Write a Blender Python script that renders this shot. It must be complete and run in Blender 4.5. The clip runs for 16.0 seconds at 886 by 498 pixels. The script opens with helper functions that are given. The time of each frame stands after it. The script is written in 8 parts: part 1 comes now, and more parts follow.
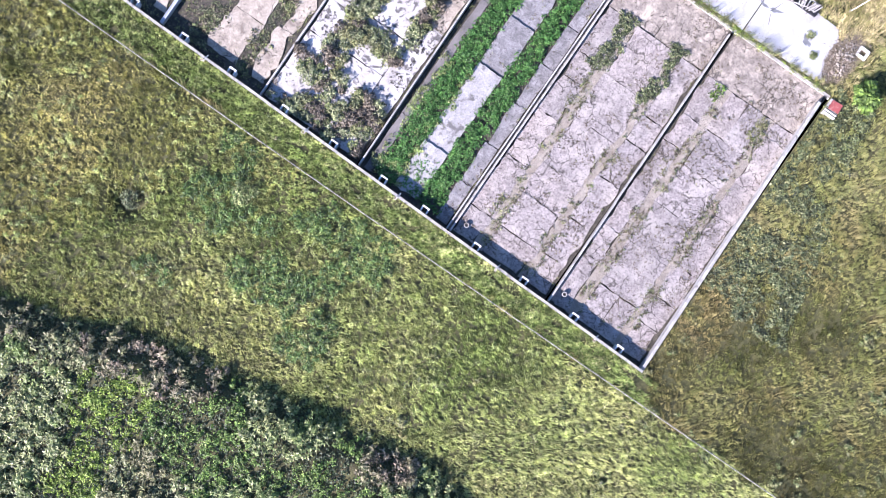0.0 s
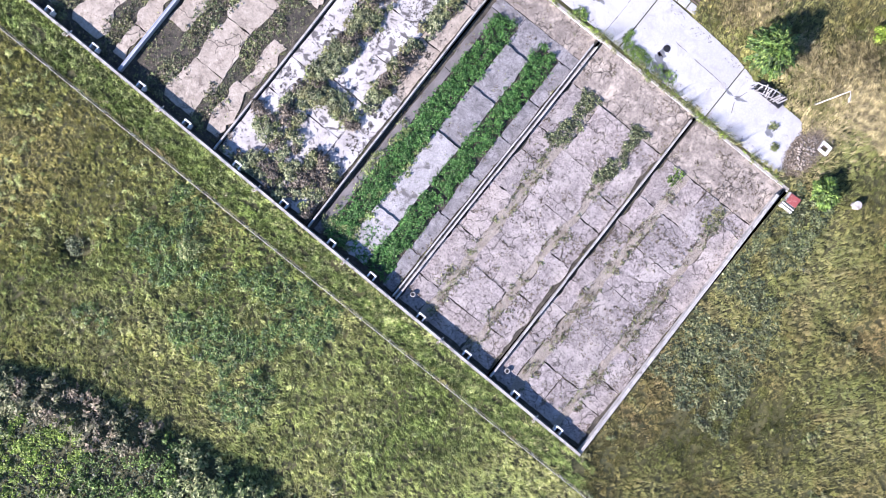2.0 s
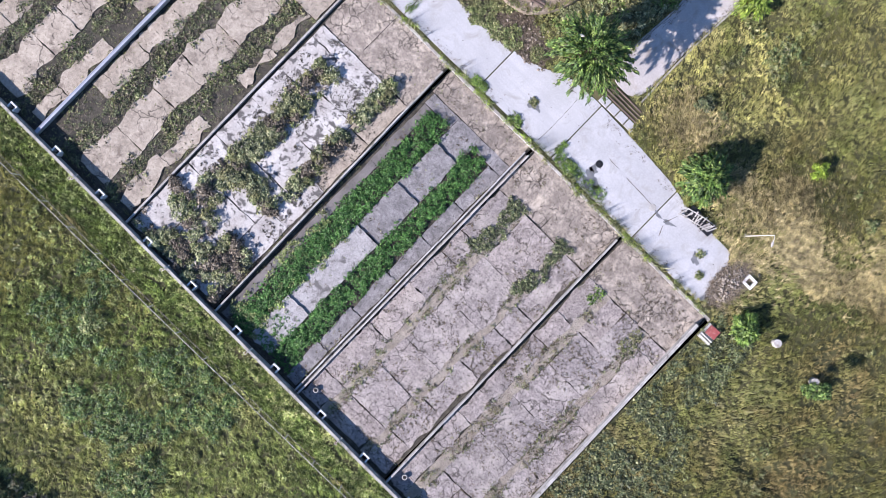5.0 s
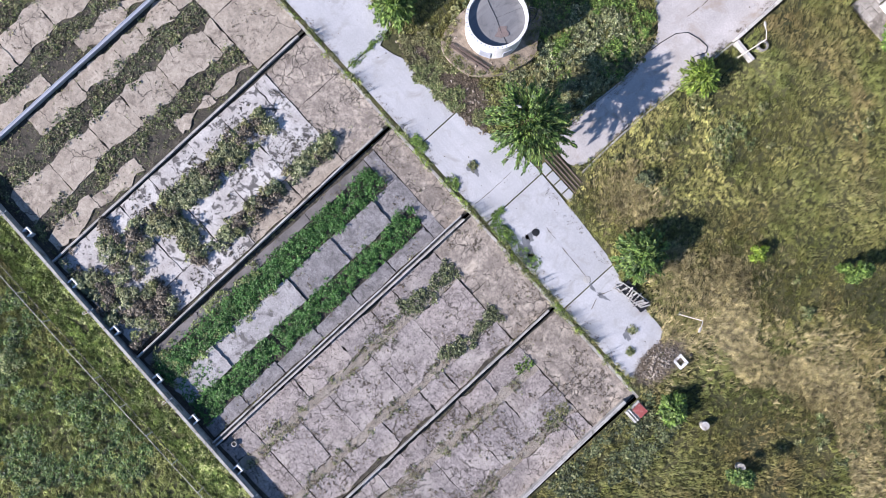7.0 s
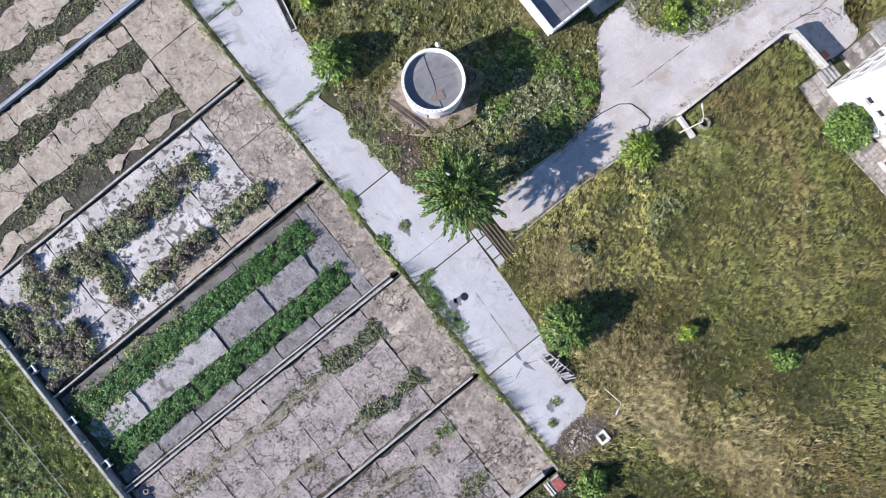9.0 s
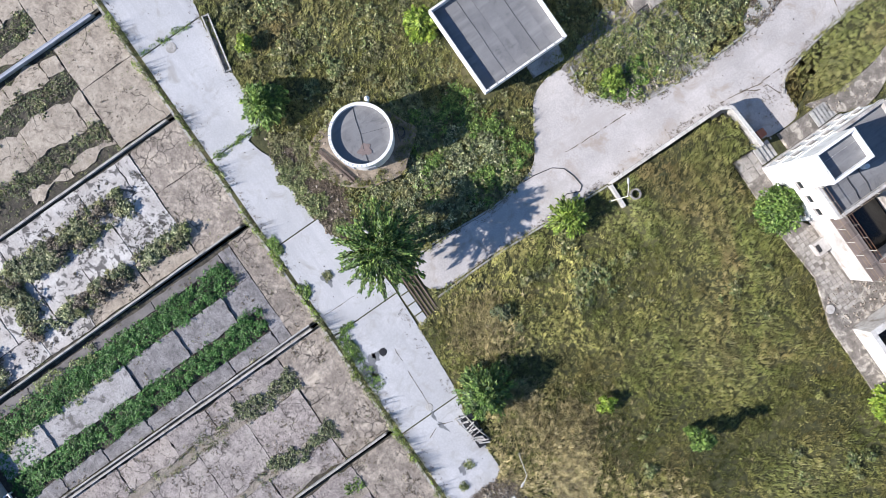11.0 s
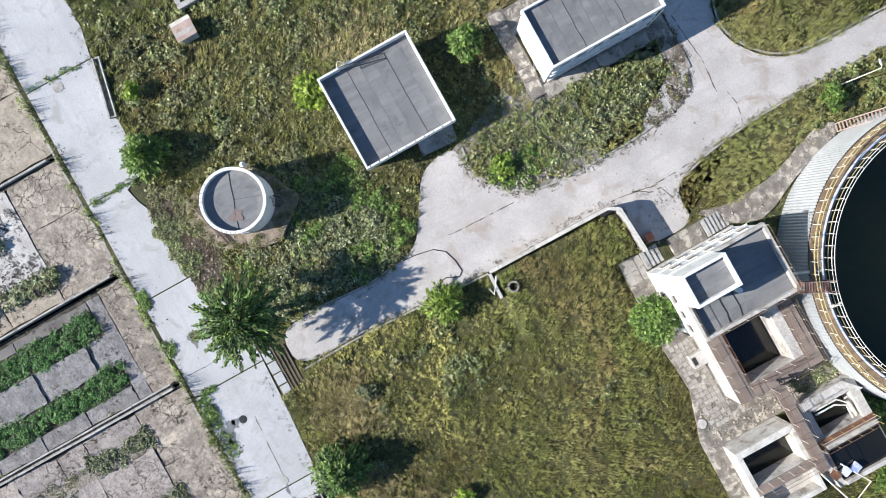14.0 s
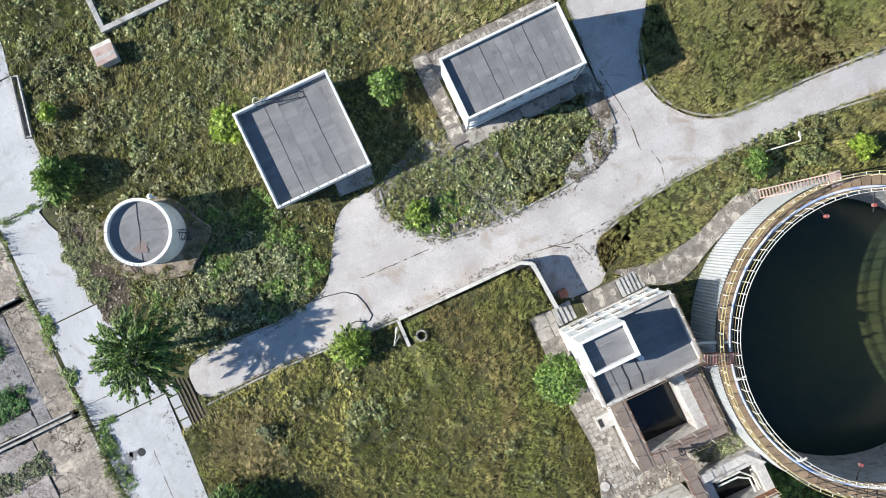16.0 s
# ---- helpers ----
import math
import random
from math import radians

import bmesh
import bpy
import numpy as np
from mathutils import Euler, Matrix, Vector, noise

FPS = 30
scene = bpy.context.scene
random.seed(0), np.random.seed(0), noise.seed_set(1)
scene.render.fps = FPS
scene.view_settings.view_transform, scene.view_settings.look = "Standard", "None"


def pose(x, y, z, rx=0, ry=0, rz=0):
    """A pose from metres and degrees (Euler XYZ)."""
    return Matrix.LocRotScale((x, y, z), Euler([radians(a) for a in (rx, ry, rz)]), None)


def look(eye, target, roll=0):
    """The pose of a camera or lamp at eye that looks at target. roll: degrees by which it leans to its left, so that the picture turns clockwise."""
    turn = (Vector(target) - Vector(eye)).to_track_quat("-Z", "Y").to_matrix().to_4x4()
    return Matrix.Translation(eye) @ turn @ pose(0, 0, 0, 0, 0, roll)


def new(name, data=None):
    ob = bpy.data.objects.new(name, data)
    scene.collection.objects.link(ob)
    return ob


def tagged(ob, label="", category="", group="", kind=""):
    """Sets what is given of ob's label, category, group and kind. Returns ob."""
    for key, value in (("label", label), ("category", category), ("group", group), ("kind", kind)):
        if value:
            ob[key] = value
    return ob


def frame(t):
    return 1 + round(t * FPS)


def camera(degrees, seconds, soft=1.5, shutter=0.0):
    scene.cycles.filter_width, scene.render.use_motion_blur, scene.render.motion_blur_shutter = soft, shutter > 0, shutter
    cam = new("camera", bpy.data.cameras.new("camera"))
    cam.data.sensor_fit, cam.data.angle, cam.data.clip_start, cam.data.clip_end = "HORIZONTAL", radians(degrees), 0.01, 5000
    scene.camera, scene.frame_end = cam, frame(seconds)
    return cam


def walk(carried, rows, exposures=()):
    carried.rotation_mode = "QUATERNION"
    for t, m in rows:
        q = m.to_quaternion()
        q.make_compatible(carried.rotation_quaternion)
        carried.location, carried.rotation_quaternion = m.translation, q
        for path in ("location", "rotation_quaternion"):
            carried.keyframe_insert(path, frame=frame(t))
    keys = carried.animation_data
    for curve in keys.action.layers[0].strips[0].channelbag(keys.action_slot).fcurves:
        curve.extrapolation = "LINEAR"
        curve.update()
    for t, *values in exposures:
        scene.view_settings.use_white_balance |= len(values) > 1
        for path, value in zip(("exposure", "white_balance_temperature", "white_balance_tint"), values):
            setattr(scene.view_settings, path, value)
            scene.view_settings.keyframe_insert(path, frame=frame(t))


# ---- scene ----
cam = camera(62.0, 16.0, soft=0.75)
walk(cam, [
    (0.0, pose(0.000, 0.000, 61.912, -0.143, -0.267, 0.003)),
    (0.5, pose(1.077, 1.548, 61.831, -0.206, -0.204, 0.786)),
    (1.0, pose(2.123, 2.903, 61.701, -0.079, -0.219, 1.705)),
    (1.5, pose(3.261, 4.318, 61.492, -0.031, -0.170, 2.822)),
    (2.0, pose(4.413, 5.730, 61.218, 0.049, -0.090, 3.888)),
    (2.5, pose(5.694, 7.139, 60.939, 0.138, 0.109, 4.766)),
    (3.0, pose(6.758, 8.865, 60.682, -0.091, 0.141, 5.613)),
    (3.5, pose(7.577, 10.504, 60.467, -0.231, -0.051, 6.578)),
    (4.0, pose(8.335, 12.092, 60.192, -0.347, -0.299, 7.529)),
    (6.5, pose(13.635, 19.376, 58.984, -0.215, -0.291, 12.052)),
    (7.0, pose(14.769, 20.807, 58.756, -0.138, -0.219, 12.899)),
    (7.5, pose(15.764, 22.425, 58.532, -0.244, -0.259, 13.789)),
    (8.0, pose(16.986, 24.049, 58.299, -0.323, -0.071, 14.648)),
    (8.5, pose(18.193, 25.608, 58.064, -0.341, 0.093, 15.519)),
    (9.0, pose(19.190, 27.033, 57.866, -0.270, 0.008, 16.453)),
    (11.5, pose(24.538, 34.411, 56.770, -0.087, -0.008, 21.362)),
    (12.0, pose(25.522, 36.006, 56.532, -0.174, -0.050, 22.577)),
    (12.5, pose(26.488, 37.413, 56.321, -0.126, -0.159, 23.676)),
    (13.0, pose(27.602, 39.077, 56.062, -0.274, -0.052, 24.553)),
    (13.5, pose(28.819, 40.640, 55.775, -0.281, 0.133, 25.263)),
    (14.0, pose(29.933, 42.121, 55.499, -0.234, 0.224, 26.008)),
    (14.5, pose(31.028, 43.583, 55.249, -0.173, 0.272, 26.774)),
    (15.0, pose(32.050, 45.006, 55.008, -0.113, 0.240, 27.511)),
    (15.5, pose(33.120, 46.390, 54.794, 0.015, 0.235, 28.426)),
    (16.0, pose(34.114, 47.941, 54.550, -0.059, 0.237, 29.542)),
], [(0.0, 1.62, 5890, 26), (2.0, 1.44, 5930, 25), (4.0, 1.18, 6030, 23), (6.5, 0.93, 6060, 20), (9.0, 0.84, 6070, 17), (16.0, 0.92, 6270, 8)])

# ---- world, sun, exposure ----
SUN_EL, SUN_AZ = 28.5, 219.0           # elevation, and the world angle the light comes from
world = bpy.data.worlds.new("world")
scene.world = world
world.use_nodes = True
wn = world.node_tree.nodes
sky = wn.new("ShaderNodeTexSky")
sky.sky_type, sky.sun_disc = "NISHITA", False
sky.air_density, sky.dust_density, sky.ozone_density = 1.2, 0.1, 5.0
sky.sun_elevation, sky.sun_rotation = radians(SUN_EL), radians(90 - SUN_AZ)
world.node_tree.links.new(sky.outputs[0], wn["Background"].inputs[0])
wn["Background"].inputs[1].default_value = 0.078
sun_data = bpy.data.lights.new("sun", "SUN")
sun_data.energy, sun_data.angle, sun_data.color = 5.0, radians(0.55), (1.0, 0.94, 0.85)
sun = new("sun", sun_data)
se, sa = radians(SUN_EL), radians(SUN_AZ)
sun.matrix_basis = look((0, 0, 60), (-40 * math.cos(se) * math.cos(sa), -40 * math.cos(se) * math.sin(sa), 60 - 40 * math.sin(se)))

# ---- the site's own axes: u along the beds' short ends, v along their length ----
SITE = Matrix(((0.820, 0.572, 0, 16.87), (-0.572, 0.820, 0, -10.23), (0, 0, 1, 0), (0, 0, 0, 1)))
rng = np.random.default_rng(7)


def xy(u, v):
    """World x and y of a place on the site."""
    return 16.87 - 0.820 * u + 0.572 * v, -10.23 + 0.572 * u + 0.820 * v


def smooth(a, b, x):
    t = np.clip((np.asarray(x, float) - a) / (b - a), 0, 1)
    return t * t * (3 - 2 * t)


SCRUB_U = [-30, 2, 6.1, 9.3, 14.3, 19.5, 28.3, 37.8, 42.6, 49, 75]
SCRUB_V = [-60, -22, -17.2, -16.4, -17.4, -18.2, -19.8, -21.8, -24.0, -25.5, -29]


def value_noise(u, v, size, seed):
    """Smooth random values about 0 to 1 over the plan, with features of that size."""
    g = np.random.default_rng(seed).random((128, 128))
    a, b = np.asarray(u, float) / size + 512.3, np.asarray(v, float) / size + 512.7
    i, j = np.floor(a).astype(int), np.floor(b).astype(int)
    f, h = a - i, b - j
    f, h = f * f * (3 - 2 * f), h * h * (3 - 2 * h)
    at = lambda p, q: g[p % 128, q % 128]
    return at(i, j) * (1 - f) * (1 - h) + at(i + 1, j) * f * (1 - h) + at(i, j + 1) * (1 - f) * h + at(i + 1, j + 1) * f * h


def scrub_edge(u):
    return np.interp(u, SCRUB_U, SCRUB_V)


def base_height(u, v):
    """The gentle rise towards the works."""
    return np.clip((np.asarray(v, float) - 40) / 24, 0, 1) * 1.0


def ground_height(u, v):
    u, v = np.asarray(u, float), np.asarray(v, float)
    h = base_height(u, v)
    bank = smooth(51.9, 52.6, v) * (1 - smooth(62.3, 62.8, v)) * smooth(7, 13.5, u) * (u < 15.9) * np.where(u < 12.1, 1 - smooth(59.8, 60.7, v), 1.0)
    h = h + 0.80 * bank
    h = h + 1.15 * smooth(0, 3.0, scrub_edge(u) - v)
    h = h - 0.65 * np.exp(-(((u - 43.3) / 1.5) ** 2 + ((v + 12.9) / 1.5) ** 2) ** 2)
    h = np.where((u - 1.45) ** 2 + (v - 81.0) ** 2 < 10.2 ** 2, np.minimum(h, 1.0), h)
    h = h - 0.35 * np.exp(-(((u + 11.5) / 4.5) ** 2 + ((v - 21.8) / 0.9) ** 2))
    return h + 0.06 * np.sin(u * 0.31 + 1.3) * np.sin(v * 0.27) * (np.abs(u - 17.8) > 3.2)


# ---- materials ----
def nodes_of(name):
    m = bpy.data.materials.new(name)
    m.use_nodes = True
    return m, m.node_tree.nodes, m.node_tree.links, m.node_tree.nodes["Principled BSDF"]


def noise_node(n, l, vec, scale, detail=4.0, rough=0.6, distort=0.0):
    t = n.new("ShaderNodeTexNoise")
    t.inputs["Scale"].default_value, t.inputs["Detail"].default_value = scale, detail
    t.inputs["Roughness"].default_value, t.inputs["Distortion"].default_value = rough, distort
    l.new(vec, t.inputs["Vector"])
    return t.outputs["Fac"]


def ramp_node(n, l, fac, stops):
    r = n.new("ShaderNodeValToRGB")
    e = r.color_ramp.elements
    while len(e) < len(stops):
        e.new(0.5)
    for k, (pos, col) in zip(e, stops):
        k.position, k.color = pos, (*col, 1) if len(col) == 3 else col
    l.new(fac, r.inputs[0])
    return r.outputs[0]


def grey(x):
    return (x, x, x)


def mix_node(n, l, a, b, fac, mode="MIX"):
    m = n.new("ShaderNodeMix")
    m.data_type, m.blend_type = "RGBA", mode
    for sock, val in ((m.inputs[6], a), (m.inputs[7], b), (m.inputs[0], fac)):
        if isinstance(val, (tuple, list)):
            sock.default_value = (*val, 1)
        elif isinstance(val, (int, float)):
            sock.default_value = val
        else:
            l.new(val, sock)
    return m.outputs[2]


def place_vector(n, l, shift=True):
    """Object coordinates, moved by a random amount for each object."""
    tc = n.new("ShaderNodeTexCoord")
    if not shift:
        return tc.outputs["Object"]
    oi, mul, add = n.new("ShaderNodeObjectInfo"), n.new("ShaderNodeMath"), n.new("ShaderNodeVectorMath")
    mul.operation = "MULTIPLY"
    mul.inputs[1].default_value = 90.0
    l.new(oi.outputs["Random"], mul.inputs[0])
    l.new(tc.outputs["Object"], add.inputs[0])
    l.new(mul.outputs[0], add.inputs[1])
    return add.outputs[0]


def surface(name, light, dark, rough=0.85, big=0.35, small=9.0, spread=0.35, bump=0.3, bump_scale=25.0, metal=0.0,
            stain=None, stain_scale=1.2, stain_at=(0.56, 0.68), crack=None, crack_scale=0.5, per_object=0.0, streak=None, pits=None, warm=0.0):
    """A weathered surface: two tones at a large scale, fine grain, stains of their own shape, cracks and relief."""
    m, n, l, b = nodes_of(name)
    vec = place_vector(n, l)
    col = ramp_node(n, l, noise_node(n, l, vec, big, 5, 0.62), [(0.36, dark), (0.64, light)])
    grain = ramp_node(n, l, noise_node(n, l, vec, small, 6, 0.7), [(0.25, grey(1 - spread)), (0.75, grey(1 + spread * 0.55))])
    col = mix_node(n, l, col, grain, 1.0, "MULTIPLY")
    if stain:
        f = ramp_node(n, l, noise_node(n, l, vec, stain_scale, 6, 0.66, 0.6), [(stain_at[0], grey(0)), (stain_at[1], grey(1))])
        col = mix_node(n, l, col, stain, f)
    if streak:
        mp = n.new("ShaderNodeMapping")
        mp.inputs["Scale"].default_value = streak[1]
        l.new(vec, mp.inputs[0])
        f = ramp_node(n, l, noise_node(n, l, mp.outputs[0], 1.0, 5, 0.6), [(0.5, grey(0)), (0.72, grey(0.8))])
        col = mix_node(n, l, col, streak[0], f)
    if pits:
        f = ramp_node(n, l, noise_node(n, l, vec, 4.5, 8, 0.78, 0.3), [(pits[1], grey(0)), (pits[1] + 0.05, grey(0.85))])
        col = mix_node(n, l, col, pits[0], f)
        f = ramp_node(n, l, noise_node(n, l, vec, 6.1, 7, 0.75), [(0.62, grey(0)), (0.68, grey(0.55))])
        col = mix_node(n, l, col, tuple(min(0.66, c * 1.4) for c in light), f)
    if crack:
        vo = n.new("ShaderNodeTexVoronoi")
        vo.feature = "DISTANCE_TO_EDGE"
        vo.inputs["Scale"].default_value = crack_scale
        wob = n.new("ShaderNodeVectorMath")
        wob.operation = "MULTIPLY_ADD"
        nz = n.new("ShaderNodeTexNoise")
        nz.inputs["Scale"].default_value, nz.inputs["Detail"].default_value = 1.6, 5
        l.new(vec, nz.inputs["Vector"])
        l.new(nz.outputs["Color"], wob.inputs[0])
        wob.inputs[1].default_value = (0.9, 0.9, 0.9)
        l.new(vec, wob.inputs[2])
        l.new(wob.outputs[0], vo.inputs["Vector"])
        edge = ramp_node(n, l, vo.outputs["Distance"], [(0.0, grey(1)), (0.056 * crack_scale, grey(0))])
        gate = ramp_node(n, l, noise_node(n, l, vec, 0.45, 3), [(0.49, grey(0)), (0.54, grey(1))])
        col = mix_node(n, l, col, crack, mix_node(n, l, edge, gate, 1.0, "MULTIPLY"))
        v2 = n.new("ShaderNodeTexVoronoi")
        v2.feature = "DISTANCE_TO_EDGE"
        v2.inputs["Scale"].default_value = crack_scale * 1.9
        l.new(wob.outputs[0], v2.inputs["Vector"])
        e2 = ramp_node(n, l, v2.outputs["Distance"], [(0.0, grey(0.35)), (0.04, grey(0))])
        g2 = ramp_node(n, l, noise_node(n, l, vec, 0.35, 3), [(0.52, grey(0)), (0.60, grey(1))])
        col = mix_node(n, l, col, tuple(min(0.62, c * 1.35) for c in light), mix_node(n, l, e2, g2, 1.0, "MULTIPLY"))
    if warm:
        oi = n.new("ShaderNodeObjectInfo")
        mu = n.new("ShaderNodeMath")
        mu.operation = "MULTIPLY"
        mu.inputs[1].default_value = 7.31
        fr = n.new("ShaderNodeMath")
        fr.operation = "FRACT"
        l.new(oi.outputs["Random"], mu.inputs[0])
        l.new(mu.outputs[0], fr.inputs[0])
        col = mix_node(n, l, col, ramp_node(n, l, fr.outputs[0], [(0.0, (0.94, 0.98, 1.04)), (0.6, (1, 1, 1)), (1.0, (1.16, 1.04, 0.90))]), warm * 2, "MULTIPLY")
    if per_object:
        oi = n.new("ShaderNodeObjectInfo")
        col = mix_node(n, l, col, ramp_node(n, l, oi.outputs["Random"], [(0.0, grey(1 - per_object)), (1.0, grey(1 + per_object * 0.6))]), 1.0, "MULTIPLY")
    l.new(col, b.inputs["Base Color"])
    b.inputs["Metallic"].default_value = metal
    l.new(ramp_node(n, l, noise_node(n, l, vec, small * 0.6, 3), [(0.3, grey(max(rough - 0.12, 0.05))), (0.7, grey(min(rough + 0.1, 1)))]), b.inputs["Roughness"])
    if bump:
        bp = n.new("ShaderNodeBump")
        bp.inputs["Strength"].default_value, bp.inputs["Distance"].default_value = bump, 0.03
        l.new(noise_node(n, l, vec, bump_scale, 5, 0.7), bp.inputs["Height"])
        l.new(bp.outputs[0], b.inputs["Normal"])
    return m


def foliage(name, stops, patch=None, patch_scale=0.12, trans=0.3, rough=0.6, clump=(0.45, 1.5), clump_scale=2.2, rows=0.0, patch2=None):
    """Leaves and blades: each its own tone, tufts lighter or darker, with broad patches over the ground."""
    m, n, l, b = nodes_of(name)
    vec = place_vector(n, l, False)
    geo = n.new("ShaderNodeNewGeometry")
    col = ramp_node(n, l, geo.outputs["Random Per Island"], stops)
    if patch:
        f = ramp_node(n, l, noise_node(n, l, vec, patch_scale, 5, 0.6, 0.5), [(0.42, grey(0)), (0.62, grey(0.8))])
        col = mix_node(n, l, col, patch, f)
    if patch2:
        f = ramp_node(n, l, noise_node(n, l, vec, patch2[1], 5, 0.62, 0.8), [(0.50, grey(0)), (0.66, grey(0.75))])
        col = mix_node(n, l, col, patch2[0], f)
    f2 = ramp_node(n, l, noise_node(n, l, vec, 0.7, 4, 0.6), [(0.32, grey(0.72)), (0.68, grey(1.25))])
    col = mix_node(n, l, col, f2, 1.0, "MULTIPLY")
    # tuft tone; its contrast also paints the shade between tussocks
    f3 = ramp_node(n, l, noise_node(n, l, vec, clump_scale, 3, 0.6), [(0.36, grey(clump[0])), (0.64, grey(clump[1]))])
    col = mix_node(n, l, col, f3, 1.0, "MULTIPLY")
    if rows:
        mp = n.new("ShaderNodeMapping")
        mp.inputs["Rotation"].default_value = (0, 0, radians(34.9))
        mp.inputs["Scale"].default_value = (0.10, 1.1, 1)
        l.new(vec, mp.inputs[0])
        f4 = ramp_node(n, l, noise_node(n, l, mp.outputs[0], 1.0, 4, 0.6), [(0.35, grey(1 - rows)), (0.65, grey(1 + rows))])
        col = mix_node(n, l, col, f4, 1.0, "MULTIPLY")
    l.new(col, b.inputs["Base Color"])
    b.inputs["Roughness"].default_value = rough
    tr, mx = n.new("ShaderNodeBsdfTranslucent"), n.new("ShaderNodeMixShader")
    mx.inputs[0].default_value = trans
    l.new(col, tr.inputs["Color"])
    l.new(b.outputs[0], mx.inputs[1])
    l.new(tr.outputs[0], mx.inputs[2])
    l.new(mx.outputs[0], n["Material Output"].inputs["Surface"])
    return m


M_SOIL = surface("soil_and_thatch", (0.110, 0.105, 0.038), (0.046, 0.050, 0.018), 0.95, 0.5, 5.0, 0.75, 1.0, 7.0,
                 stain=(0.10, 0.088, 0.040), stain_scale=0.25)
M_MUD = surface("dark_bed_soil", (0.105, 0.092, 0.070), (0.040, 0.036, 0.028), 0.95, 1.6, 7.0, 0.75, 1.0, 12.0, pits=((0.02, 0.018, 0.015), 0.54))
M_ROAD = surface("pale_concrete_road", (0.49, 0.49, 0.505), (0.41, 0.41, 0.42), 0.85, 0.3, 8.0, 0.2, 0.25, 40.0,
                 stain=(0.34, 0.33, 0.32), stain_scale=0.7, stain_at=(0.53, 0.68), streak=((0.37, 0.37, 0.385), (0.10, 1.3, 1)))
M_ROAD2 = surface("worn_concrete_drive", (0.51, 0.48, 0.465), (0.40, 0.375, 0.362), 0.88, 0.35, 8.0, 0.24, 0.3, 35.0,
                  stain=(0.33, 0.285, 0.245), stain_scale=0.6, stain_at=(0.51, 0.68), streak=((0.38, 0.35, 0.33), (1.1, 0.10, 1)))
M_SLAB_A = surface("cracked_grey_slab", (0.402, 0.354, 0.336), (0.268, 0.236, 0.224), 0.9, 1.8, 6.0, 0.62, 1.0, 22.0,
                   stain=(0.150, 0.130, 0.120), stain_scale=1.9, stain_at=(0.54, 0.68), crack=(0.045, 0.038, 0.033), crack_scale=0.7, per_object=0.14, streak=((0.465, 0.418, 0.375), (0.45, 0.45, 1)), pits=((0.085, 0.073, 0.066), 0.54), warm=0.08)
M_SLAB_B = surface("beige_slab", (0.465, 0.402, 0.328), (0.325, 0.276, 0.222), 0.92, 0.8, 4.0, 0.42, 0.6, 30.0,
                   stain=(0.17, 0.138, 0.112), stain_scale=1.1, stain_at=(0.54, 0.68), crack=(0.05, 0.04, 0.033), crack_scale=0.42, per_object=0.08, pits=((0.15, 0.12, 0.098), 0.58))
M_SLAB_C = surface("pebbly_grey_slab", (0.33, 0.315, 0.318), (0.185, 0.175, 0.178), 0.92, 1.1, 9.0, 0.70, 1.0, 18.0,
                   stain=(0.10, 0.094, 0.092), stain_scale=1.3, stain_at=(0.56, 0.70), per_object=0.14, pits=((0.07, 0.068, 0.068), 0.55))
M_CRUST = surface("white_crusted_slab", (0.60, 0.58, 0.56), (0.40, 0.37, 0.35), 0.92, 0.5, 6.0, 0.35, 0.5, 25.0,
                  stain=(0.115, 0.108, 0.105), stain_scale=1.5, stain_at=(0.535, 0.585), per_object=0.06, pits=((0.16, 0.15, 0.14), 0.61))
M_PALESLAB = surface("pale_silted_slab", (0.43, 0.415, 0.412), (0.29, 0.276, 0.275), 0.92, 0.8, 7.0, 0.45, 0.8, 20.0,
                     stain=(0.13, 0.122, 0.12), stain_scale=1.2, stain_at=(0.54, 0.62), per_object=0.08, pits=((0.10, 0.095, 0.092), 0.58))
M_APRON = surface("stained_apron_slab", (0.435, 0.375, 0.315), (0.245, 0.208, 0.176), 0.92, 1.0, 3.5, 0.7, 0.9, 24.0,
                  stain=(0.52, 0.445, 0.36), stain_scale=0.9, stain_at=(0.55, 0.68), crack=(0.045, 0.038, 0.032), crack_scale=1.1, per_object=0.06, streak=((0.21, 0.178, 0.155), (0.6, 0.9, 1)), pits=((0.11, 0.094, 0.08), 0.56))
M_PINK = surface("faded_pink_sheet", (0.52, 0.40, 0.35), (0.40, 0.28, 0.24), 0.6, 1.5, 12.0, 0.2, 0.2, 30.0, stain=(0.26, 0.13, 0.09), stain_scale=1.8)
M_SILT = surface("dried_silt", (0.20, 0.185, 0.18), (0.125, 0.115, 0.112), 0.9, 0.5, 6.0, 0.25, 0.4, 20.0, pits=((0.07, 0.065, 0.06), 0.63))
M_GRAVEL = surface("pale_gravel", (0.42, 0.375, 0.31), (0.28, 0.24, 0.19), 0.95, 0.9, 26.0, 0.6, 1.0, 40.0)
M_STONE = surface("gravel_stone", (0.42, 0.36, 0.315), (0.24, 0.20, 0.17), 0.9, 3.0, 20.0, 0.3, 0.2, 40.0)
M_WALL = surface("pale_concrete_wall", (0.47, 0.455, 0.43), (0.32, 0.305, 0.285), 0.9, 0.9, 10.0, 0.3, 0.4, 30.0,
                 stain=(0.14, 0.13, 0.11), stain_scale=1.3, stain_at=(0.54, 0.70))
M_COPING = surface("bleached_coping", (0.60, 0.575, 0.54), (0.44, 0.415, 0.385), 0.9, 0.7, 10.0, 0.3, 0.4, 30.0, stain=(0.22, 0.195, 0.165), stain_scale=1.6, stain_at=(0.54, 0.68))
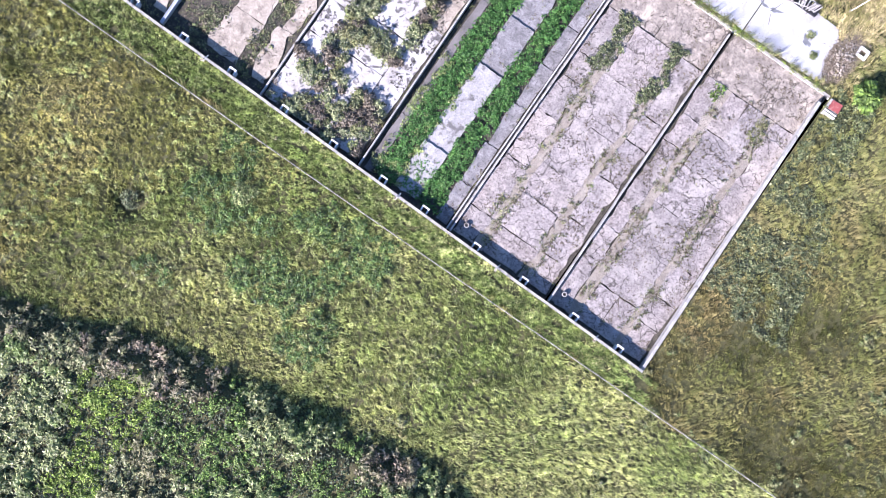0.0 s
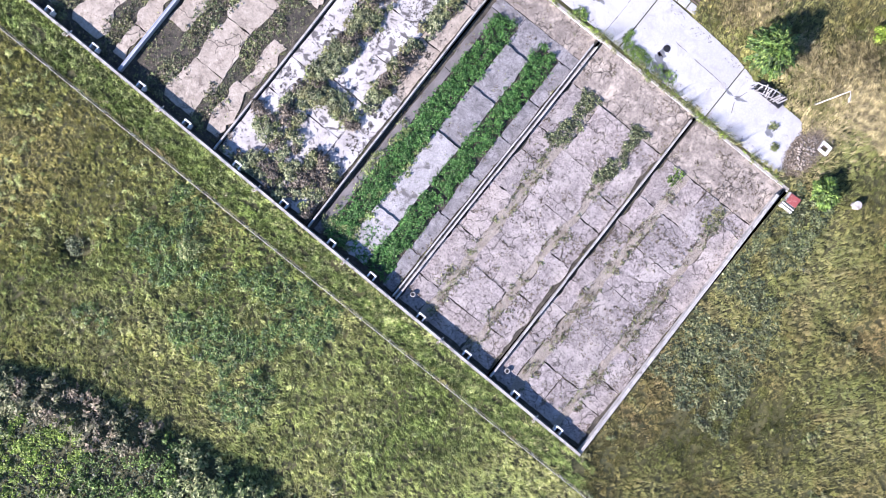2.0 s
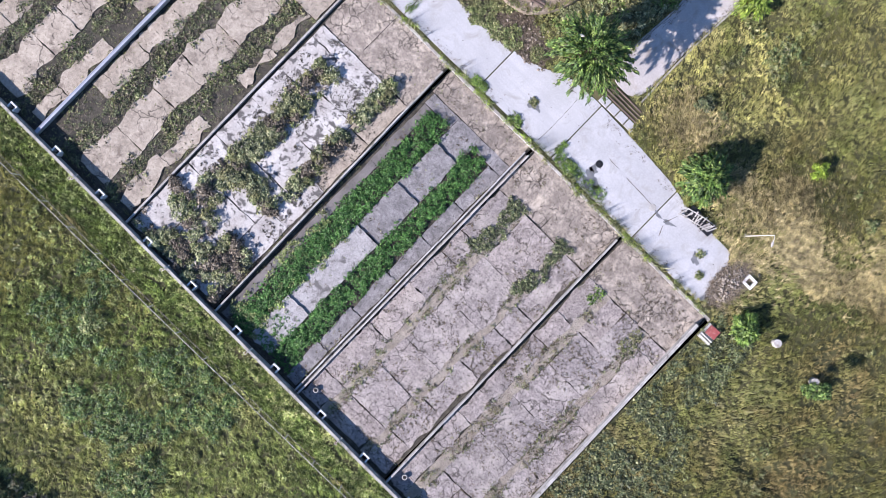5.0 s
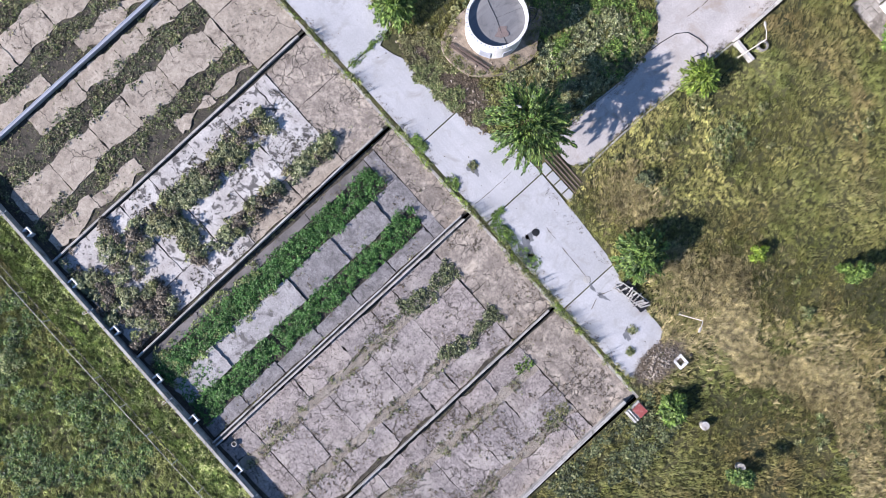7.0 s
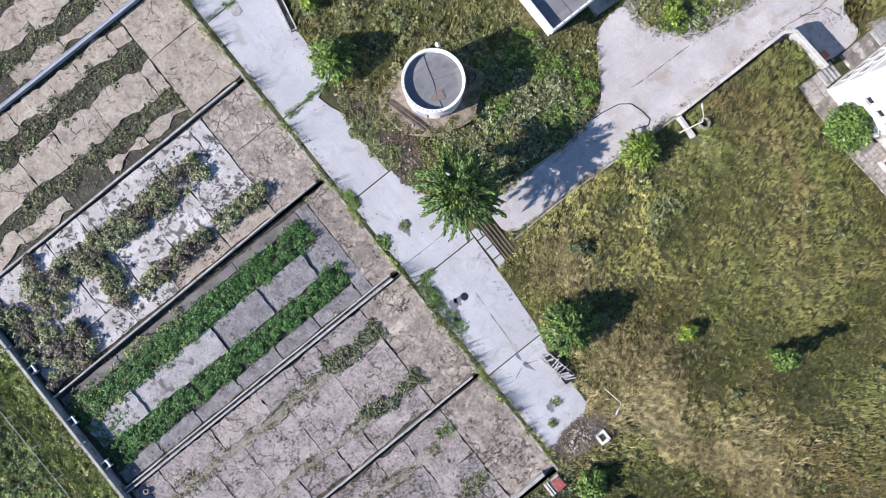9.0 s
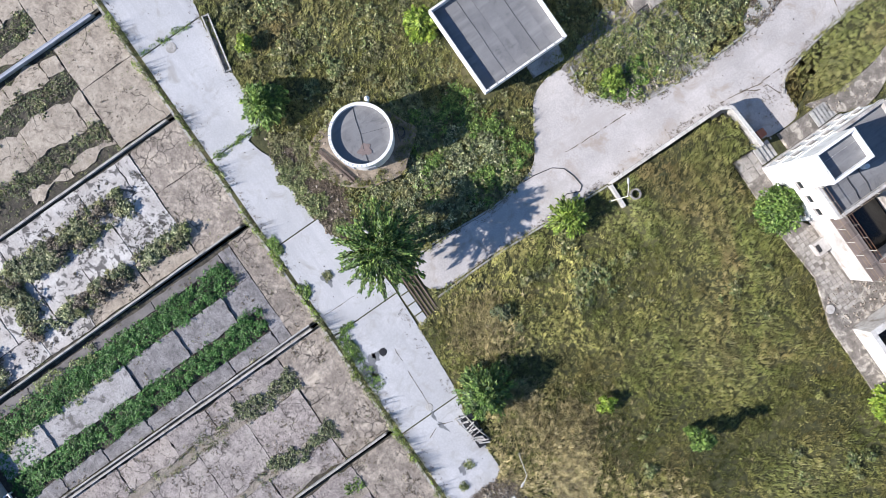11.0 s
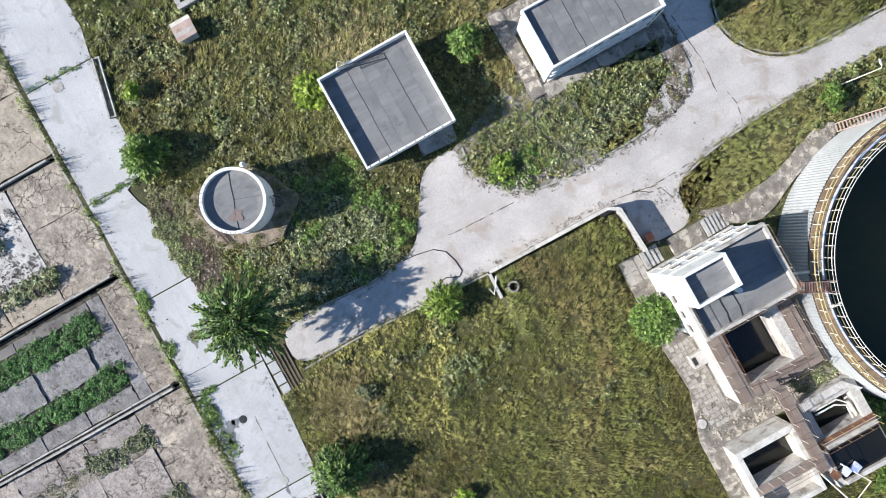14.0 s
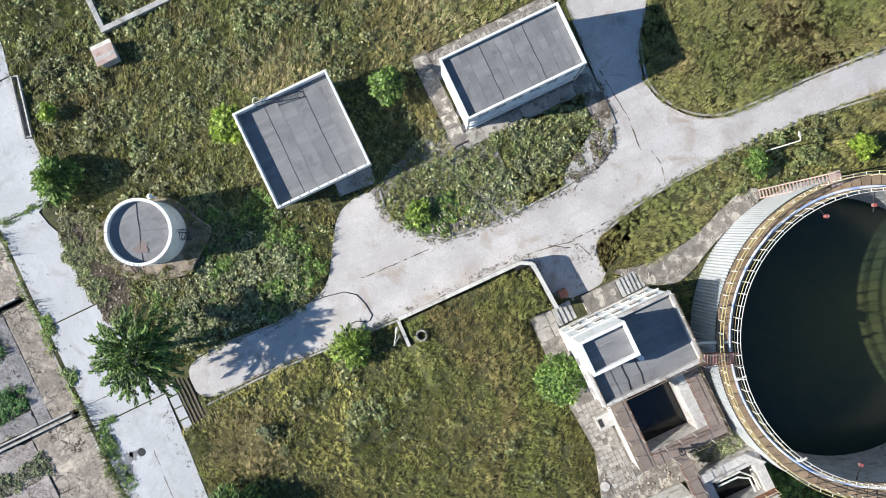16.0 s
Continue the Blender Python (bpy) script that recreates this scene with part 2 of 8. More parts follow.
M_WHITE = surface("white_painted_wall", (0.80, 0.79, 0.775), (0.70, 0.69, 0.67), 0.8, 0.6, 10.0, 0.1, 0.15, 30.0,
                  stain=(0.44, 0.41, 0.37), stain_scale=1.1, stain_at=(0.58, 0.78), streak=((0.56, 0.54, 0.51), (2.2, 2.2, 0.25)))
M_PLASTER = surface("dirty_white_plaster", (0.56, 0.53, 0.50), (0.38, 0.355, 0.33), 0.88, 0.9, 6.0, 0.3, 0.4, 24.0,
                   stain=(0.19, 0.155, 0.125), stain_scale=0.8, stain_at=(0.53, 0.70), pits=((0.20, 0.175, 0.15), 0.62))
M_GRIME = surface("grimy_basin_concrete", (0.40, 0.37, 0.335), (0.19, 0.172, 0.15), 0.92, 0.9, 7.0, 0.35, 0.5, 24.0,
                  stain=(0.07, 0.062, 0.05), stain_scale=0.9, stain_at=(0.50, 0.66), pits=((0.09, 0.08, 0.07), 0.58))
M_LIME = surface("weathered_limewash", (0.66, 0.635, 0.60), (0.44, 0.41, 0.375), 0.9, 0.8, 7.0, 0.22, 0.4, 24.0,
                 stain=(0.21, 0.175, 0.14), stain_scale=0.9, stain_at=(0.53, 0.68), pits=((0.24, 0.21, 0.18), 0.61))
M_DAMP = surface("damp_stained_concrete", (0.20, 0.205, 0.215), (0.125, 0.13, 0.14), 0.6, 0.9, 9.0, 0.25, 0.3, 30.0, pits=((0.10, 0.10, 0.10), 0.60))
M_LITTER = surface("leaf_litter", (0.16, 0.125, 0.085), (0.06, 0.046, 0.033), 0.95, 3.0, 14.0, 0.4, 0.3, 40.0, stain=(0.30, 0.25, 0.18), stain_scale=2.5)
M_FELT = surface("grey_roofing_felt", (0.205, 0.205, 0.21), (0.155, 0.155, 0.162), 0.85, 0.5, 30.0, 0.22, 0.4, 60.0,
                 stain=(0.12, 0.12, 0.125), stain_scale=0.8, streak=((0.25, 0.25, 0.25), (1.2, 0.15, 1)), per_object=0.06)
M_RUSTFELT = surface("rust_stained_felt", (0.225, 0.170, 0.155), (0.185, 0.150, 0.140), 0.85, 3.0, 14.0, 0.3, 0.3, 40.0)
M_SEAM = surface("bitumen_seam", (0.045, 0.045, 0.048), (0.028, 0.028, 0.03), 0.6, 2.0, 20.0, 0.3, 0.3, 40.0)
M_BLUEPAINT = surface("blue_grey_painted_steel", (0.42, 0.44, 0.50), (0.31, 0.33, 0.39), 0.5, 0.8, 12.0, 0.15, 0.15, 30.0,
                      stain=(0.20, 0.13, 0.09), stain_scale=1.6, stain_at=(0.64, 0.76))
M_STEELW = surface("white_painted_rail", (0.74, 0.72, 0.66), (0.6, 0.56, 0.48), 0.5, 1.5, 12.0, 0.12, 0.1, 30.0,
                   stain=(0.30, 0.17, 0.09), stain_scale=2.0, stain_at=(0.62, 0.74))
M_YELLOW = surface("yellow_painted_rail", (0.58, 0.49, 0.22), (0.46, 0.36, 0.15), 0.5, 1.5, 12.0, 0.15, 0.1, 30.0,
                   stain=(0.28, 0.15, 0.07), stain_scale=2.0, stain_at=(0.58, 0.72))
M_RUST = surface("rusty_steel", (0.27, 0.135, 0.075), (0.14, 0.065, 0.04), 0.8, 1.5, 16.0, 0.4, 0.3, 40.0, metal=0.3)
M_RUSTPAINT = surface("faded_red_paint", (0.54, 0.28, 0.21), (0.42, 0.19, 0.14), 0.6, 1.2, 14.0, 0.2, 0.2, 40.0,
                      stain=(0.55, 0.45, 0.38), stain_scale=2.0)
M_DARK = surface("dark_steel", (0.045, 0.045, 0.05), (0.028, 0.028, 0.03), 0.5, 1.5, 14.0, 0.3, 0.2, 40.0, metal=0.5)
M_DECK = surface("brown_deck_board", (0.30, 0.215, 0.14), (0.215, 0.15, 0.095), 0.85, 1.2, 14.0, 0.3, 0.3, 40.0, per_object=0.18)
M_WALKWAY = surface("brown_walkway_slab", (0.26, 0.205, 0.175), (0.19, 0.148, 0.125), 0.88, 0.9, 14.0, 0.25, 0.3, 40.0, per_object=0.12)
M_CORR = surface("galvanised_sheet", (0.66, 0.68, 0.70), (0.56, 0.58, 0.60), 0.42, 0.5, 8.0, 0.1, 0.05, 30.0, metal=0.55,
                 stain=(0.34, 0.30, 0.26), stain_scale=0.6, stain_at=(0.64, 0.8))
M_BLUEPIPE = surface("blue_pipe_paint", (0.32, 0.40, 0.66), (0.24, 0.32, 0.58), 0.4, 1.0, 12.0, 0.12, 0.1, 30.0,
                     stain=(0.60, 0.61, 0.66), stain_scale=0.5, stain_at=(0.40, 0.5))
M_RED = surface("worn_red_paint", (0.33, 0.085, 0.075), (0.24, 0.06, 0.055), 0.6, 2.0, 16.0, 0.25, 0.2, 40.0, stain=(0.5, 0.4, 0.37), stain_scale=2.5)
M_BRICK = surface("orange_brick", (0.50, 0.20, 0.12), (0.42, 0.155, 0.09), 0.85, 3.0, 20.0, 0.25, 0.3, 40.0)
M_TILE = surface("pale_paver", (0.44, 0.405, 0.365), (0.33, 0.30, 0.265), 0.9, 1.0, 12.0, 0.3, 0.4, 30.0,
                 stain=(0.16, 0.145, 0.115), stain_scale=1.2, stain_at=(0.52, 0.66), per_object=0.13, pits=((0.12, 0.105, 0.085), 0.60))
M_PATH = surface("lichened_stone_paving", (0.28, 0.25, 0.22), (0.15, 0.132, 0.115), 0.95, 1.6, 10.0, 0.4, 0.6, 20.0,
                 stain=(0.45, 0.41, 0.35), stain_scale=1.6, stain_at=(0.52, 0.62), pits=((0.08, 0.07, 0.055), 0.57))
M_SAND = surface("trodden_sand", (0.40, 0.325, 0.25), (0.20, 0.16, 0.12), 0.95, 0.9, 9.0, 0.45, 0.7, 18.0,
                 stain=(0.17, 0.14, 0.105), stain_scale=1.2, stain_at=(0.52, 0.66), pits=((0.10, 0.085, 0.065), 0.57))
M_WOOD = surface("weathered_timber", (0.155, 0.115, 0.095), (0.085, 0.062, 0.052), 0.9, 1.0, 12.0, 0.35, 0.4, 40.0, per_object=0.25)
M_RUBBLE = surface("rubble", (0.40, 0.35, 0.29), (0.22, 0.18, 0.145), 0.95, 2.0, 12.0, 0.35, 0.4, 30.0)
M_TWIG = surface("dry_twig", (0.27, 0.22, 0.165), (0.17, 0.135, 0.10), 0.9, 3.0, 20.0, 0.2, 0.0)
M_BARK = surface("bark", (0.13, 0.10, 0.075), (0.075, 0.058, 0.042), 0.95, 2.0, 14.0, 0.4, 0.6, 30.0)
M_GLASS = surface("dark_window_glass", (0.035, 0.04, 0.045), (0.02, 0.022, 0.026), 0.12, 1.0, 5.0, 0.1, 0.0)
M_RUBBER = surface("black_rubber", (0.03, 0.03, 0.032), (0.02, 0.02, 0.021), 0.8, 2.0, 10.0, 0.2, 0.2, 30.0)

F_FIELD = foliage("field_grass", [(0.0, (0.264, 0.292, 0.088)), (0.5, (0.350, 0.369, 0.119)), (0.88, (0.434, 0.431, 0.164)), (1.0, (0.544, 0.504, 0.275))],
                  patch=(0.222, 0.290, 0.070), patch_scale=0.07, rows=0.28, clump=(0.52, 1.50), clump_scale=2.0, trans=0.18)
F_VERGE = foliage("verge_grass", [(0.0, (0.150, 0.215, 0.050)), (0.5, (0.225, 0.300, 0.072)), (0.88, (0.315, 0.375, 0.110)), (1.0, (0.42, 0.45, 0.19))],
                  rows=0.35, clump=(0.55, 1.35), clump_scale=2.0, trans=0.18)
F_HAY = foliage("hay_grass", [(0.0, (0.342, 0.330, 0.101)), (0.5, (0.454, 0.420, 0.139)), (0.88, (0.549, 0.489, 0.190)), (1.0, (0.638, 0.560, 0.302))],
                patch=(0.262, 0.290, 0.076), patch_scale=0.09, rows=0.24, clump=(0.52, 1.50), clump_scale=2.0, trans=0.18)
F_DRY = foliage("dry_grass", [(0.0, (0.175, 0.180, 0.049)), (0.5, (0.216, 0.212, 0.063)), (0.88, (0.261, 0.243, 0.086)), (1.0, (0.306, 0.273, 0.114))],
                patch=(0.149, 0.173, 0.041), patch_scale=0.16, patch2=((0.260, 0.195, 0.084), 0.13), clump=(0.64, 1.36), clump_scale=1.8, trans=0.18)
F_STRAW = foliage("straw_grass", [(0.0, (0.22, 0.185, 0.08)), (0.5, (0.37, 0.31, 0.145)), (1.0, (0.54, 0.46, 0.25))], trans=0.2)
F_LUSH = foliage("lush_weeds", [(0.0, (0.024, 0.080, 0.015)), (0.55, (0.060, 0.175, 0.030)), (0.92, (0.112, 0.250, 0.050)), (1.0, (0.22, 0.34, 0.11))], trans=0.22, clump=(0.55, 1.5), clump_scale=3.0)
F_WEED = foliage("mixed_weeds", [(0.0, (0.065, 0.095, 0.028)), (0.5, (0.150, 0.190, 0.058)), (0.82, (0.260, 0.270, 0.098)), (1.0, (0.43, 0.41, 0.22))],
                 patch=(0.163, 0.147, 0.062), patch_scale=0.35, trans=0.08)
F_PALE = foliage("pale_weeds", [(0.0, (0.045, 0.065, 0.027)), (0.45, (0.140, 0.172, 0.070)), (0.75, (0.325, 0.351, 0.169)), (1.0, (0.520, 0.507, 0.312))],
                 patch=(0.150, 0.160, 0.070), patch_scale=0.4, trans=0.08)
F_SILVER = foliage("silvery_scrub", [(0.0, (0.050, 0.076, 0.020)), (0.5, (0.178, 0.218, 0.066)), (0.85, (0.330, 0.350, 0.128)), (1.0, (0.52, 0.50, 0.25))],
                   patch=(0.150, 0.220, 0.050), patch_scale=0.25, trans=0.08, clump=(0.55, 1.4))
# near-black leaf tones: the shade beneath the scrub is put into the colour
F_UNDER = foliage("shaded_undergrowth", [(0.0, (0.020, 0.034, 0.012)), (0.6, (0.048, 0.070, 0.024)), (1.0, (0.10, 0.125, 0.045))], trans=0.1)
F_BRIGHT = foliage("bright_shrub", [(0.0, (0.13, 0.215, 0.022)), (0.6, (0.28, 0.385, 0.045)), (1.0, (0.44, 0.52, 0.08))], trans=0.35)
F_TREE = foliage("tree_leaves", [(0.0, (0.030, 0.064, 0.016)), (0.6, (0.085, 0.157, 0.031)), (1.0, (0.222, 0.300, 0.070))], trans=0.15)
F_CROWN = foliage("crown_leaves", [(0.0, (0.030, 0.068, 0.014)), (0.6, (0.090, 0.168, 0.030)), (1.0, (0.235, 0.320, 0.072))], trans=0.15)
F_BUSH = foliage("bush_leaves", [(0.0, (0.058, 0.112, 0.022)), (0.6, (0.150, 0.245, 0.046)), (1.0, (0.275, 0.375, 0.085))], trans=0.3)
F_LIME = foliage("light_green_leaves", [(0.0, (0.105, 0.175, 0.021)), (0.6, (0.235, 0.330, 0.046)), (1.0, (0.345, 0.435, 0.080))], trans=0.3)
F_DARK = foliage("dark_weeds", [(0.0, (0.038, 0.054, 0.024)), (0.5, (0.100, 0.122, 0.048)), (0.9, (0.185, 0.20, 0.088)), (1.0, (0.32, 0.32, 0.16))], trans=0.08)
F_TWIGGY = foliage("brown_dead_weeds", [(0.0, (0.060, 0.048, 0.034)), (0.6, (0.130, 0.105, 0.075)), (1.0, (0.26, 0.215, 0.15))], trans=0.1)
F_PINK = foliage("dry_flowering_scrub", [(0.0, (0.075, 0.060, 0.038)), (0.5, (0.22, 0.168, 0.105)), (0.85, (0.36, 0.285, 0.185)), (1.0, (0.47, 0.40, 0.27))], patch=(0.16, 0.19, 0.065), patch_scale=0.5, trans=0.2)


def water_material(name, col):
    m, n, l, b = nodes_of(name)
    vec = place_vector(n, l)
    c = ramp_node(n, l, noise_node(n, l, vec, 0.13, 4, 0.6, 1.0), [(0.40, col), (0.75, (col[0] * 2.2, col[1] * 1.8, col[2] * 1.1))])
    l.new(c, b.inputs["Base Color"])
    b.inputs["Roughness"].default_value = 0.12
    b.inputs["Specular IOR Level"].default_value = 0.6
    bp = n.new("ShaderNodeBump")
    bp.inputs["Strength"].default_value, bp.inputs["Distance"].default_value = 0.04, 0.02
    l.new(noise_node(n, l, vec, 2.2, 3), bp.inputs["Height"])
    l.new(bp.outputs[0], b.inputs["Normal"])
    return m


def two_tone_water(name, deep, mid_tone, r0, r1):
    """Deep water with a lighter, greener tone towards the middle, ragged at its edge."""
    m, n, l, b = nodes_of(name)
    vec = place_vector(n, l, False)
    ln, ad = n.new("ShaderNodeVectorMath"), n.new("ShaderNodeMath")
    ln.operation, ad.operation = "LENGTH", "MULTIPLY_ADD"
    l.new(vec, ln.inputs[0])
    l.new(noise_node(n, l, vec, 0.22, 5, 0.65, 0.8), ad.inputs[0])
    ad.inputs[1].default_value = 7.0
    l.new(ln.outputs["Value"], ad.inputs[2])
    mr = n.new("ShaderNodeMapRange")
    mr.inputs["From Min"].default_value, mr.inputs["From Max"].default_value = r0, r1
    l.new(ad.outputs[0], mr.inputs["Value"])
    l.new(ramp_node(n, l, mr.outputs[0], [(0.0, mid_tone), (1.0, deep)]), b.inputs["Base Color"])
    b.inputs["Roughness"].default_value = 0.18
    b.inputs["Specular IOR Level"].default_value = 0.35
    return m


M_WATER = two_tone_water("dark_green_water", (0.017, 0.031, 0.022), (0.060, 0.066, 0.024), 5.0, 12.0)
M_BLACKWATER = water_material("black_water", (0.008, 0.009, 0.009))
M_ALGAE = water_material("algae_water", (0.10, 0.11, 0.018))

# ---- builders ----
def box(bm, u0, u1, v0, v1, z0, z1, bevel=0.0):
    r = bmesh.ops.create_cube(bm, size=1.0, matrix=Matrix.Translation((-(u0 + u1) / 2, (v0 + v1) / 2, (z0 + z1) / 2)) @ Matrix.Diagonal((abs(u1 - u0), abs(v1 - v0), abs(z1 - z0), 1)))
    if bevel:
        edges = list({e for vt in r["verts"] for e in vt.link_edges})
        bmesh.ops.bevel(bm, geom=edges, offset=bevel, segments=1, affect="EDGES")
    return bm


def tilted_box(bm, centre, size, rx=0, ry=0, rz=0):
    u, v, z = centre
    bmesh.ops.create_cube(bm, size=1.0, matrix=pose(-u, v, z, rx, ry, rz) @ Matrix.Diagonal((*size, 1)))
    return bm


def rod(bm, a, b, r0, r1=None, seg=8):
    """A round bar between two places (u, v, z)."""
    p, q = Vector((-a[0], a[1], a[2])), Vector((-b[0], b[1], b[2]))
    d = q - p
    m = Matrix.Translation((p + q) / 2) @ d.to_track_quat("Z", "Y").to_matrix().to_4x4()
    bmesh.ops.create_cone(bm, cap_ends=True, segments=seg, radius1=r0, radius2=r0 if r1 is None else r1, depth=d.length, matrix=m)
    return bm


def tube(bm, pts, r, seg=8):
    """A round bar swept along places (u, v, z)."""
    ps = [Vector((-a, b, c)) for a, b, c in pts]
    rings = []
    for k, p in enumerate(ps):
        d = (ps[min(k + 1, len(ps) - 1)] - ps[max(k - 1, 0)]).normalized()
        q = d.to_track_quat("Z", "Y").to_matrix()
        rings.append([bm.verts.new(p + q @ Vector((r * math.cos(t), r * math.sin(t), 0))) for t in [2 * math.pi * j / seg for j in range(seg)]])
    for a, b in zip(rings, rings[1:]):
        for j in range(seg):
            bm.faces.new((a[j], a[(j + 1) % seg], b[(j + 1) % seg], b[j]))
    bm.faces.new(rings[0][::-1])
    bm.faces.new(rings[-1])
    bmesh.ops.recalc_face_normals(bm, faces=bm.faces[:])
    return bm


def prism(bm, poly, z0, z1, height=None):
    """A flat-topped block over a polygon of (u, v). height: raises it with the ground."""
    n = len(poly)
    add = (lambda u, v: float(height(u, v))) if height else (lambda u, v: 0.0)
    low = [bm.verts.new((-u, v, z0 + add(u, v))) for u, v in poly]
    top = [bm.verts.new((-u, v, z1 + add(u, v))) for u, v in poly]
    f = [bm.faces.new(top), bm.faces.new(low[::-1])]
    for k in range(n):
        bm.faces.new((low[k], low[(k + 1) % n], top[(k + 1) % n], top[k]))
    bmesh.ops.triangulate(bm, faces=f)
    bmesh.ops.recalc_face_normals(bm, faces=bm.faces[:])
    return bm


def lathe(bm, centre, profile, seg=64, a0=0.0, a1=360.0):
    """A band turned round a centre (u, v); profile: rows of (radius, z)."""
    u, v = centre
    full = abs(a1 - a0 - 360) < 1e-6
    cols = seg if full else seg + 1
    grid = [[bm.verts.new((-u + r * math.cos(t), v + r * math.sin(t), z)) for r, z in profile] for t in [radians(a0 + (a1 - a0) * k / seg) for k in range(cols)]]
    for k in range(seg):
        a, b = grid[k], grid[(k + 1) % cols]
        for j in range(len(profile) - 1):
            bm.faces.new((a[j], b[j], b[j + 1], a[j + 1]))
    bmesh.ops.recalc_face_normals(bm, faces=bm.faces[:])
    return bm


def thing(name, u, v, z, label, category, group="", kind=""):
    ob = new(name)
    ob.matrix_basis = SITE @ Matrix.Translation((-u, v, z))
    ob.empty_display_size = 0.3
    return tagged(ob, label, category, group, kind)


def mesh_of(name, bm, material, shade=False):
    me = bpy.data.meshes.new(name)
    bm.to_mesh(me)
    bm.free()
    me.materials.append(material)
    if shade:
        for p in me.polygons:
            p.use_smooth = True
    return me


def part(name, bm, material, parent, label="", shade=False):
    """One mesh under a thing or a part; bm is in the site's axes."""
    root = parent
    while root.parent:
        root = root.parent
    bm.transform(root.matrix_basis.inverted() @ SITE)
    ob = new(name, mesh_of(name, bm, material, shade))
    ob.parent = parent
    return tagged(ob, label)


def solo(name, bm, material, label, category, kind="structure", group="", shade=False):
    """A thing that is one mesh."""
    lo = [min(vt.co[k] for vt in bm.verts) for k in range(3)]
    hi = [max(vt.co[k] for vt in bm.verts) for k in range(3)]
    base = Matrix.Translation(((lo[0] + hi[0]) / 2, (lo[1] + hi[1]) / 2, lo[2]))
    bm.transform(base.inverted())
    ob = new(name, mesh_of(name, bm, material, shade))
    ob.matrix_basis = SITE @ base
    return tagged(ob, label, category, group, kind)


def raw_mesh(name, verts, tris, material):
    """A mesh straight from arrays."""
    me = bpy.data.meshes.new(name)
    nv, nf = len(verts), len(tris)
    me.vertices.add(nv)
    me.vertices.foreach_set("co", np.asarray(verts, np.float32).ravel())
    me.loops.add(nf * 3)
    me.loops.foreach_set("vertex_index", np.asarray(tris, np.int32).ravel())
    me.polygons.add(nf)
    me.polygons.foreach_set("loop_start", np.arange(0, nf * 3, 3, dtype=np.int32))
    me.update(calc_edges=True)
    me.materials.append(material)
    return me


def blades(count, spread, height, width, lean, fan=3.14):
    """A tuft of bent grass blades."""
    V, T = [], []
    for _ in range(count):
        a, r, h = rng.uniform(0, 6.28), spread * rng.uniform(0, 1), height * rng.uniform(0.5, 1.1)
        p = np.array([r * math.cos(a), r * math.sin(a), 0])
        d = rng.uniform(-fan, fan)
        out = np.array([math.cos(d), math.sin(d), 0]) * lean * h * rng.uniform(0.4, 1.3)
        side = np.array([-math.sin(d), math.cos(d), 0]) * width * rng.uniform(0.6, 1.3)
        k = len(V)
        V += [p - side, p + side, p + out + np.array([0, 0, h])]
        T.append((k, k + 1, k + 2))
    return np.array(V), np.array(T)


def tussock(count, radius, height, width, stretch=1.0):
    """A shaggy dome: blades that arch from its crown to the ground, and a few that stand up."""
    V, T = [], []
    for j in range(count):
        a = j * 2.39996 + rng.normal(0, 0.35)
        d = np.array([math.cos(a), math.sin(a), 0])
        side = np.array([-d[1], d[0], rng.normal(0, 0.25)]) * width * rng.uniform(0.7, 1.3)
        k = len(V)
        if j % 4 == 3:
            foot, tip = d * radius * rng.uniform(0.1, 0.6), d * radius * rng.uniform(0.5, 1.0) + np.array([0, 0, height * rng.uniform(0.9, 1.35)])
        else:
            foot = d * radius * rng.uniform(0.0, 0.3) + np.array([0, 0, height * rng.uniform(0.7, 1.05)])
            tip = d * radius * rng.uniform(0.75, 1.3) + np.array([0, 0, height * rng.uniform(-0.05, 0.4)])
        V += [foot - side, foot + side, tip]
        T.append((k, k + 1, k + 2))
    return np.array(V) * np.array([stretch, 1, 1]), np.array(T)


def leaves(count, radius, height, size, long=1.6, droop=0.3):
    """A clump of leaves: diamonds set about a low dome."""
    V, T = [], []
    for _ in range(count):
        a, q = rng.uniform(0, 6.28), math.sqrt(rng.uniform(0, 1))
        c = np.array([radius * q * math.cos(a), radius * q * math.sin(a), height * (1 - 0.75 * q * q) * rng.uniform(0.45, 1.05)])
        d = a + rng.normal(0, 0.7)
        f = np.array([math.cos(d), math.sin(d), -droop * rng.uniform(-0.6, 1.6)])
        f /= np.linalg.norm(f)
        s = np.cross(f, [0, 0, 1])
        s = s / np.linalg.norm(s) + np.array([0, 0, rng.normal(0, 0.45)])
        w = size * rng.uniform(0.6, 1.3)
        k = len(V)
        V += [c - f * w * long / 2, c + s * w / 2, c + f * w * long / 2, c - s * w / 2]
        T += [(k, k + 1, k + 2), (k, k + 2, k + 3)]
    return np.array(V), np.array(T)


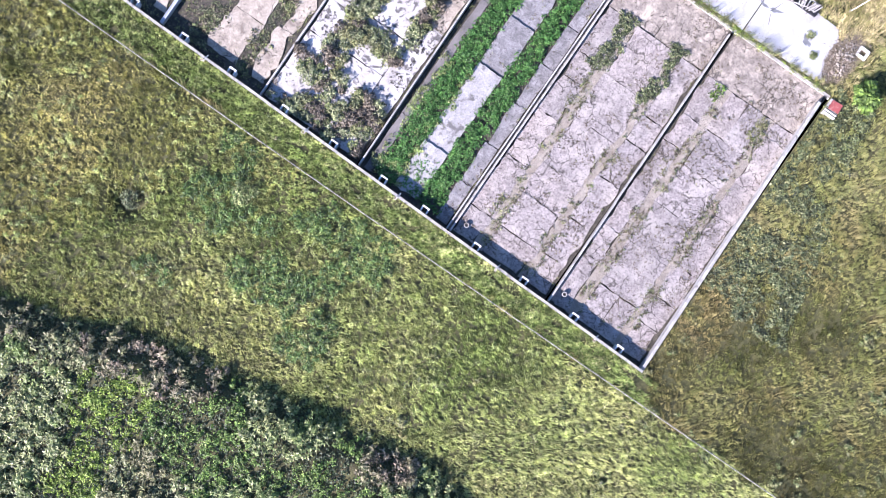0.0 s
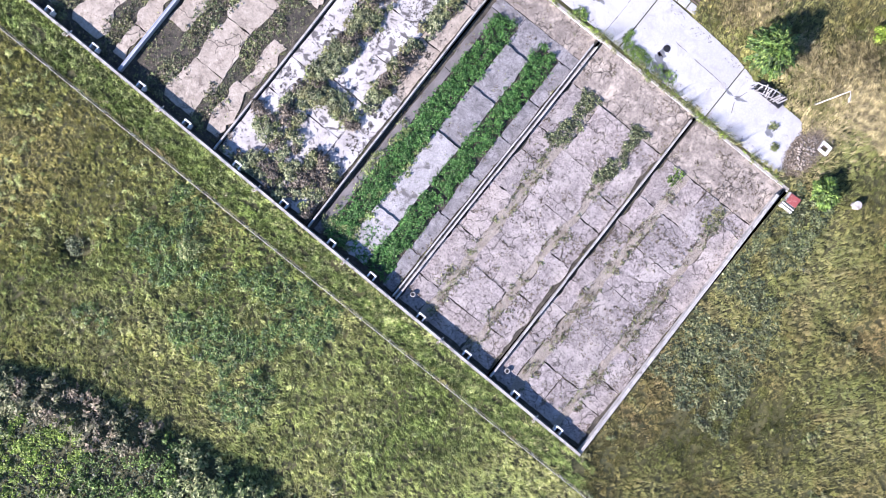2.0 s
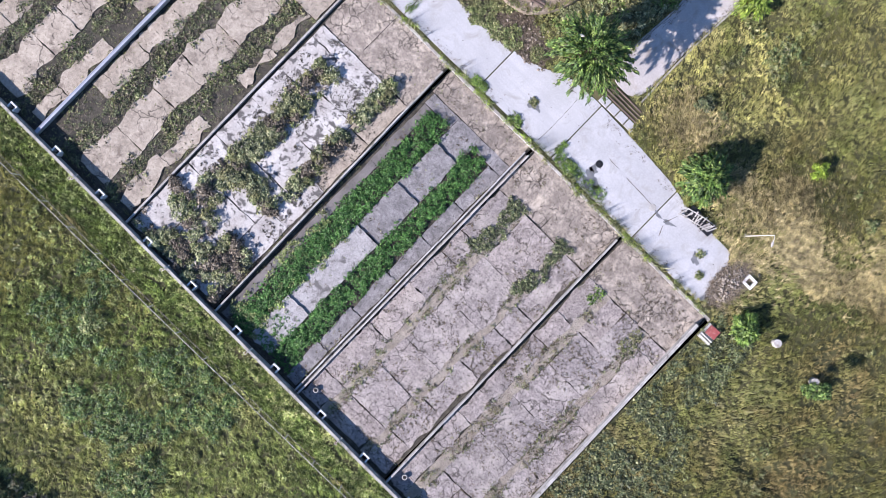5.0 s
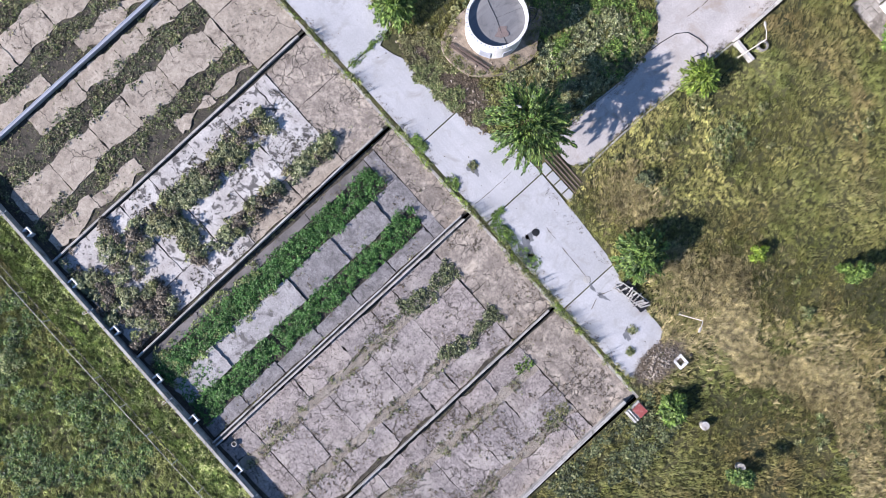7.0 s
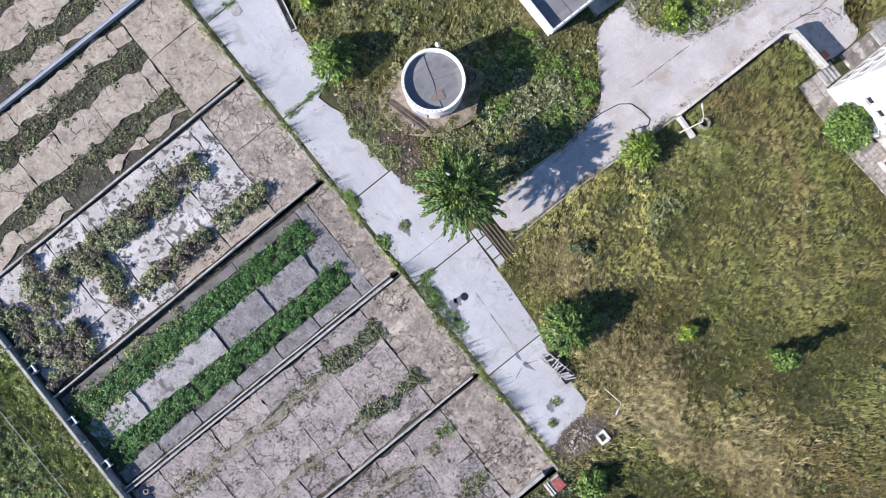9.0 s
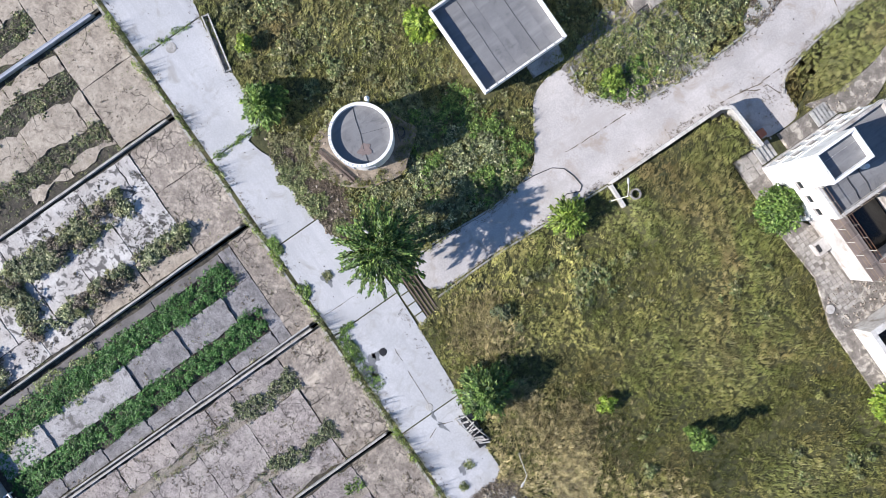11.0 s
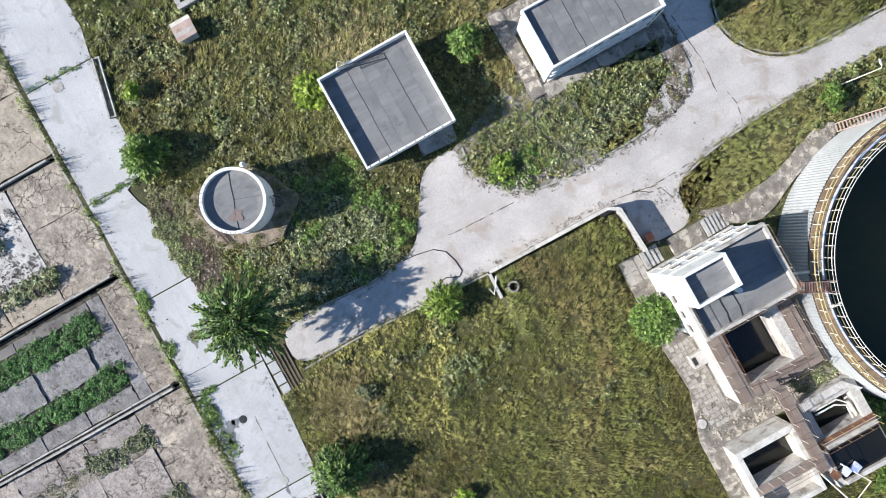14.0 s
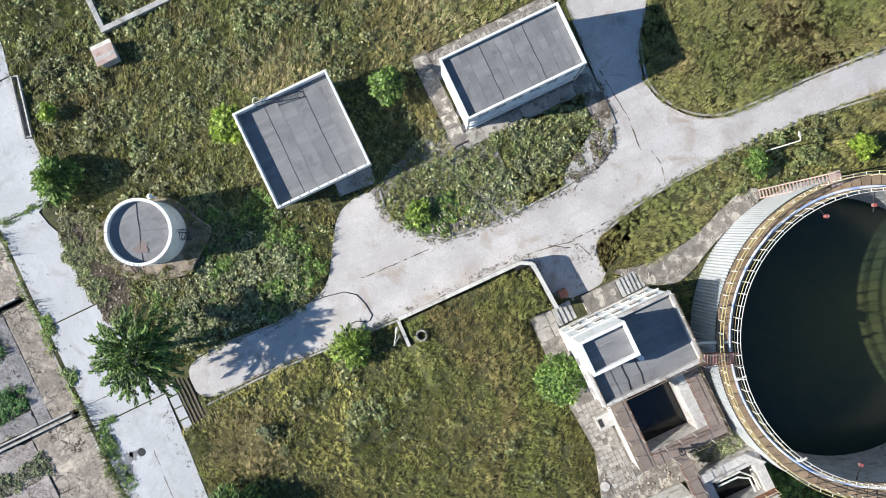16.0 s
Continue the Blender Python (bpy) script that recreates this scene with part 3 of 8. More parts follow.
def scatter(name, uvz, templates, material, label, category, scale=(0.7, 1.3), kind="stuff", group="", comb=0.0, swell=None, wind=(0.7, 2.6)):
    """Many small plants in one mesh, at rows of (u, v, z). comb: how far they lean one way with the wind. wind: that way, and how far it wavers. swell: least and greatest growth, and the size of the clumps that it follows."""
    uvz = np.asarray(uvz, float)
    X, Y = xy(uvz[:, 0], uvz[:, 1])
    which = rng.integers(0, len(templates), len(uvz))
    VV, TT, at = [], [], 0
    for k, (V, T) in enumerate(templates):
        s = which == k
        n = int(s.sum())
        if not n:
            continue
        th, sc = rng.uniform(0, 2 * math.pi, n), rng.uniform(*scale, n)
        if swell:
            su, sv = uvz[s, 0], uvz[s, 1]
            f = 0.62 * value_noise(su, sv, swell[2], 15) + 0.38 * value_noise(su, sv, swell[2] * 0.45, 16)
            sc = sc * (swell[0] + (swell[1] - swell[0]) * np.clip((f - 0.22) / 0.56, 0, 1))
        if comb:
            th = wind[0] + wind[1] * (value_noise(uvz[s, 0], uvz[s, 1], 5.0, 5) - 0.5) + rng.normal(0, 1.2 - comb, n)
        c, si = np.cos(th) * sc, np.sin(th) * sc
        vx = c[:, None] * V[:, 0] - si[:, None] * V[:, 1] + X[s][:, None]
        vy = si[:, None] * V[:, 0] + c[:, None] * V[:, 1] + Y[s][:, None]
        vz = sc[:, None] * V[:, 2] + uvz[s, 2][:, None]
        VV.append(np.stack([vx, vy, vz], -1).reshape(-1, 3))
        TT.append((T[None] + (np.arange(n) * len(V))[:, None, None]).reshape(-1, 3) + at)
        at += n * len(V)
    ob = new(name, raw_mesh(name, np.concatenate(VV), np.concatenate(TT), material))
    return tagged(ob, label, category, group, kind)


def inside(poly, u, v):
    """Which of the places lie in a polygon."""
    u, v = np.asarray(u), np.asarray(v)
    hit = np.zeros(u.shape, bool)
    for (a, b), (c, d) in zip(poly, poly[1:] + poly[:1]):
        if b == d:
            continue
        hit ^= ((b > v) != (d > v)) & (u < (c - a) * (v - b) / (d - b) + a)
    return hit


def sprinkle(n, u0, u1, v0, v1, z=None, keep=None, clump=0.0):
    """Random places in a rectangle, on the ground or at z."""
    u, v = rng.uniform(u0, u1, n), rng.uniform(v0, v1, n)
    if clump:
        f = 0.6 * value_noise(u, v, 1.3, 11) + 0.4 * value_noise(u, v, 0.5, 12)
        s = f > clump
        u, v = u[s], v[s]
    if keep is not None:
        s = keep(u, v)
        u, v = u[s], v[s]
    return np.stack([u, v, ground_height(u, v) if z is None else np.full(len(u), z)], -1)

# ---- paved areas ----
ROAD_POLY = [(0.9, 28.9), (2.0, 28.3), (75, 28.4), (75, 34.5), (47, 34.4), (43.6, 33.7), (39.5, 33.5), (35.3, 33.3), (34.6, 31.5), (33.4, 31.8), (31.6, 32.6), (29.8, 32.1), (28.0, 32.3), (25.6, 32.5), (23.6, 33.2),
             (22.2, 34.0), (18.9, 34.2), (14.2, 34.0), (10.1, 33.7), (7.8, 33.2), (2.7, 33.0), (1.6, 31.6)]
DRIVE_POLY = [(16.5, 36.3), (16.6, 41.5), (16.3, 46.8), (16.0, 52.7), (15.9, 62.3), (12.0, 62.9), (11.8, 67.3), (14.0, 67.2), (15.2, 67.9), (16.0, 70.8),
              (16.5, 75.2), (16.6, 81.2), (16.3, 86.6), (13.5, 112), (17.0, 112), (18.3, 93), (18.8, 86.8), (18.85, 80.3), (19.5, 78.6), (20.5, 77.3),
              (22.2, 76.1), (24.0, 75.7), (26.6, 76.6), (29.2, 78.7), (34, 80), (34, 73.2), (25.8, 72.7), (23.0, 72.6), (20.5, 71.8), (19.8, 70.2), (19.3, 67.3), (19.2, 62.6),
              (19.4, 58.5), (20.1, 57.0), (21.5, 55.4), (23.3, 54.6), (25.3, 54.5), (25.4, 53.0), (24.8, 51.4), (22.7, 50.0), (20.4, 48.6), (19.8, 46.5), (19.4, 44.1),
              (19.8, 39.7), (19.7, 36.3)]


def rounded(pts, closed=True, cut=0.22):
    """Corners of an outline cut twice into soft bends."""
    for _ in range(2):
        out = [] if closed else [pts[0]]
        for (a0, b0), (a1, b1) in zip(pts, pts[1:] + (pts[:1] if closed else [])):
            out += [(a0 + (a1 - a0) * cut, b0 + (b1 - b0) * cut), (a1 + (a0 - a1) * cut, b1 + (b0 - b1) * cut)]
        pts = out if closed else out + [pts[-1]]
    return pts


DRIVE_POLY = rounded(DRIVE_POLY)
BED_END = 27.85
BEDS = [0.0, 9.75, 19.95, 29.35, 39.5, 49.5, 59.5, 69.5]
BUILT = [(5.0, 10.5, 62.2, 69.6), (-9.2, -2.4, 59.7, 71.0), (-2.4, 5.2, 60.9, 71.0), (26.6, 34.1, 48.2, 55.4), (25.0, 32.6, 61.2, 72.6)]
WEDGE = [(34.3, 33.0), (31.4, 31.9), (28.8, 32.1), (26.4, 32.4), (24.0, 33.0), (24.3, 34.2), (27.0, 35.4), (29.3, 35.6), (31.8, 35.4), (33.2, 34.3)]
PATH_POLY = [(12.6, 67.4), (11.9, 69.6), (11.85, 71.6), (12.1, 74.1), (12.8, 76.0), (13.7, 78.6), (13.4, 79.9), (12.6, 79.9), (11.9, 77.5), (11.0, 75.0), (9.9, 72.9), (9.6, 71.3), (10.4, 69.7)]
SAND_POLY = [(31.6, 35.3), (31.0, 34.8), (29.7, 34.6), (27.9, 35.1), (26.7, 36.4), (26.0, 37.6), (25.5, 39.9), (26.3, 40.8), (27.3, 42.1), (27.9, 42.8), (28.8, 42.2), (30.2, 41.7), (31.7, 40.4), (32.1, 38.6), (32.0, 36.6)]
EDGE_POLY = [(19.4, 67.2), (20.5, 67.8), (21.6, 69.8), (22.6, 71.2), (25.0, 71.3), (25.0, 72.75), (23.0, 72.65), (20.6, 71.9), (19.8, 70.3)]


def off_paving(u, v):
    """Where plants of the open ground may stand."""
    ok = ~inside(ROAD_POLY, u, v) & ~inside(DRIVE_POLY, u, v)
    ok &= ~((u > -0.25) & (v > -0.2) & (v < 28.2))
    ok &= ~inside(EDGE_POLY, u, v) & ~inside(PATH_POLY, u + 0.6 * (value_noise(u, v, 0.7, 87) - 0.5), v) & ~inside(WEDGE, u + 0.8 * (value_noise(u, v, 0.8, 85) - 0.5), v + 0.8 * (value_noise(u, v, 0.8, 86) - 0.5))
    for u0, u1, v0, v1 in BUILT:
        ok &= ~((u > u0) & (u < u1) & (v > v0) & (v < v1))
    ok &= (u - 1.45) ** 2 + (v - 81.0) ** 2 > 11.3 ** 2
    ok &= ~inside(SAND_POLY, u + 0.9 * (value_noise(u, v, 0.8, 88) - 0.5), v + 0.9 * (value_noise(u, v, 0.8, 89) - 0.5))
    ok &= ~((u > 15.4) & (u < 19.8) & (v > 33.8) & (v < 36.4))
    ok &= ~((u > 15.55) & (u < 16.3) & (v > 52.0) & (v < 62.8)) & ~((u > 11.7) & (u < 16) & (v > 62.45) & (v < 63.1)) & ~((u > 13.5) & (u < 16.2) & (v > 51.85) & (v < 52.5))
    ok &= ~((u > -4) & (u < 12) & (v > 60.9) & (v < 63.2)) & ~((u > 10) & (u < 12) & (v > 60.8) & (v < 69.9))
    return ok


# ground: one sheet to the horizon, open under the beds
gu = np.concatenate([[-1500, -600, -250, -120, -70], np.arange(-45, 75.1, 0.5), [85, 110, 160, 300, 700, 1600]])
gv = np.concatenate([[-1500, -600, -250, -120, -65], np.arange(-45, 115.1, 0.5), [125, 150, 220, 400, 800, 1600]])
GU, GV = np.meshgrid(gu, gv, indexing="ij")
GZ = ground_height(GU, GV)
paved = inside(ROAD_POLY, GU, GV) | inside(DRIVE_POLY, GU, GV)
GZ = np.where(paved, base_height(GU, GV) - 0.06, GZ)
GZ = GZ + rng.normal(0, 0.012, GZ.shape)
gverts = np.stack([-GU, GV, GZ], -1).reshape(-1, 3)
ni, nj = GU.shape
idx = np.arange(ni * nj).reshape(ni, nj)
cu, cv = (gu[:-1] + gu[1:]) / 2, (gv[:-1] + gv[1:]) / 2
hole = (cu[:, None] > 0) & (cu[:, None] < 69.5) & (cv[None] > 0) & (cv[None] < 27.8)
hole |= (cu[:, None] - 1.45) ** 2 + (cv[None] - 81.0) ** 2 < 10.2 ** 2
a, b, c, d = (idx[:-1, :-1][~hole], idx[1:, :-1][~hole], idx[1:, 1:][~hole], idx[:-1, 1:][~hole])
gtris = np.concatenate([np.stack([a, c, b], -1), np.stack([a, d, c], -1)])
ground = new("ground", raw_mesh("ground", gverts, gtris, M_SOIL))
ground.matrix_basis = SITE
tagged(ground, "rough open meadow ground with soil and thatch", "ground", kind="structure")


def paving(name, poly, material, label, cuts_v, cuts_u=()):
    """A concrete sheet that follows the ground."""
    bm = bmesh.new()
    bm.faces.new([bm.verts.new((-u, v, 0)) for u, v in poly])
    bmesh.ops.triangulate(bm, faces=bm.faces[:])
    for k in cuts_v:
        bmesh.ops.bisect_plane(bm, geom=bm.verts[:] + bm.edges[:] + bm.faces[:], plane_co=(0, k, 0), plane_no=(0, 1, 0))
    for k in cuts_u:
        bmesh.ops.bisect_plane(bm, geom=bm.verts[:] + bm.edges[:] + bm.faces[:], plane_co=(-k, 0, 0), plane_no=(1, 0, 0))
    bmesh.ops.recalc_face_normals(bm, faces=bm.faces[:])
    if bm.faces[:][0].normal.z < 0:
        bmesh.ops.reverse_faces(bm, faces=bm.faces[:])
    r = bmesh.ops.extrude_face_region(bm, geom=bm.faces[:])
    top = {g for g in r["geom"] if isinstance(g, bmesh.types.BMVert)}
    for vt in bm.verts:
        vt.co.z = float(base_height(-vt.co.x, vt.co.y)) + (0.03 if vt in top else -0.12)
    bmesh.ops.recalc_face_normals(bm, faces=bm.faces[:])
    return solo(name, bm, material, label, "road")


def clipped(poly, u0, u1, v0=-99, v1=999):
    """The part of a polygon between two values of u and of v."""
    for axis, lim, sign in ((0, u0, 1), (0, u1, -1), (1, v0, 1), (1, v1, -1)):
        out = []
        for p, q in zip(poly, poly[1:] + poly[:1]):
            dp, dq = (p[axis] - lim) * sign, (q[axis] - lim) * sign
            if dp >= 0:
                out.append(p)
            if (dp >= 0) != (dq >= 0):
                t = dp / (dp - dq)
                out.append((p[0] + t * (q[0] - p[0]), p[1] + t * (q[1] - p[1])))
        poly = out
    return poly


# road along the bed ends, cast in bays with open joints
ROAD_JOINTS = [0.5, 9.2, 18.4, 26.6, 35.0, 44.6, 54, 64, 75.5]
for k, (j0, j1) in enumerate(zip(ROAD_JOINTS, ROAD_JOINTS[1:])):
    paving("road_%d" % (k + 1), clipped(ROAD_POLY, j0 + 0.05, j1 - 0.05), M_ROAD, "bleached pale concrete road bay with stains and weeds at its edge", [])
paving("road_drive", DRIVE_POLY, M_ROAD2, "worn pale concrete drive curving up to the works", np.arange(38, 66, 2.0))

def road_joint(owner, pts, w=0.035, z=0.034, name="joint"):
    """An open dark joint or crack line in a road, in short uneven lengths."""
    bm = bmesh.new()
    for (a0, b0), (a1, b1) in zip(pts, pts[1:]):
        n = max(1, int(math.hypot(a1 - a0, b1 - b0) / 0.28))
        ps = [(a0 + (a1 - a0) * k / n + rng.normal(0, 0.018), b0 + (b1 - b0) * k / n + rng.normal(0, 0.018)) for k in range(n + 1)]
        for p, q in zip(ps, ps[1:]):
            if rng.random() < 0.84:
                L = math.hypot(q[0] - p[0], q[1] - p[1]) + 1e-6
                h = w * rng.uniform(0.25, 0.8)
                nu, nv = -(q[1] - p[1]) / L * h, (q[0] - p[0]) / L * h
                prism(bm, [(p[0] + nu, p[1] + nv), (p[0] - nu, p[1] - nv), (q[0] - nu, q[1] - nv), (q[0] + nu, q[1] + nv)], z - 0.02, z, base_height)
    bm.transform(owner.matrix_basis.inverted() @ SITE)
    ob = new(name, mesh_of(name, bm, M_LITTER))
    ob.parent = owner
    return ob


drive = bpy.data.objects["road_drive"]
for line in ([(19.85, 51.0), (19.75, 52.4), (19.7, 54.4), (19.62, 56.4)], [(15.75, 66.3), (15.76, 67.6), (15.83, 69.3)], [(16.2, 62.7), (15.9, 64.8), (15.6, 66.3)], [(16.1, 64.4), (15.4, 65.5), (15.3, 66.4), (14.2, 66.8)],
             [(16.6, 74.0), (18.0, 74.3), (19.4, 74.0)], [(19.5, 73.4), (22.0, 73.6), (26.0, 73.2)]):
    road_joint(drive, line, 0.06)
for bay_name, line in (("road_3", [(20.15, 28.6), (20.1, 30.2), (20.1, 32.5), (20.3, 33.8)]), ("road_1", [(7.7, 29.9), (8.2, 31.0), (7.6, 32.4)]), ("road_2", [(9.4, 31.3), (12.0, 31.4), (15.0, 31.6)])):
    road_joint(bpy.data.objects[bay_name], line, 0.04)


# kerbs along the drive
def kerb_line(name, pts, label, w=0.14, rise=0.10):
    bm = bmesh.new()
    pts = rounded(pts, False)
    for (a0, b0), (a1, b1) in zip(pts, pts[1:]):
        L = math.hypot(a1 - a0, b1 - b0)
        n = max(1, round(L / 1.0))
        du, dv = (a1 - a0) / L, (b1 - b0) / L
        for k in range(n):
            s0, s1 = k / n + 0.012 / L, (k + 1) / n - 0.012 / L
            p, q = (a0 + (a1 - a0) * s0, b0 + (b1 - b0) * s0), (a0 + (a1 - a0) * s1, b0 + (b1 - b0) * s1)
            z = rng.uniform(-0.02, 0.02)
            prism(bm, [(p[0] - dv * w / 2, p[1] + du * w / 2), (p[0] + dv * w / 2, p[1] - du * w / 2), (q[0] + dv * w / 2, q[1] - du * w / 2), (q[0] - dv * w / 2, q[1] + du * w / 2)],
                  -0.1 + z, rise + z, base_height)
    return solo(name, bm, M_WALL, label, "kerb")


kerb_line("kerb_1", [(16.3, 36.6), (16.45, 41.5), (16.2, 46.8), (15.9, 52.2)], "pale concrete kerb along the drive's grass edge")
kerb_line("kerb_2", [(19.9, 37.5), (19.9, 39.7), (19.5, 44.1), (19.9, 46.5)], "pale concrete kerb under the overgrown bank")
kerb_line("kerb_3", [(25.0, 55.0), (23.3, 54.75), (21.6, 55.5), (20.2, 57.1), (19.5, 58.6), (19.3, 62.6), (19.4, 67.3), (20.0, 70.3), (20.7, 71.9)], "low concrete kerb curving round the weedy island")
kerb_line("kerb_4", [(14.0, 67.0), (15.1, 67.8), (15.4, 69.2), (15.9, 70.8), (16.4, 75.2), (16.5, 81.2), (16.2, 86.6), (15.4, 91.6)], "low concrete kerb round the grass verge")
kerb_line("kerb_5", [(26.6, 76.8), (24.0, 75.9), (22.3, 76.3), (20.65, 77.45), (19.65, 78.75), (19.05, 80.4), (18.95, 86.8), (18.5, 93)], "low concrete kerb round the mown grass")

# ---- drying beds ----
WALL_TOP, FLOOR = 0.62, -0.25


def front(u):
    """The front wall runs a little askew."""
    return 0.013 * np.clip(u, 0, 60)


def rim(u0, u1, v0, v1, jit, step=1.0, sway=0.0):
    """A worn, uneven outline round a rectangle."""
    ph = rng.uniform(0, 6.28, 2)
    pts, corners = [], [(u0, v0), (u1, v0), (u1, v1), (u0, v1)]
    for (a0, b0), (a1, b1) in zip(corners, corners[1:] + corners[:1]):
        n = max(1, min(9, round(math.hypot(a1 - a0, b1 - b0) / step)))
        for k in range(n):
            t = k / n
            pts.append((a0 + (a1 - a0) * t + rng.normal(0, jit), b0 + (b1 - b0) * t + rng.normal(0, jit)))
    if sway:
        cu0, cv0 = (u0 + u1) / 2, (v0 + v1) / 2
        pts = [(cu0 + (u - cu0) * (1 + sway * math.sin(1.9 * v + ph[0])), cv0 + (v - cv0) * (1 + 0.4 * sway * math.sin(2.3 * u + ph[1]))) for u, v in pts]
        cut = 0.22
        out = []
        for (a, b), (c, d), (e, f) in zip(pts[-1:] + pts[:-1], pts, pts[1:] + pts[:1]):
            turn = abs((c - a) * (f - d) - (d - b) * (e - c)) / (math.hypot(c - a, d - b) * math.hypot(e - c, f - d) + 1e-9)
            if turn > 0.8:
                l0, l1 = math.hypot(c - a, d - b), math.hypot(e - c, f - d)
                out += [(c + (a - c) * min(cut / l0, 0.4), d + (b - d) * min(cut / l0, 0.4)), (c + (e - c) * min(cut / l1, 0.4), d + (f - d) * min(cut / l1, 0.4))]
            else:
                out.append((c, d))
        pts = out
    return pts


def bay(a, b, v0, v1, amp, seed, step=0.32):
    """A slab's outline between two ragged long sides."""
    n = max(2, round((v1 - v0) / step))
    vs = np.linspace(v0, v1, n + 1)
    rag = lambda s: amp * (1.3 * (value_noise(vs, vs * 0 + s, 1.6, 71) - 0.5) + 0.8 * (value_noise(vs, vs * 0 + 3 * s, 0.5, 72) - 0.5))
    left, right = a + rag(seed), b + rag(seed + 7.7)
    tip, tip2 = rng.normal(0, 0.045, 5), rng.normal(0, 0.045, 5)
    cross = [0.18, 0.35, 0.52, 0.7, 0.86]
    pts = [(left[k], vs[k]) for k in range(n, -1, -1)] + [(a + (b - a) * s, v0 + j) for s, j in zip(cross, tip)] + [(right[k], vs[k]) for k in range(n + 1)] + [(a + (b - a) * s, v1 + j) for s, j in zip(cross[::-1], tip2)]
    return [(float(p), float(q)) for p, q in pts]


def slab(parent, poly, z, material, name="slab", thick=0.12):
    tu, tv = rng.normal(0, 0.009, 2)
    cu0, cv0 = np.mean([p[0] for p in poly]), np.mean([p[1] for p in poly])
    bm = prism(bmesh.new(), poly, z - thick, z, lambda u, v: tu * (u - cu0) + tv * (v - cv0))
    return part(name, bm, material, parent)


def drying_bed(k, style):
    u0, u1 = BEDS[k], BEDS[k + 1]
    w = u1 - u0
    f = float(front((u0 + u1) / 2))
    floor_z = FLOOR - (0.18 if style == "green" else 0.0)
    words = {"grey": "shallow concrete drying bed of cracked grey slabs with gravel strips", "green": "drying bed of grey slabs with lush green strips between",
             "crust": "overgrown drying bed with white crusted slabs", "beige": "drying bed of beige slabs with dark weedy strips between"}
    bed = thing("drying_bed", (u0 + u1) / 2, 13.5, floor_z, words[style], "drying bed", "drying beds in a row")
    part("bed_floor", box(bmesh.new(), u0 + 0.1, u1 - 0.1, 0.0 + f, BED_END, floor_z - 0.3, floor_z - 0.07), M_MUD, bed, "dark soil floor")
    mats = {"grey": M_SLAB_A, "green": M_SLAB_C, "crust": M_CRUST, "beige": M_SLAB_B}
    cols = [(0.3, 2.42), (3.05, 6.95), (7.75, w - 0.28)]
    if style == "green":
        cols = [(0.35, 1.7), (3.55, 6.0), (8.05, w - 0.5)]
    if style == "beige":
        cols = [(0.45, 1.8), (3.15, 6.15), (7.85, w - 0.5)]
    if style == "crust":
        cols = [(0.3, 2.5), (2.5, 6.9), (6.9, w - 0.3)]
    end = {"grey": 23.6, "green": 25.5, "crust": 23.2, "beige": 23.0}[style]
    if style == "green":
        # three rows of slabs, each tipped up at its far end
        for c, cuts, lift in ((0, (0.6, 4.4, 8.3, 12.4, 16.4, 20.3, 24.4), 0.05), (1, (0.9, 5.5, 13.5, 18.2, 22.7), 0.13), (2, (0.6, 6.2, 12.5, 18.0, 24.4), 0.03)):
            a, b = cols[c]
            for k2, (va, vb) in enumerate(zip(cuts, cuts[1:])):
                skew = rng.uniform(0.1, 0.35) if c == 0 else 0.0
                poly = bay(u0 + a + 0.03, u0 + b - 0.03, va + 0.02, vb - 0.02, 0.12, 3.1 * c + 11.3)
                poly = [(u - skew * (vb - v) / (vb - va) * (u - u0 - a) / (b - a), v) for u, v in poly]
                bm = prism(bmesh.new(), poly, floor_z - 0.14, floor_z + 0.01, lambda u, v: lift * (v - va) / (vb - va))
                part("slab", bm, M_SILT if c == 2 else M_PALESLAB if c == 1 and k2 < 2 else M_SLAB_C, bed)
        for a, b, va in ((0.35, 3.5, 24.45), (3.53, 6.0, 22.75), (6.03, w - 0.5, 24.45)):
            slab(bed, rim(u0 + a, u0 + b, va, 25.5, 0.02, 0.7), floor_z + rng.uniform(0.0, 0.02), M_SLAB_C)
        cols = []
    for c, (a, b) in enumerate(cols):
        v = f + (0.35 if style != "beige" else 0.9)
        while v < end - 0.4:
            L = rng.uniform(2.6, 4.8) if c == 1 else rng.uniform(2.2, 5.6)
            L = min(L, end - v) if end - v - L > 0.8 else end - v
            drop = rng.random()
            if style == "beige" and c != 1 and drop < (0.2 if c == 0 else 0.4):
                v += L
                continue
            ja, jb = (rng.uniform(0.0, 0.3), rng.uniform(0.0, 0.3)) if style == "beige" and drop < 0.55 else (0, 0)
            gap = rng.uniform(0.02, 0.09) if style == "grey" else 0.06
            amp = {"grey": 0.38, "green": 0.12, "crust": 0.10, "beige": 0.62}[style]
            seed = 11.3 * k + 3.1 * c
            if style == "grey" and c == 1 and rng.random() < 0.22:
                mid = a + (b - a) * rng.uniform(0.4, 0.62)
                for s0, s1 in ((a, mid), (mid, b)):
                    slab(bed, bay(u0 + s0 + gap / 2, u0 + s1 - gap / 2, v + gap / 2, v + L - gap / 2, amp * 0.3, seed), floor_z + rng.uniform(0, 0.025), mats[style])
            else:
                slab(bed, bay(u0 + a + ja + gap / 2, u0 + b - jb - gap / 2, v + gap / 2, v + L - gap / 2, amp, seed), floor_z + rng.uniform(0, 0.05), M_SLAB_B if style == "crust" and c == 0 and v > 12 else mats[style])
            v += L
    # the broad slabs across the end by the road
    cuts = [0.3, rng.uniform(0.35, 0.65) * w, w - 0.25]
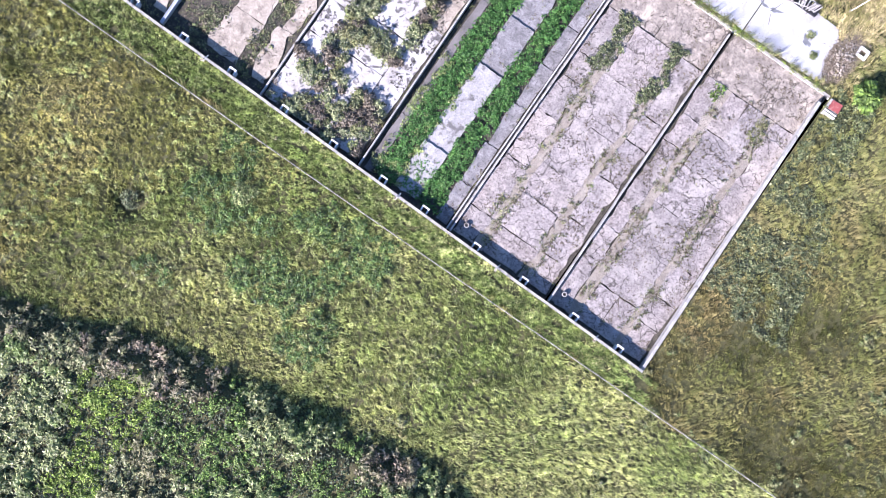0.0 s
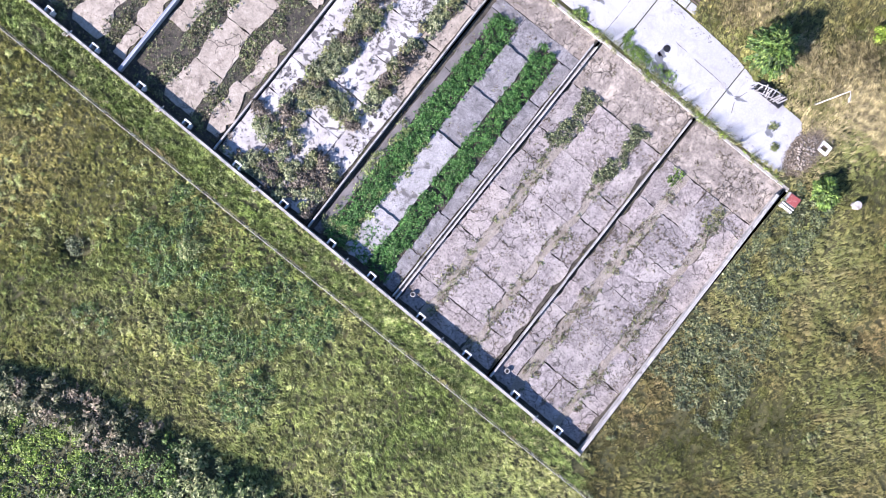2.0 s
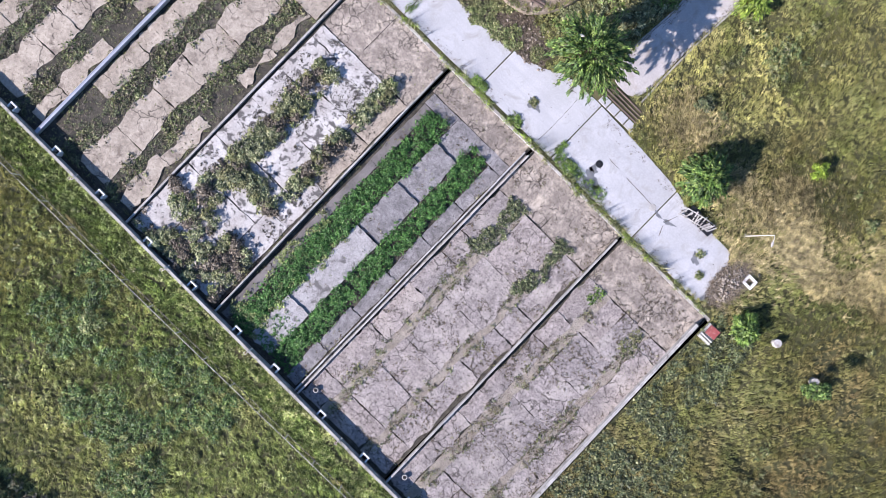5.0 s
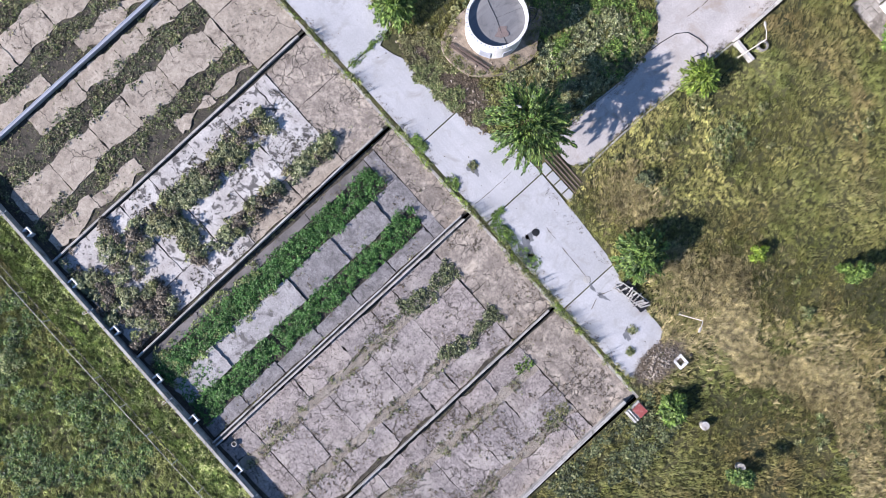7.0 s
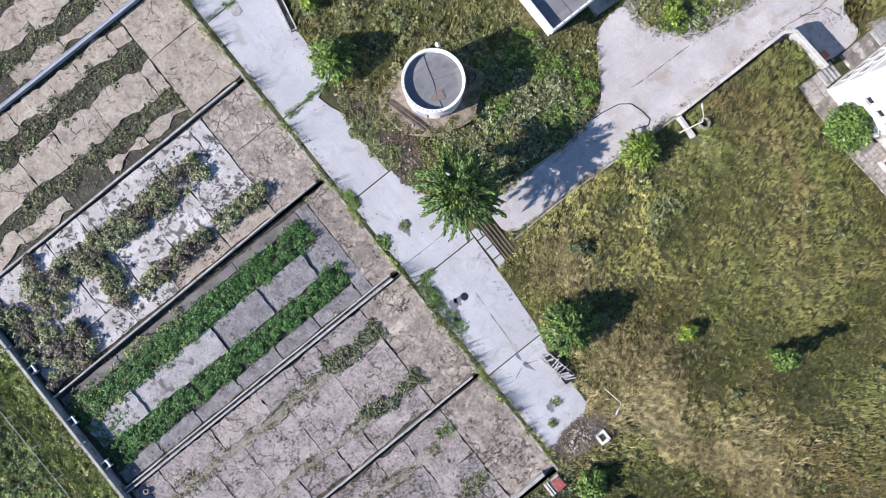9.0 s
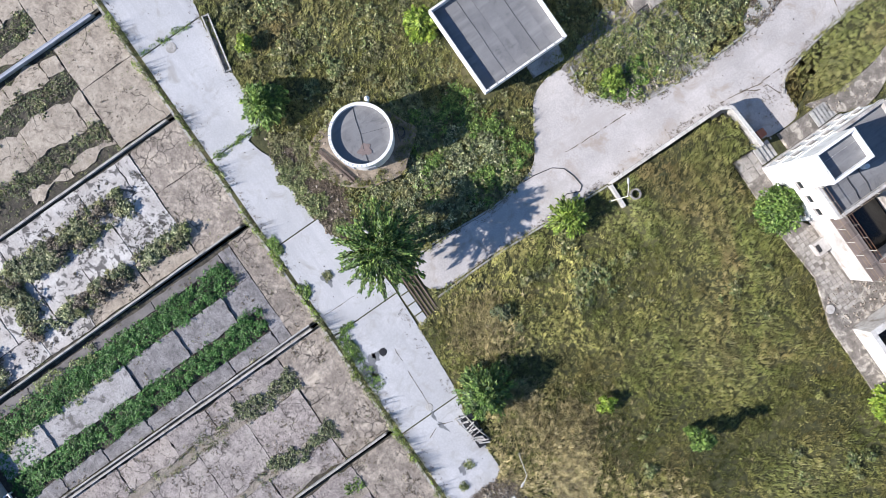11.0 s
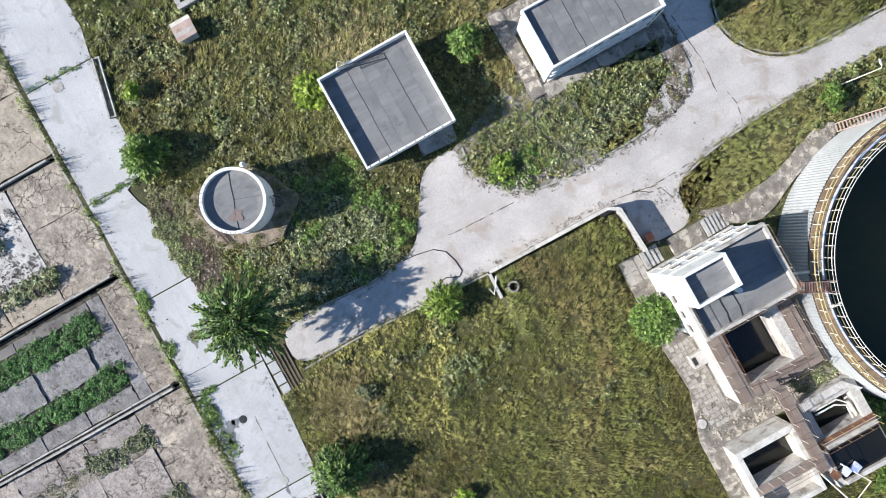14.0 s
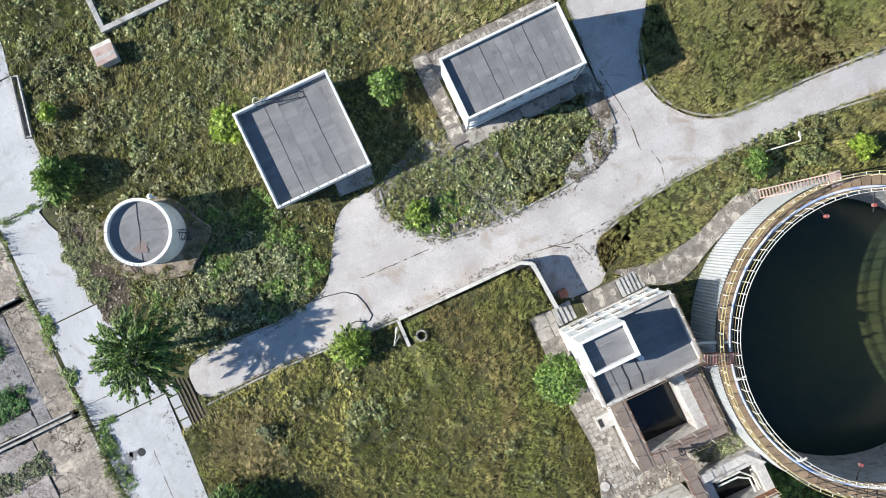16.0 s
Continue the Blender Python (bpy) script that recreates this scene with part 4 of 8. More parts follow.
    for a, b in zip(cuts, cuts[1:]):
        slab(bed, rim(u0 + a + 0.01, u0 + b - 0.01, end + 0.05, BED_END - 0.06, 0.03, 0.6), floor_z + rng.uniform(0.0, 0.02), M_APRON if style != "beige" else M_SLAB_B)
    if style == "grey":
        for a, b in ((2.3, 3.15), (6.85, 7.85)):
            part("gravel_strip", box(bmesh.new(), u0 + a, u0 + b, f + 0.3, end, floor_z - 0.12, floor_z - 0.02), M_GRAVEL, bed, "pale gravel strip")
    return bed


STYLES = ["grey", "grey", "green", "crust", "beige", "beige", "beige"]
for k, s in enumerate(STYLES):
    drying_bed(k, s)

# partitions between the beds
def wall_run(name, pts, w, z0, z1, label, material, cap=None, group="bed walls"):
    """A low wall with a coping, cast in lengths."""
    (a0, b0), (a1, b1) = pts
    t = thing(name, (a0 + a1) / 2, (b0 + b1) / 2, z0, label, "wall", group)
    L = math.hypot(a1 - a0, b1 - b0)
    du, dv = (a1 - a0) / L, (b1 - b0) / L
    def strip(s0, s1, half, za, zb, off=0.0):
        p, q = (a0 + du * s0 - dv * off, b0 + dv * s0 + du * off), (a0 + du * s1 - dv * off, b0 + dv * s1 + du * off)
        return prism(bmesh.new(), [(p[0] - dv * half, p[1] + du * half), (p[0] + dv * half, p[1] - du * half), (q[0] + dv * half, q[1] - du * half), (q[0] - dv * half, q[1] + du * half)], za, zb)
    n = max(1, round(L / 3.4))
    for k in range(n):
        j = rng.normal(0, 0.008)
        part("coping", strip(k * L / n + 0.012, (k + 1) * L / n - 0.012, w / 2, z1 - 0.12, z1 + j, rng.normal(0, 0.01)), cap or material, t)
    part("wall_body", strip(0, L, w / 2 - 0.025, z0, z1 - 0.125), material, t)
    return t


solo("ground_verge", prism(bmesh.new(), [(-0.3, -0.6), (69.6, -0.6), (69.6, 0.74), (-0.2, -0.18)], -0.5, 0.015), M_SOIL, "grassy soil verge at the foot of the front wall", "ground")
wall_run("bed_wall", [(-0.15, -0.1), (69.5, 0.82)], 0.22, -0.6, WALL_TOP, "long pale concrete front wall of the beds", M_WALL)
wall_run("bed_wall", [(-0.05, 0.05), (0.55, 26.9)], 0.26, -0.6, 0.45, "pale concrete end wall of the beds beside the meadow", M_WALL)
wall_run("bed_wall", [(9.62, 0.25), (9.95, 27.3)], 0.15, -0.5, 0.24, "pale concrete partition wall between two beds", M_WALL)
wall_run("bed_wall", [(19.78, 0.35), (19.85, 27.2)], 0.15, -0.6, 0.10, "one of two thin concrete walls of a feed channel", M_WALL)
wall_run("bed_wall", [(20.12, 0.35), (20.22, 27.2)], 0.13, -0.6, 0.09, "one of two thin concrete walls of a feed channel", M_WALL)
solo("channel_floor", prism(bmesh.new(), [(19.84, 0.4), (19.92, 27.1), (20.16, 27.1), (20.07, 0.4)], -0.5, -0.2), M_GRIME, "grimy floor of the narrow feed channel", "channel")
wall_run("bed_wall", [(29.2, 0.5), (29.55, 27.2)], 0.14, -0.7, 0.16, "concrete partition wall with a dark lee side", M_WALL)
wall_run("bed_wall", [(39.35, 0.6), (39.55, 27.2)], 0.16, -0.6, 0.02, "weathered concrete partition wall", M_WALL)
wall_run("bed_wall", [(59.4, 0.8), (59.5, 27.2)], 0.24, -0.6, 0.40, "weathered concrete partition wall", M_WALL)
# painted steel feed trough on the sixth partition
tr = thing("feed_trough", 49.5, 14, -0.5, "long blue-grey painted steel feed trough on a wall", "trough")
part("support_wall", box(bmesh.new(), 49.40, 49.56, 0.75, 27.2, -0.6, 0.12), M_WALL, tr)
part("trough_floor", box(bmesh.new(), 49.36, 49.60, 0.8, 27.1, 0.12, 0.24), M_BLUEPAINT, tr)
for a in (49.34, 49.56):
    part("trough_side", box(bmesh.new(), a, a + 0.06, 0.8, 27.1, 0.12, 0.27, 0.012), M_BLUEPAINT, tr)
# bed end kerb beside the road
kb = bmesh.new()
for k in range(70):
    z = rng.uniform(-0.03, 0.03)
    box(kb, k - 0.2, k + 0.78, BED_END - 0.05, 28.04, -0.5, -0.08 + z)
solo("kerb_6", kb, M_WALL, "worn concrete edging between the beds and the road", "kerb")

# outlet brackets and red valve stems along the front wall
def outlet(u):
    f = float(front(u)) - 0.05
    t = thing("outlet_frame", u, f + 0.4, FLOOR, "small white square outlet frame on the bed's front wall", "outlet frame", "outlet frames along the front wall")
    part("lintel", box(bmesh.new(), u - 0.34, u + 0.34, f + 0.52, f + 0.66, 0.22, 0.40, 0.015), M_WHITE, t)
    for s in (-0.34, 0.22):
        part("side", box(bmesh.new(), u + s, u + s + 0.12, f + 0.13, f + 0.52, FLOOR - 0.08, 0.40, 0.015), M_WHITE, t)
    part("gate", box(bmesh.new(), u - 0.22, u + 0.22, f + 0.40, f + 0.44, FLOOR - 0.08, 0.3), M_DARK, t)


for u in (2.5, 7.1, 12.3, 17.2, 22.5, 26.8, 31.9, 36.9, 42.3, 47.2, 52.2, 57):
    outlet(u)
for u in (4.6, 14.7, 24.9, 34.3, 44.6, 54.4):
    f = float(front(u))
    t = thing("drain_valve", u, f - 0.2, 0.1, "rusty red drain valve stem through the front wall", "valve", "drain valves along the front wall")
    part("pipe", rod(bmesh.new(), (u, f + 0.25, 0.5), (u + 0.1, f - 0.42, 0.42), 0.05), M_STEELW, t)
    part("stem", rod(bmesh.new(), (u + 0.1, f - 0.30, -0.05), (u + 0.12, f - 0.36, 0.85), 0.035), M_RED, t)
    part("handwheel", lathe(bmesh.new(), (u + 0.12, f - 0.36), [(0.10, 0.84), (0.13, 0.84), (0.13, 0.88), (0.10, 0.88), (0.10, 0.84)], 14), M_STEELW, t)
for u, v in ((18.9, 1.55), (8.8, 1.5)):
    solo("pipe_ring", lathe(bmesh.new(), (u, v), [(0.15, FLOOR - 0.05), (0.22, FLOOR - 0.05), (0.22, 0.02), (0.15, 0.02), (0.15, FLOOR - 0.05)], 20), M_WALL,
         "short pale pipe end standing on the bed floor", "pipe", "thing", "pipe rings in the beds")

# ---- low retaining wall of the meadow ----
def topped_wall(name, pts, w, z0, z1f, label):
    t = thing(name, *pts[0], 0.5, label, "wall")
    for (a0, b0), (a1, b1) in zip(pts, pts[1:]):
        L = math.hypot(a1 - a0, b1 - b0)
        du, dv = (a1 - a0) / L, (b1 - b0) / L
        n = max(1, round(L / 2.5))
        for k in range(n):
            p = (a0 + (a1 - a0) * k / n, b0 + (b1 - b0) * k / n)
            q = (a0 + (a1 - a0) * (k + 1) / n, b0 + (b1 - b0) * (k + 1) / n)
            quad = lambda h: [(p[0] - dv * h, p[1] + du * h), (p[0] + dv * h, p[1] - du * h), (q[0] + dv * h, q[1] - du * h), (q[0] - dv * h, q[1] + du * h)]
            za, zb = z1f(*p), z1f(*q)
            fz = lambda u, v: za + (zb - za) * (math.hypot(u - p[0], v - p[1]) / (L / n))
            part("wall_body", prism(bmesh.new(), quad(w / 2 - 0.03), -1.6, -0.1, fz), M_WALL, t)
            part("coping", prism(bmesh.new(), quad(w / 2), -0.1, 0.0, fz), M_COPING, t)
    return t


topped_wall("retaining_wall", [(16.0, 52.3), (15.95, 61.9), (15.5, 62.65), (11.9, 62.85)], 0.26, 0, lambda u, v: 1.45 + 0.10 * (v - 52.3), "low pale concrete retaining wall beside the drive")
topped_wall("retaining_wall", [(15.85, 52.22), (13.9, 52.15)], 0.24, 0, lambda u, v: 1.46 - 0.02 * (16 - u), "short pale concrete return of the retaining wall")

# ---- street lamps ----
def street_lamp(u, v, head_u, head_v, h=5.3, group="street lamps"):
    z = float(ground_height(u, v))
    t = thing("street_lamp", u, v, z, "thin white steel street lamp with a pale drop head", "street lamp", group)
    part("pole", rod(bmesh.new(), (u, v, z - 0.2), (u, v, z + h), 0.048, 0.032, 10), M_STEELW, t)
    part("base_plate", box(bmesh.new(), u - 0.13, u + 0.13, v - 0.13, v + 0.13, z - 0.02, z + 0.06, 0.01), M_WALL, t)
    mu, mv = u + (head_u - u) * 0.75, v + (head_v - v) * 0.75
    part("arm", tube(bmesh.new(), [(u, v, z + h - 0.05), (u + (mu - u) * 0.5, v + (mv - v) * 0.5, z + h + 0.12), (mu, mv, z + h + 0.1)], 0.03), M_STEELW, t)
    bm = bmesh.new()
    bmesh.ops.create_uvsphere(bm, u_segments=12, v_segments=8, radius=1.0,
                              matrix=Matrix.Translation((-(mu + head_u) / 2, (mv + head_v) / 2, z + h + 0.08)) @ (Vector((-(head_u - mu), head_v - mv, 0)).to_track_quat("X", "Z").to_matrix().to_4x4()) @ Matrix.Diagonal((0.24, 0.10, 0.07, 1)))
    part("lamp_head", bm, M_COPING, t, "pale lamp head", True)
    return t


street_lamp(2.7, 34.8, 2.35, 34.1)
street_lamp(14.8, 51.7, 15.8, 52.4)
street_lamp(15.5, 81.5, 15.95, 81.6)
street_lamp(24.0, 34.8, 23.1, 35.4)

# ---- round reservoir ----
RC = (29.32, 38.9)
tank = thing("water_tank", *RC, 0, "round white concrete water tank with a sunken felt roof", "tank")
part("tank_wall", lathe(bmesh.new(), RC, [(2.28, -0.3), (2.28, 3.62), (2.36, 3.64), (2.36, 3.82), (2.14, 3.82), (2.14, 3.3)], 72), M_WHITE, tank)
part("roof", lathe(bmesh.new(), RC, [(2.15, 3.42), (1.2, 3.45), (0.02, 3.47)], 48), M_FELT, tank)
part("roof_seam", tube(bmesh.new(), [(31.35, 39.55, 3.44), (30.4, 39.2, 3.47), (29.4, 38.92, 3.48), (28.4, 38.5, 3.47), (27.35, 38.2, 3.44)], 0.02, 6), M_SEAM, tank)
part("roof_seam", tube(bmesh.new(), [(28.7, 40.85, 3.44), (29.4, 38.9, 3.475)], 0.008, 6), M_SEAM, tank)
part("roof_stain", prism(bmesh.new(), [(28.3 + 0.42 * math.cos(a) * (1 + 0.3 * math.sin(3 * a)), 38.5 + 0.5 * math.sin(a) * (1 + 0.25 * math.cos(5 * a))) for a in np.linspace(0, 6.0, 24)], 3.44, 3.482), M_RUSTFELT, tank, "rusty stain")
for k in range(26, 42):
    a = 2 * math.pi * k / 44
    bm = bmesh.new()
    bmesh.ops.create_cube(bm, size=1.0, matrix=pose(-RC[0] + 2.28 * math.cos(a), RC[1] + 2.28 * math.sin(a), 3.82, 0, 0, math.degrees(a)) @ Matrix.Diagonal((0.12, 0.05, 0.05, 1)))
    part("rim_cleat", bm, M_BLUEPAINT, tank)
for a, z, s in ((-62, 1.6, 0.9), (-18, 1.5, 0.7)):
    bm = bmesh.new()
    bmesh.ops.create_cube(bm, size=1.0, matrix=pose(-RC[0] + 2.29 * math.cos(radians(a)), RC[1] + 2.29 * math.sin(radians(a)), z, 0, 0, a) @ Matrix.Diagonal((0.06, s, 1.3, 1)))
    part("hatch", bm, M_BLUEPAINT, tank, "grey-blue hatch")
hoop = part("ladder", rod(bmesh.new(), (28.2, 41.25, 0.1), (28.2, 41.25, 3.3), 0.03), M_DARK, tank, "dark steel cage ladder")
part("stile", rod(bmesh.new(), (27.75, 41.1, 0.1), (27.75, 41.1, 3.3), 0.03), M_DARK, hoop)
for k in range(10):
    part("rung", rod(bmesh.new(), (28.2, 41.25, 0.4 + 0.3 * k), (27.75, 41.1, 0.4 + 0.3 * k), 0.015, seg=6), M_DARK, hoop)
for z in (2.3, 2.8, 3.3):
    part("cage_hoop", tube(bmesh.new(), [(27.97 + 0.38 * math.cos(t), 41.3 + 0.42 * math.sin(t), z) for t in np.linspace(-0.4, 3.5, 12)], 0.018, 6), M_DARK, hoop)
part("vent_pipe", rod(bmesh.new(), (31.15, 40.75, 2.9), (31.15, 40.75, 4.0), 0.07), M_WHITE, tank)
part("vent_cap", rod(bmesh.new(), (31.15, 40.75, 4.0), (31.15, 40.75, 4.16), 0.2, 0.03, 12), M_WHITE, tank)
solo("pavement_tank", prism(bmesh.new(), rounded(SAND_POLY), -0.1, 0.75), M_SAND, "trodden sandy apron round the water tank", "paving")
for k in range(2):
    p = thing("steel_beam", 29.0, 35.9 + 0.2 * k, 0.76, "rusty steel beam lying on the tank apron", "beam", "beams beside the tank")
    part("web", tilted_box(bmesh.new(), (29.0, 35.9 + 0.2 * k, 0.82 + 0.06 * (k % 2)), (3.6, 0.12, 0.1), 0, 0, 14 + k), M_WOOD, p)

# ---- flat-roofed pump house ----
def flat_roof_house(name, u0, u1, v0, v1, z0, z1, parapet, label, strips, along_u, o=0.32, seams=(2, 4, 6), clips=True):
    h = thing(name, (u0 + u1) / 2, (v0 + v1) / 2, z0, label, "building")
    pw = 0.17
    part("wall", box(bmesh.new(), u0 + o, u1 - o, v0 + o, v1 - o, z0 - 0.4, z1 - parapet - 0.15), M_WHITE, h)
    part("roof_slab", box(bmesh.new(), u0 + 0.03, u1 - 0.03, v0 + 0.03, v1 - 0.03, z1 - parapet - 0.18, z1 - parapet), M_WHITE, h)
    for a, b, c, d in ((u0, u1, v0, v0 + pw), (u0, u1, v1 - pw, v1), (u0, u0 + pw, v0 + pw, v1 - pw), (u1 - pw, u1, v0 + pw, v1 - pw)):
        part("parapet", box(bmesh.new(), a + 0.002, b - 0.002, c, d, z1 - parapet - 0.28, z1, 0.02), M_WHITE, h)
    n = int((v1 - v0) / 0.75)
    for k in range(n + 1 if clips else 0):
        v = v0 + 0.35 + (v1 - v0 - 0.7) * k / n
        part("cap_clip", box(bmesh.new(), u0 + 0.05, u0 + 0.15, v - 0.03, v + 0.03, z1, z1 + 0.02), M_DARK, h)
    a0, a1 = (v0 + pw, v1 - pw) if along_u else (u0 + pw, u1 - pw)
    step = (a1 - a0) / strips
    for k in range(strips):
        s, e, z = a0 + k * step, a0 + (k + 1) * step + (0.05 if k < strips - 1 else 0), z1 - parapet + 0.004 + 0.006 * (k % 2)
        q = (u0 + pw, u1 - pw, s, e) if along_u else (s, e, v0 + pw, v1 - pw)
        part("felt_sheet", box(bmesh.new(), *q, z1 - parapet + 0.001, z + 0.012), M_FELT, h)
        if k and k not in seams:
            f = (lambda t, w: (u0 + pw + (u1 - u0 - 2 * pw) * t, s + w, z + 0.014)) if along_u else (lambda t, w: (s + w, v0 + pw + (v1 - v0 - 2 * pw) * t, z + 0.014))
            part("felt_seam", tube(bmesh.new(), [f(j / 6, rng.normal(0, 0.015)) for j in range(7)], 0.005, 5), M_SEAM, h)
        if k in seams:
            wob = [rng.normal(0, 0.025) for _ in range(9)]
            f = (lambda t, w: (u0 + pw + (u1 - u0 - 2 * pw) * t, s + w, z + 0.02)) if along_u else (lambda t, w: (s + w, v0 + pw + (v1 - v0 - 2 * pw) * t, z + 0.02))
            part("felt_seam", tube(bmesh.new(), [f(j / 8, wob[j]) for j in range(9)], 0.014, 6), M_SEAM, h)
    return h


PH = flat_roof_house("pump_house", 26.7, 34.05, 48.15, 55.4, 0.45, 3.2, 0.58, "square white pump house with a grey felt roof and parapet", 7, True, seams=(2, 5))
lad = thing("roof_ladder", 33.4, 51.6, 2.5, "dark steel ladder lying over the roof's parapet", "ladder")
for off in (0.0, 0.42):
    part("stile", rod(bmesh.new(), (33.5 - off, 53.2, 2.72), (33.95 - off * 0.6, 49.9, 3.40), 0.03, seg=6), M_DARK, lad)
for k in range(10):
    t = (k + 0.5) / 10
    part("rung", rod(bmesh.new(), (33.5 + 0.45 * t, 53.2 - 3.3 * t, 2.72 + 0.68 * t), (33.08 + 0.62 * t, 53.2 - 3.3 * t, 2.72 + 0.68 * t), 0.02, seg=6), M_DARK, lad)
part("hand_hoop", tube(bmesh.new(), [(33.9 + 0.35 * math.sin(t), 50.1 - 0.3 * math.cos(t), 3.2 + 0.45 * math.sin(t)) for t in np.linspace(0, 3.14, 9)], 0.03, 6), M_STEELW, lad)
solo("porch_slab", prism(bmesh.new(), [(26.9, 52.3), (26.9, 55.2), (25.7, 55.0), (25.9, 52.2)], 0.35, 0.72), M_WALL, "grey concrete porch slab at the pump house wall", "step", "thing")
part("door", box(bmesh.new(), 26.93, 26.99, 52.9, 54.0, 0.7, 2.1, 0.01), M_BLUEPAINT, PH, "grey-blue steel door")

# ---- long flat-roofed house ----
LH = flat_roof_house("service_house", 26.2, 30.72, 62.58, 71.35, 0.95, 5.6, 0.32, "long white two-storey service house with a grey felt roof", 16, True, 0.10, (5, 11), False)
for z in (1.4, 2.75, 3.7):
    part("ledge", box(bmesh.new(), 26.13, 26.31, 62.8, 71.1, z, z + 0.12, 0.01), M_WHITE, LH)
for z in (1.7, 4.05):
    for k in range(6):
        v = 63.3 + k * 1.3
        w = part("window", box(bmesh.new(), 26.26, 26.32, v, v + 1.0, z, z + 0.8), M_WHITE, LH)
        part("pane", box(bmesh.new(), 26.24, 26.26, v + 0.12, v + 0.47, z + 0.1, z + 0.7), M_GLASS, w)
        part("pane", box(bmesh.new(), 26.24, 26.26, v + 0.53, v + 0.88, z + 0.1, z + 0.7), M_GLASS, w)
        part("sill", box(bmesh.new(), 26.15, 26.29, v - 0.05, v + 1.05, z - 0.09, z), M_WHITE, w)
part("downpipe", rod(bmesh.new(), (26.12, 71.2, 1.0), (26.12, 71.2, 5.2), 0.05), M_STEELW, LH)
pb = bmesh.new()
for q in ((25.5, 32.7, 61.25, 62.45), (25.0, 26.15, 62.45, 72.6), (30.4, 32.5, 62.45, 72.4), (26.15, 30.4, 70.9, 72.6), (22.0, 25.0, 71.35, 72.65)):
    prism(pb, rim(*q, 0.03, 0.6), 0.80, 1.11)
service_paving = solo("pavement_service", pb, M_PATH, "cracked paving round the service house", "paving")
for q, m in (((25.6, 32.5, 61.3, 62.35), M_PATH), ((25.05, 26.0, 62.6, 70.9), M_TILE), ((30.9, 32.3, 62.6, 72.2), M_PATH)):
    nu, nv = max(1, round((q[1] - q[0]) / 1.15)), max(1, round((q[3] - q[2]) / 1.05))
    for i in range(nu):
        for j in range(nv):
            a, b = q[0] + (q[1] - q[0]) * i / nu, q[2] + (q[3] - q[2]) * j / nv
            bm = prism(bmesh.new(), rim(a + 0.03, a + (q[1] - q[0]) / nu - 0.03, b + 0.03, b + (q[3] - q[2]) / nv - 0.03, 0.02, 0.6), 1.08, 1.135 + rng.normal(0, 0.008))
            bm.transform(service_paving.matrix_basis.inverted() @ SITE)
            ob = new("paver", mesh_of("paver", bm, m))
            ob.parent = service_paving

edge = solo("pavement_edge", prism(bmesh.new(), EDGE_POLY, 0.8, 1.09), M_WALL, "broken stone edging with debris beside the drive", "paving")

# ---- garden shed, open basin, tyre dump on the far lawn ----
sh = thing("shed_hut", 42.7, 41.2, 0, "tiny hut with a faded rusty sheet roof", "hut")
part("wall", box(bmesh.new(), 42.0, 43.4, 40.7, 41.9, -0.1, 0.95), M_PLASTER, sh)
for k in range(5):
    bm = tilted_box(bmesh.new(), (43.32 - 0.31 * k, 41.28, 1.02 + 0.05 * k), (0.33, 1.6, 0.03), 0, 9, 0)
    part("roof_sheet", bm, M_STEELW if k == 0 else M_PLASTER if k == 3 else M_PINK, sh, "rust-streaked sheet")
ba = thing("basin", 46, 44.5, 0.2, "open concrete basin of green water behind a grey rim", "basin")
for q in ((44.3, 44.7, 41.6, 49.0), (48.3, 48.7, 41.6, 49.0), (44.7, 48.3, 41.6, 42.0), (44.7, 48.3, 48.6, 49.0)):
    part("rim_wall", box(bmesh.new(), *q, -0.4, 0.6, 0.02), M_WALL, ba)
part("water", box(bmesh.new(), 44.68, 48.32, 41.98, 48.62, -0.3, 0.05), M_ALGAE, ba, "murky green water")

# ---- two-storey control house ----
ch = thing("control_house", 7.8, 66, 1.0, "white two-storey control house with a grey felt roof", "building")
HU0, HU1, HV0, HV1, HZ = 5.35, 10.35, 62.4, 69.5, 6.45
part("wall", box(bmesh.new(), HU0 + 0.05, HU1 - 0.05, HV0 + 0.05, HV1 - 0.05, 0.4, HZ - 0.25), M_WHITE, ch)
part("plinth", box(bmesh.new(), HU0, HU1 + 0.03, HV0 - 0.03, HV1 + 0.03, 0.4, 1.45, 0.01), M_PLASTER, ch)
part("string_course", box(bmesh.new(), HU0, HU1 + 0.06, HV0 - 0.06, HV1 + 0.06, 3.75, 3.92, 0.015), M_WHITE, ch)
part("roof_slab", box(bmesh.new(), HU0, HU1 + 0.05, HV0 - 0.05, HV1 + 0.05, HZ - 0.25, HZ - 0.05), M_WHITE, ch)
for q in ((HU0 - 0.02, HU0 + 0.22, HV0, HV1), (HU1 - 0.16, HU1 + 0.06, 65.6, HV1), (HU0 + 0.22, HU1 - 0.16, HV1 - 0.2, HV1 + 0.04), (HU0 + 0.22, 8.0, HV0 - 0.04, HV0 + 0.2)):
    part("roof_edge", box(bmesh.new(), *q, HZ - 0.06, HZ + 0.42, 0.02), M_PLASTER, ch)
for k in range(6):
    s = HU0 + 0.22 + k * (HU1 - HU0 - 0.38) / 6
    e = s + (HU1 - HU0 - 0.38) / 6 + (0.04 if k < 5 else 0)
    part("felt_sheet", box(bmesh.new(), s, e, HV0 + 0.2, HV1 - 0.2, HZ - 0.048, HZ - 0.03 + 0.006 * (k % 2)), M_FELT, ch)
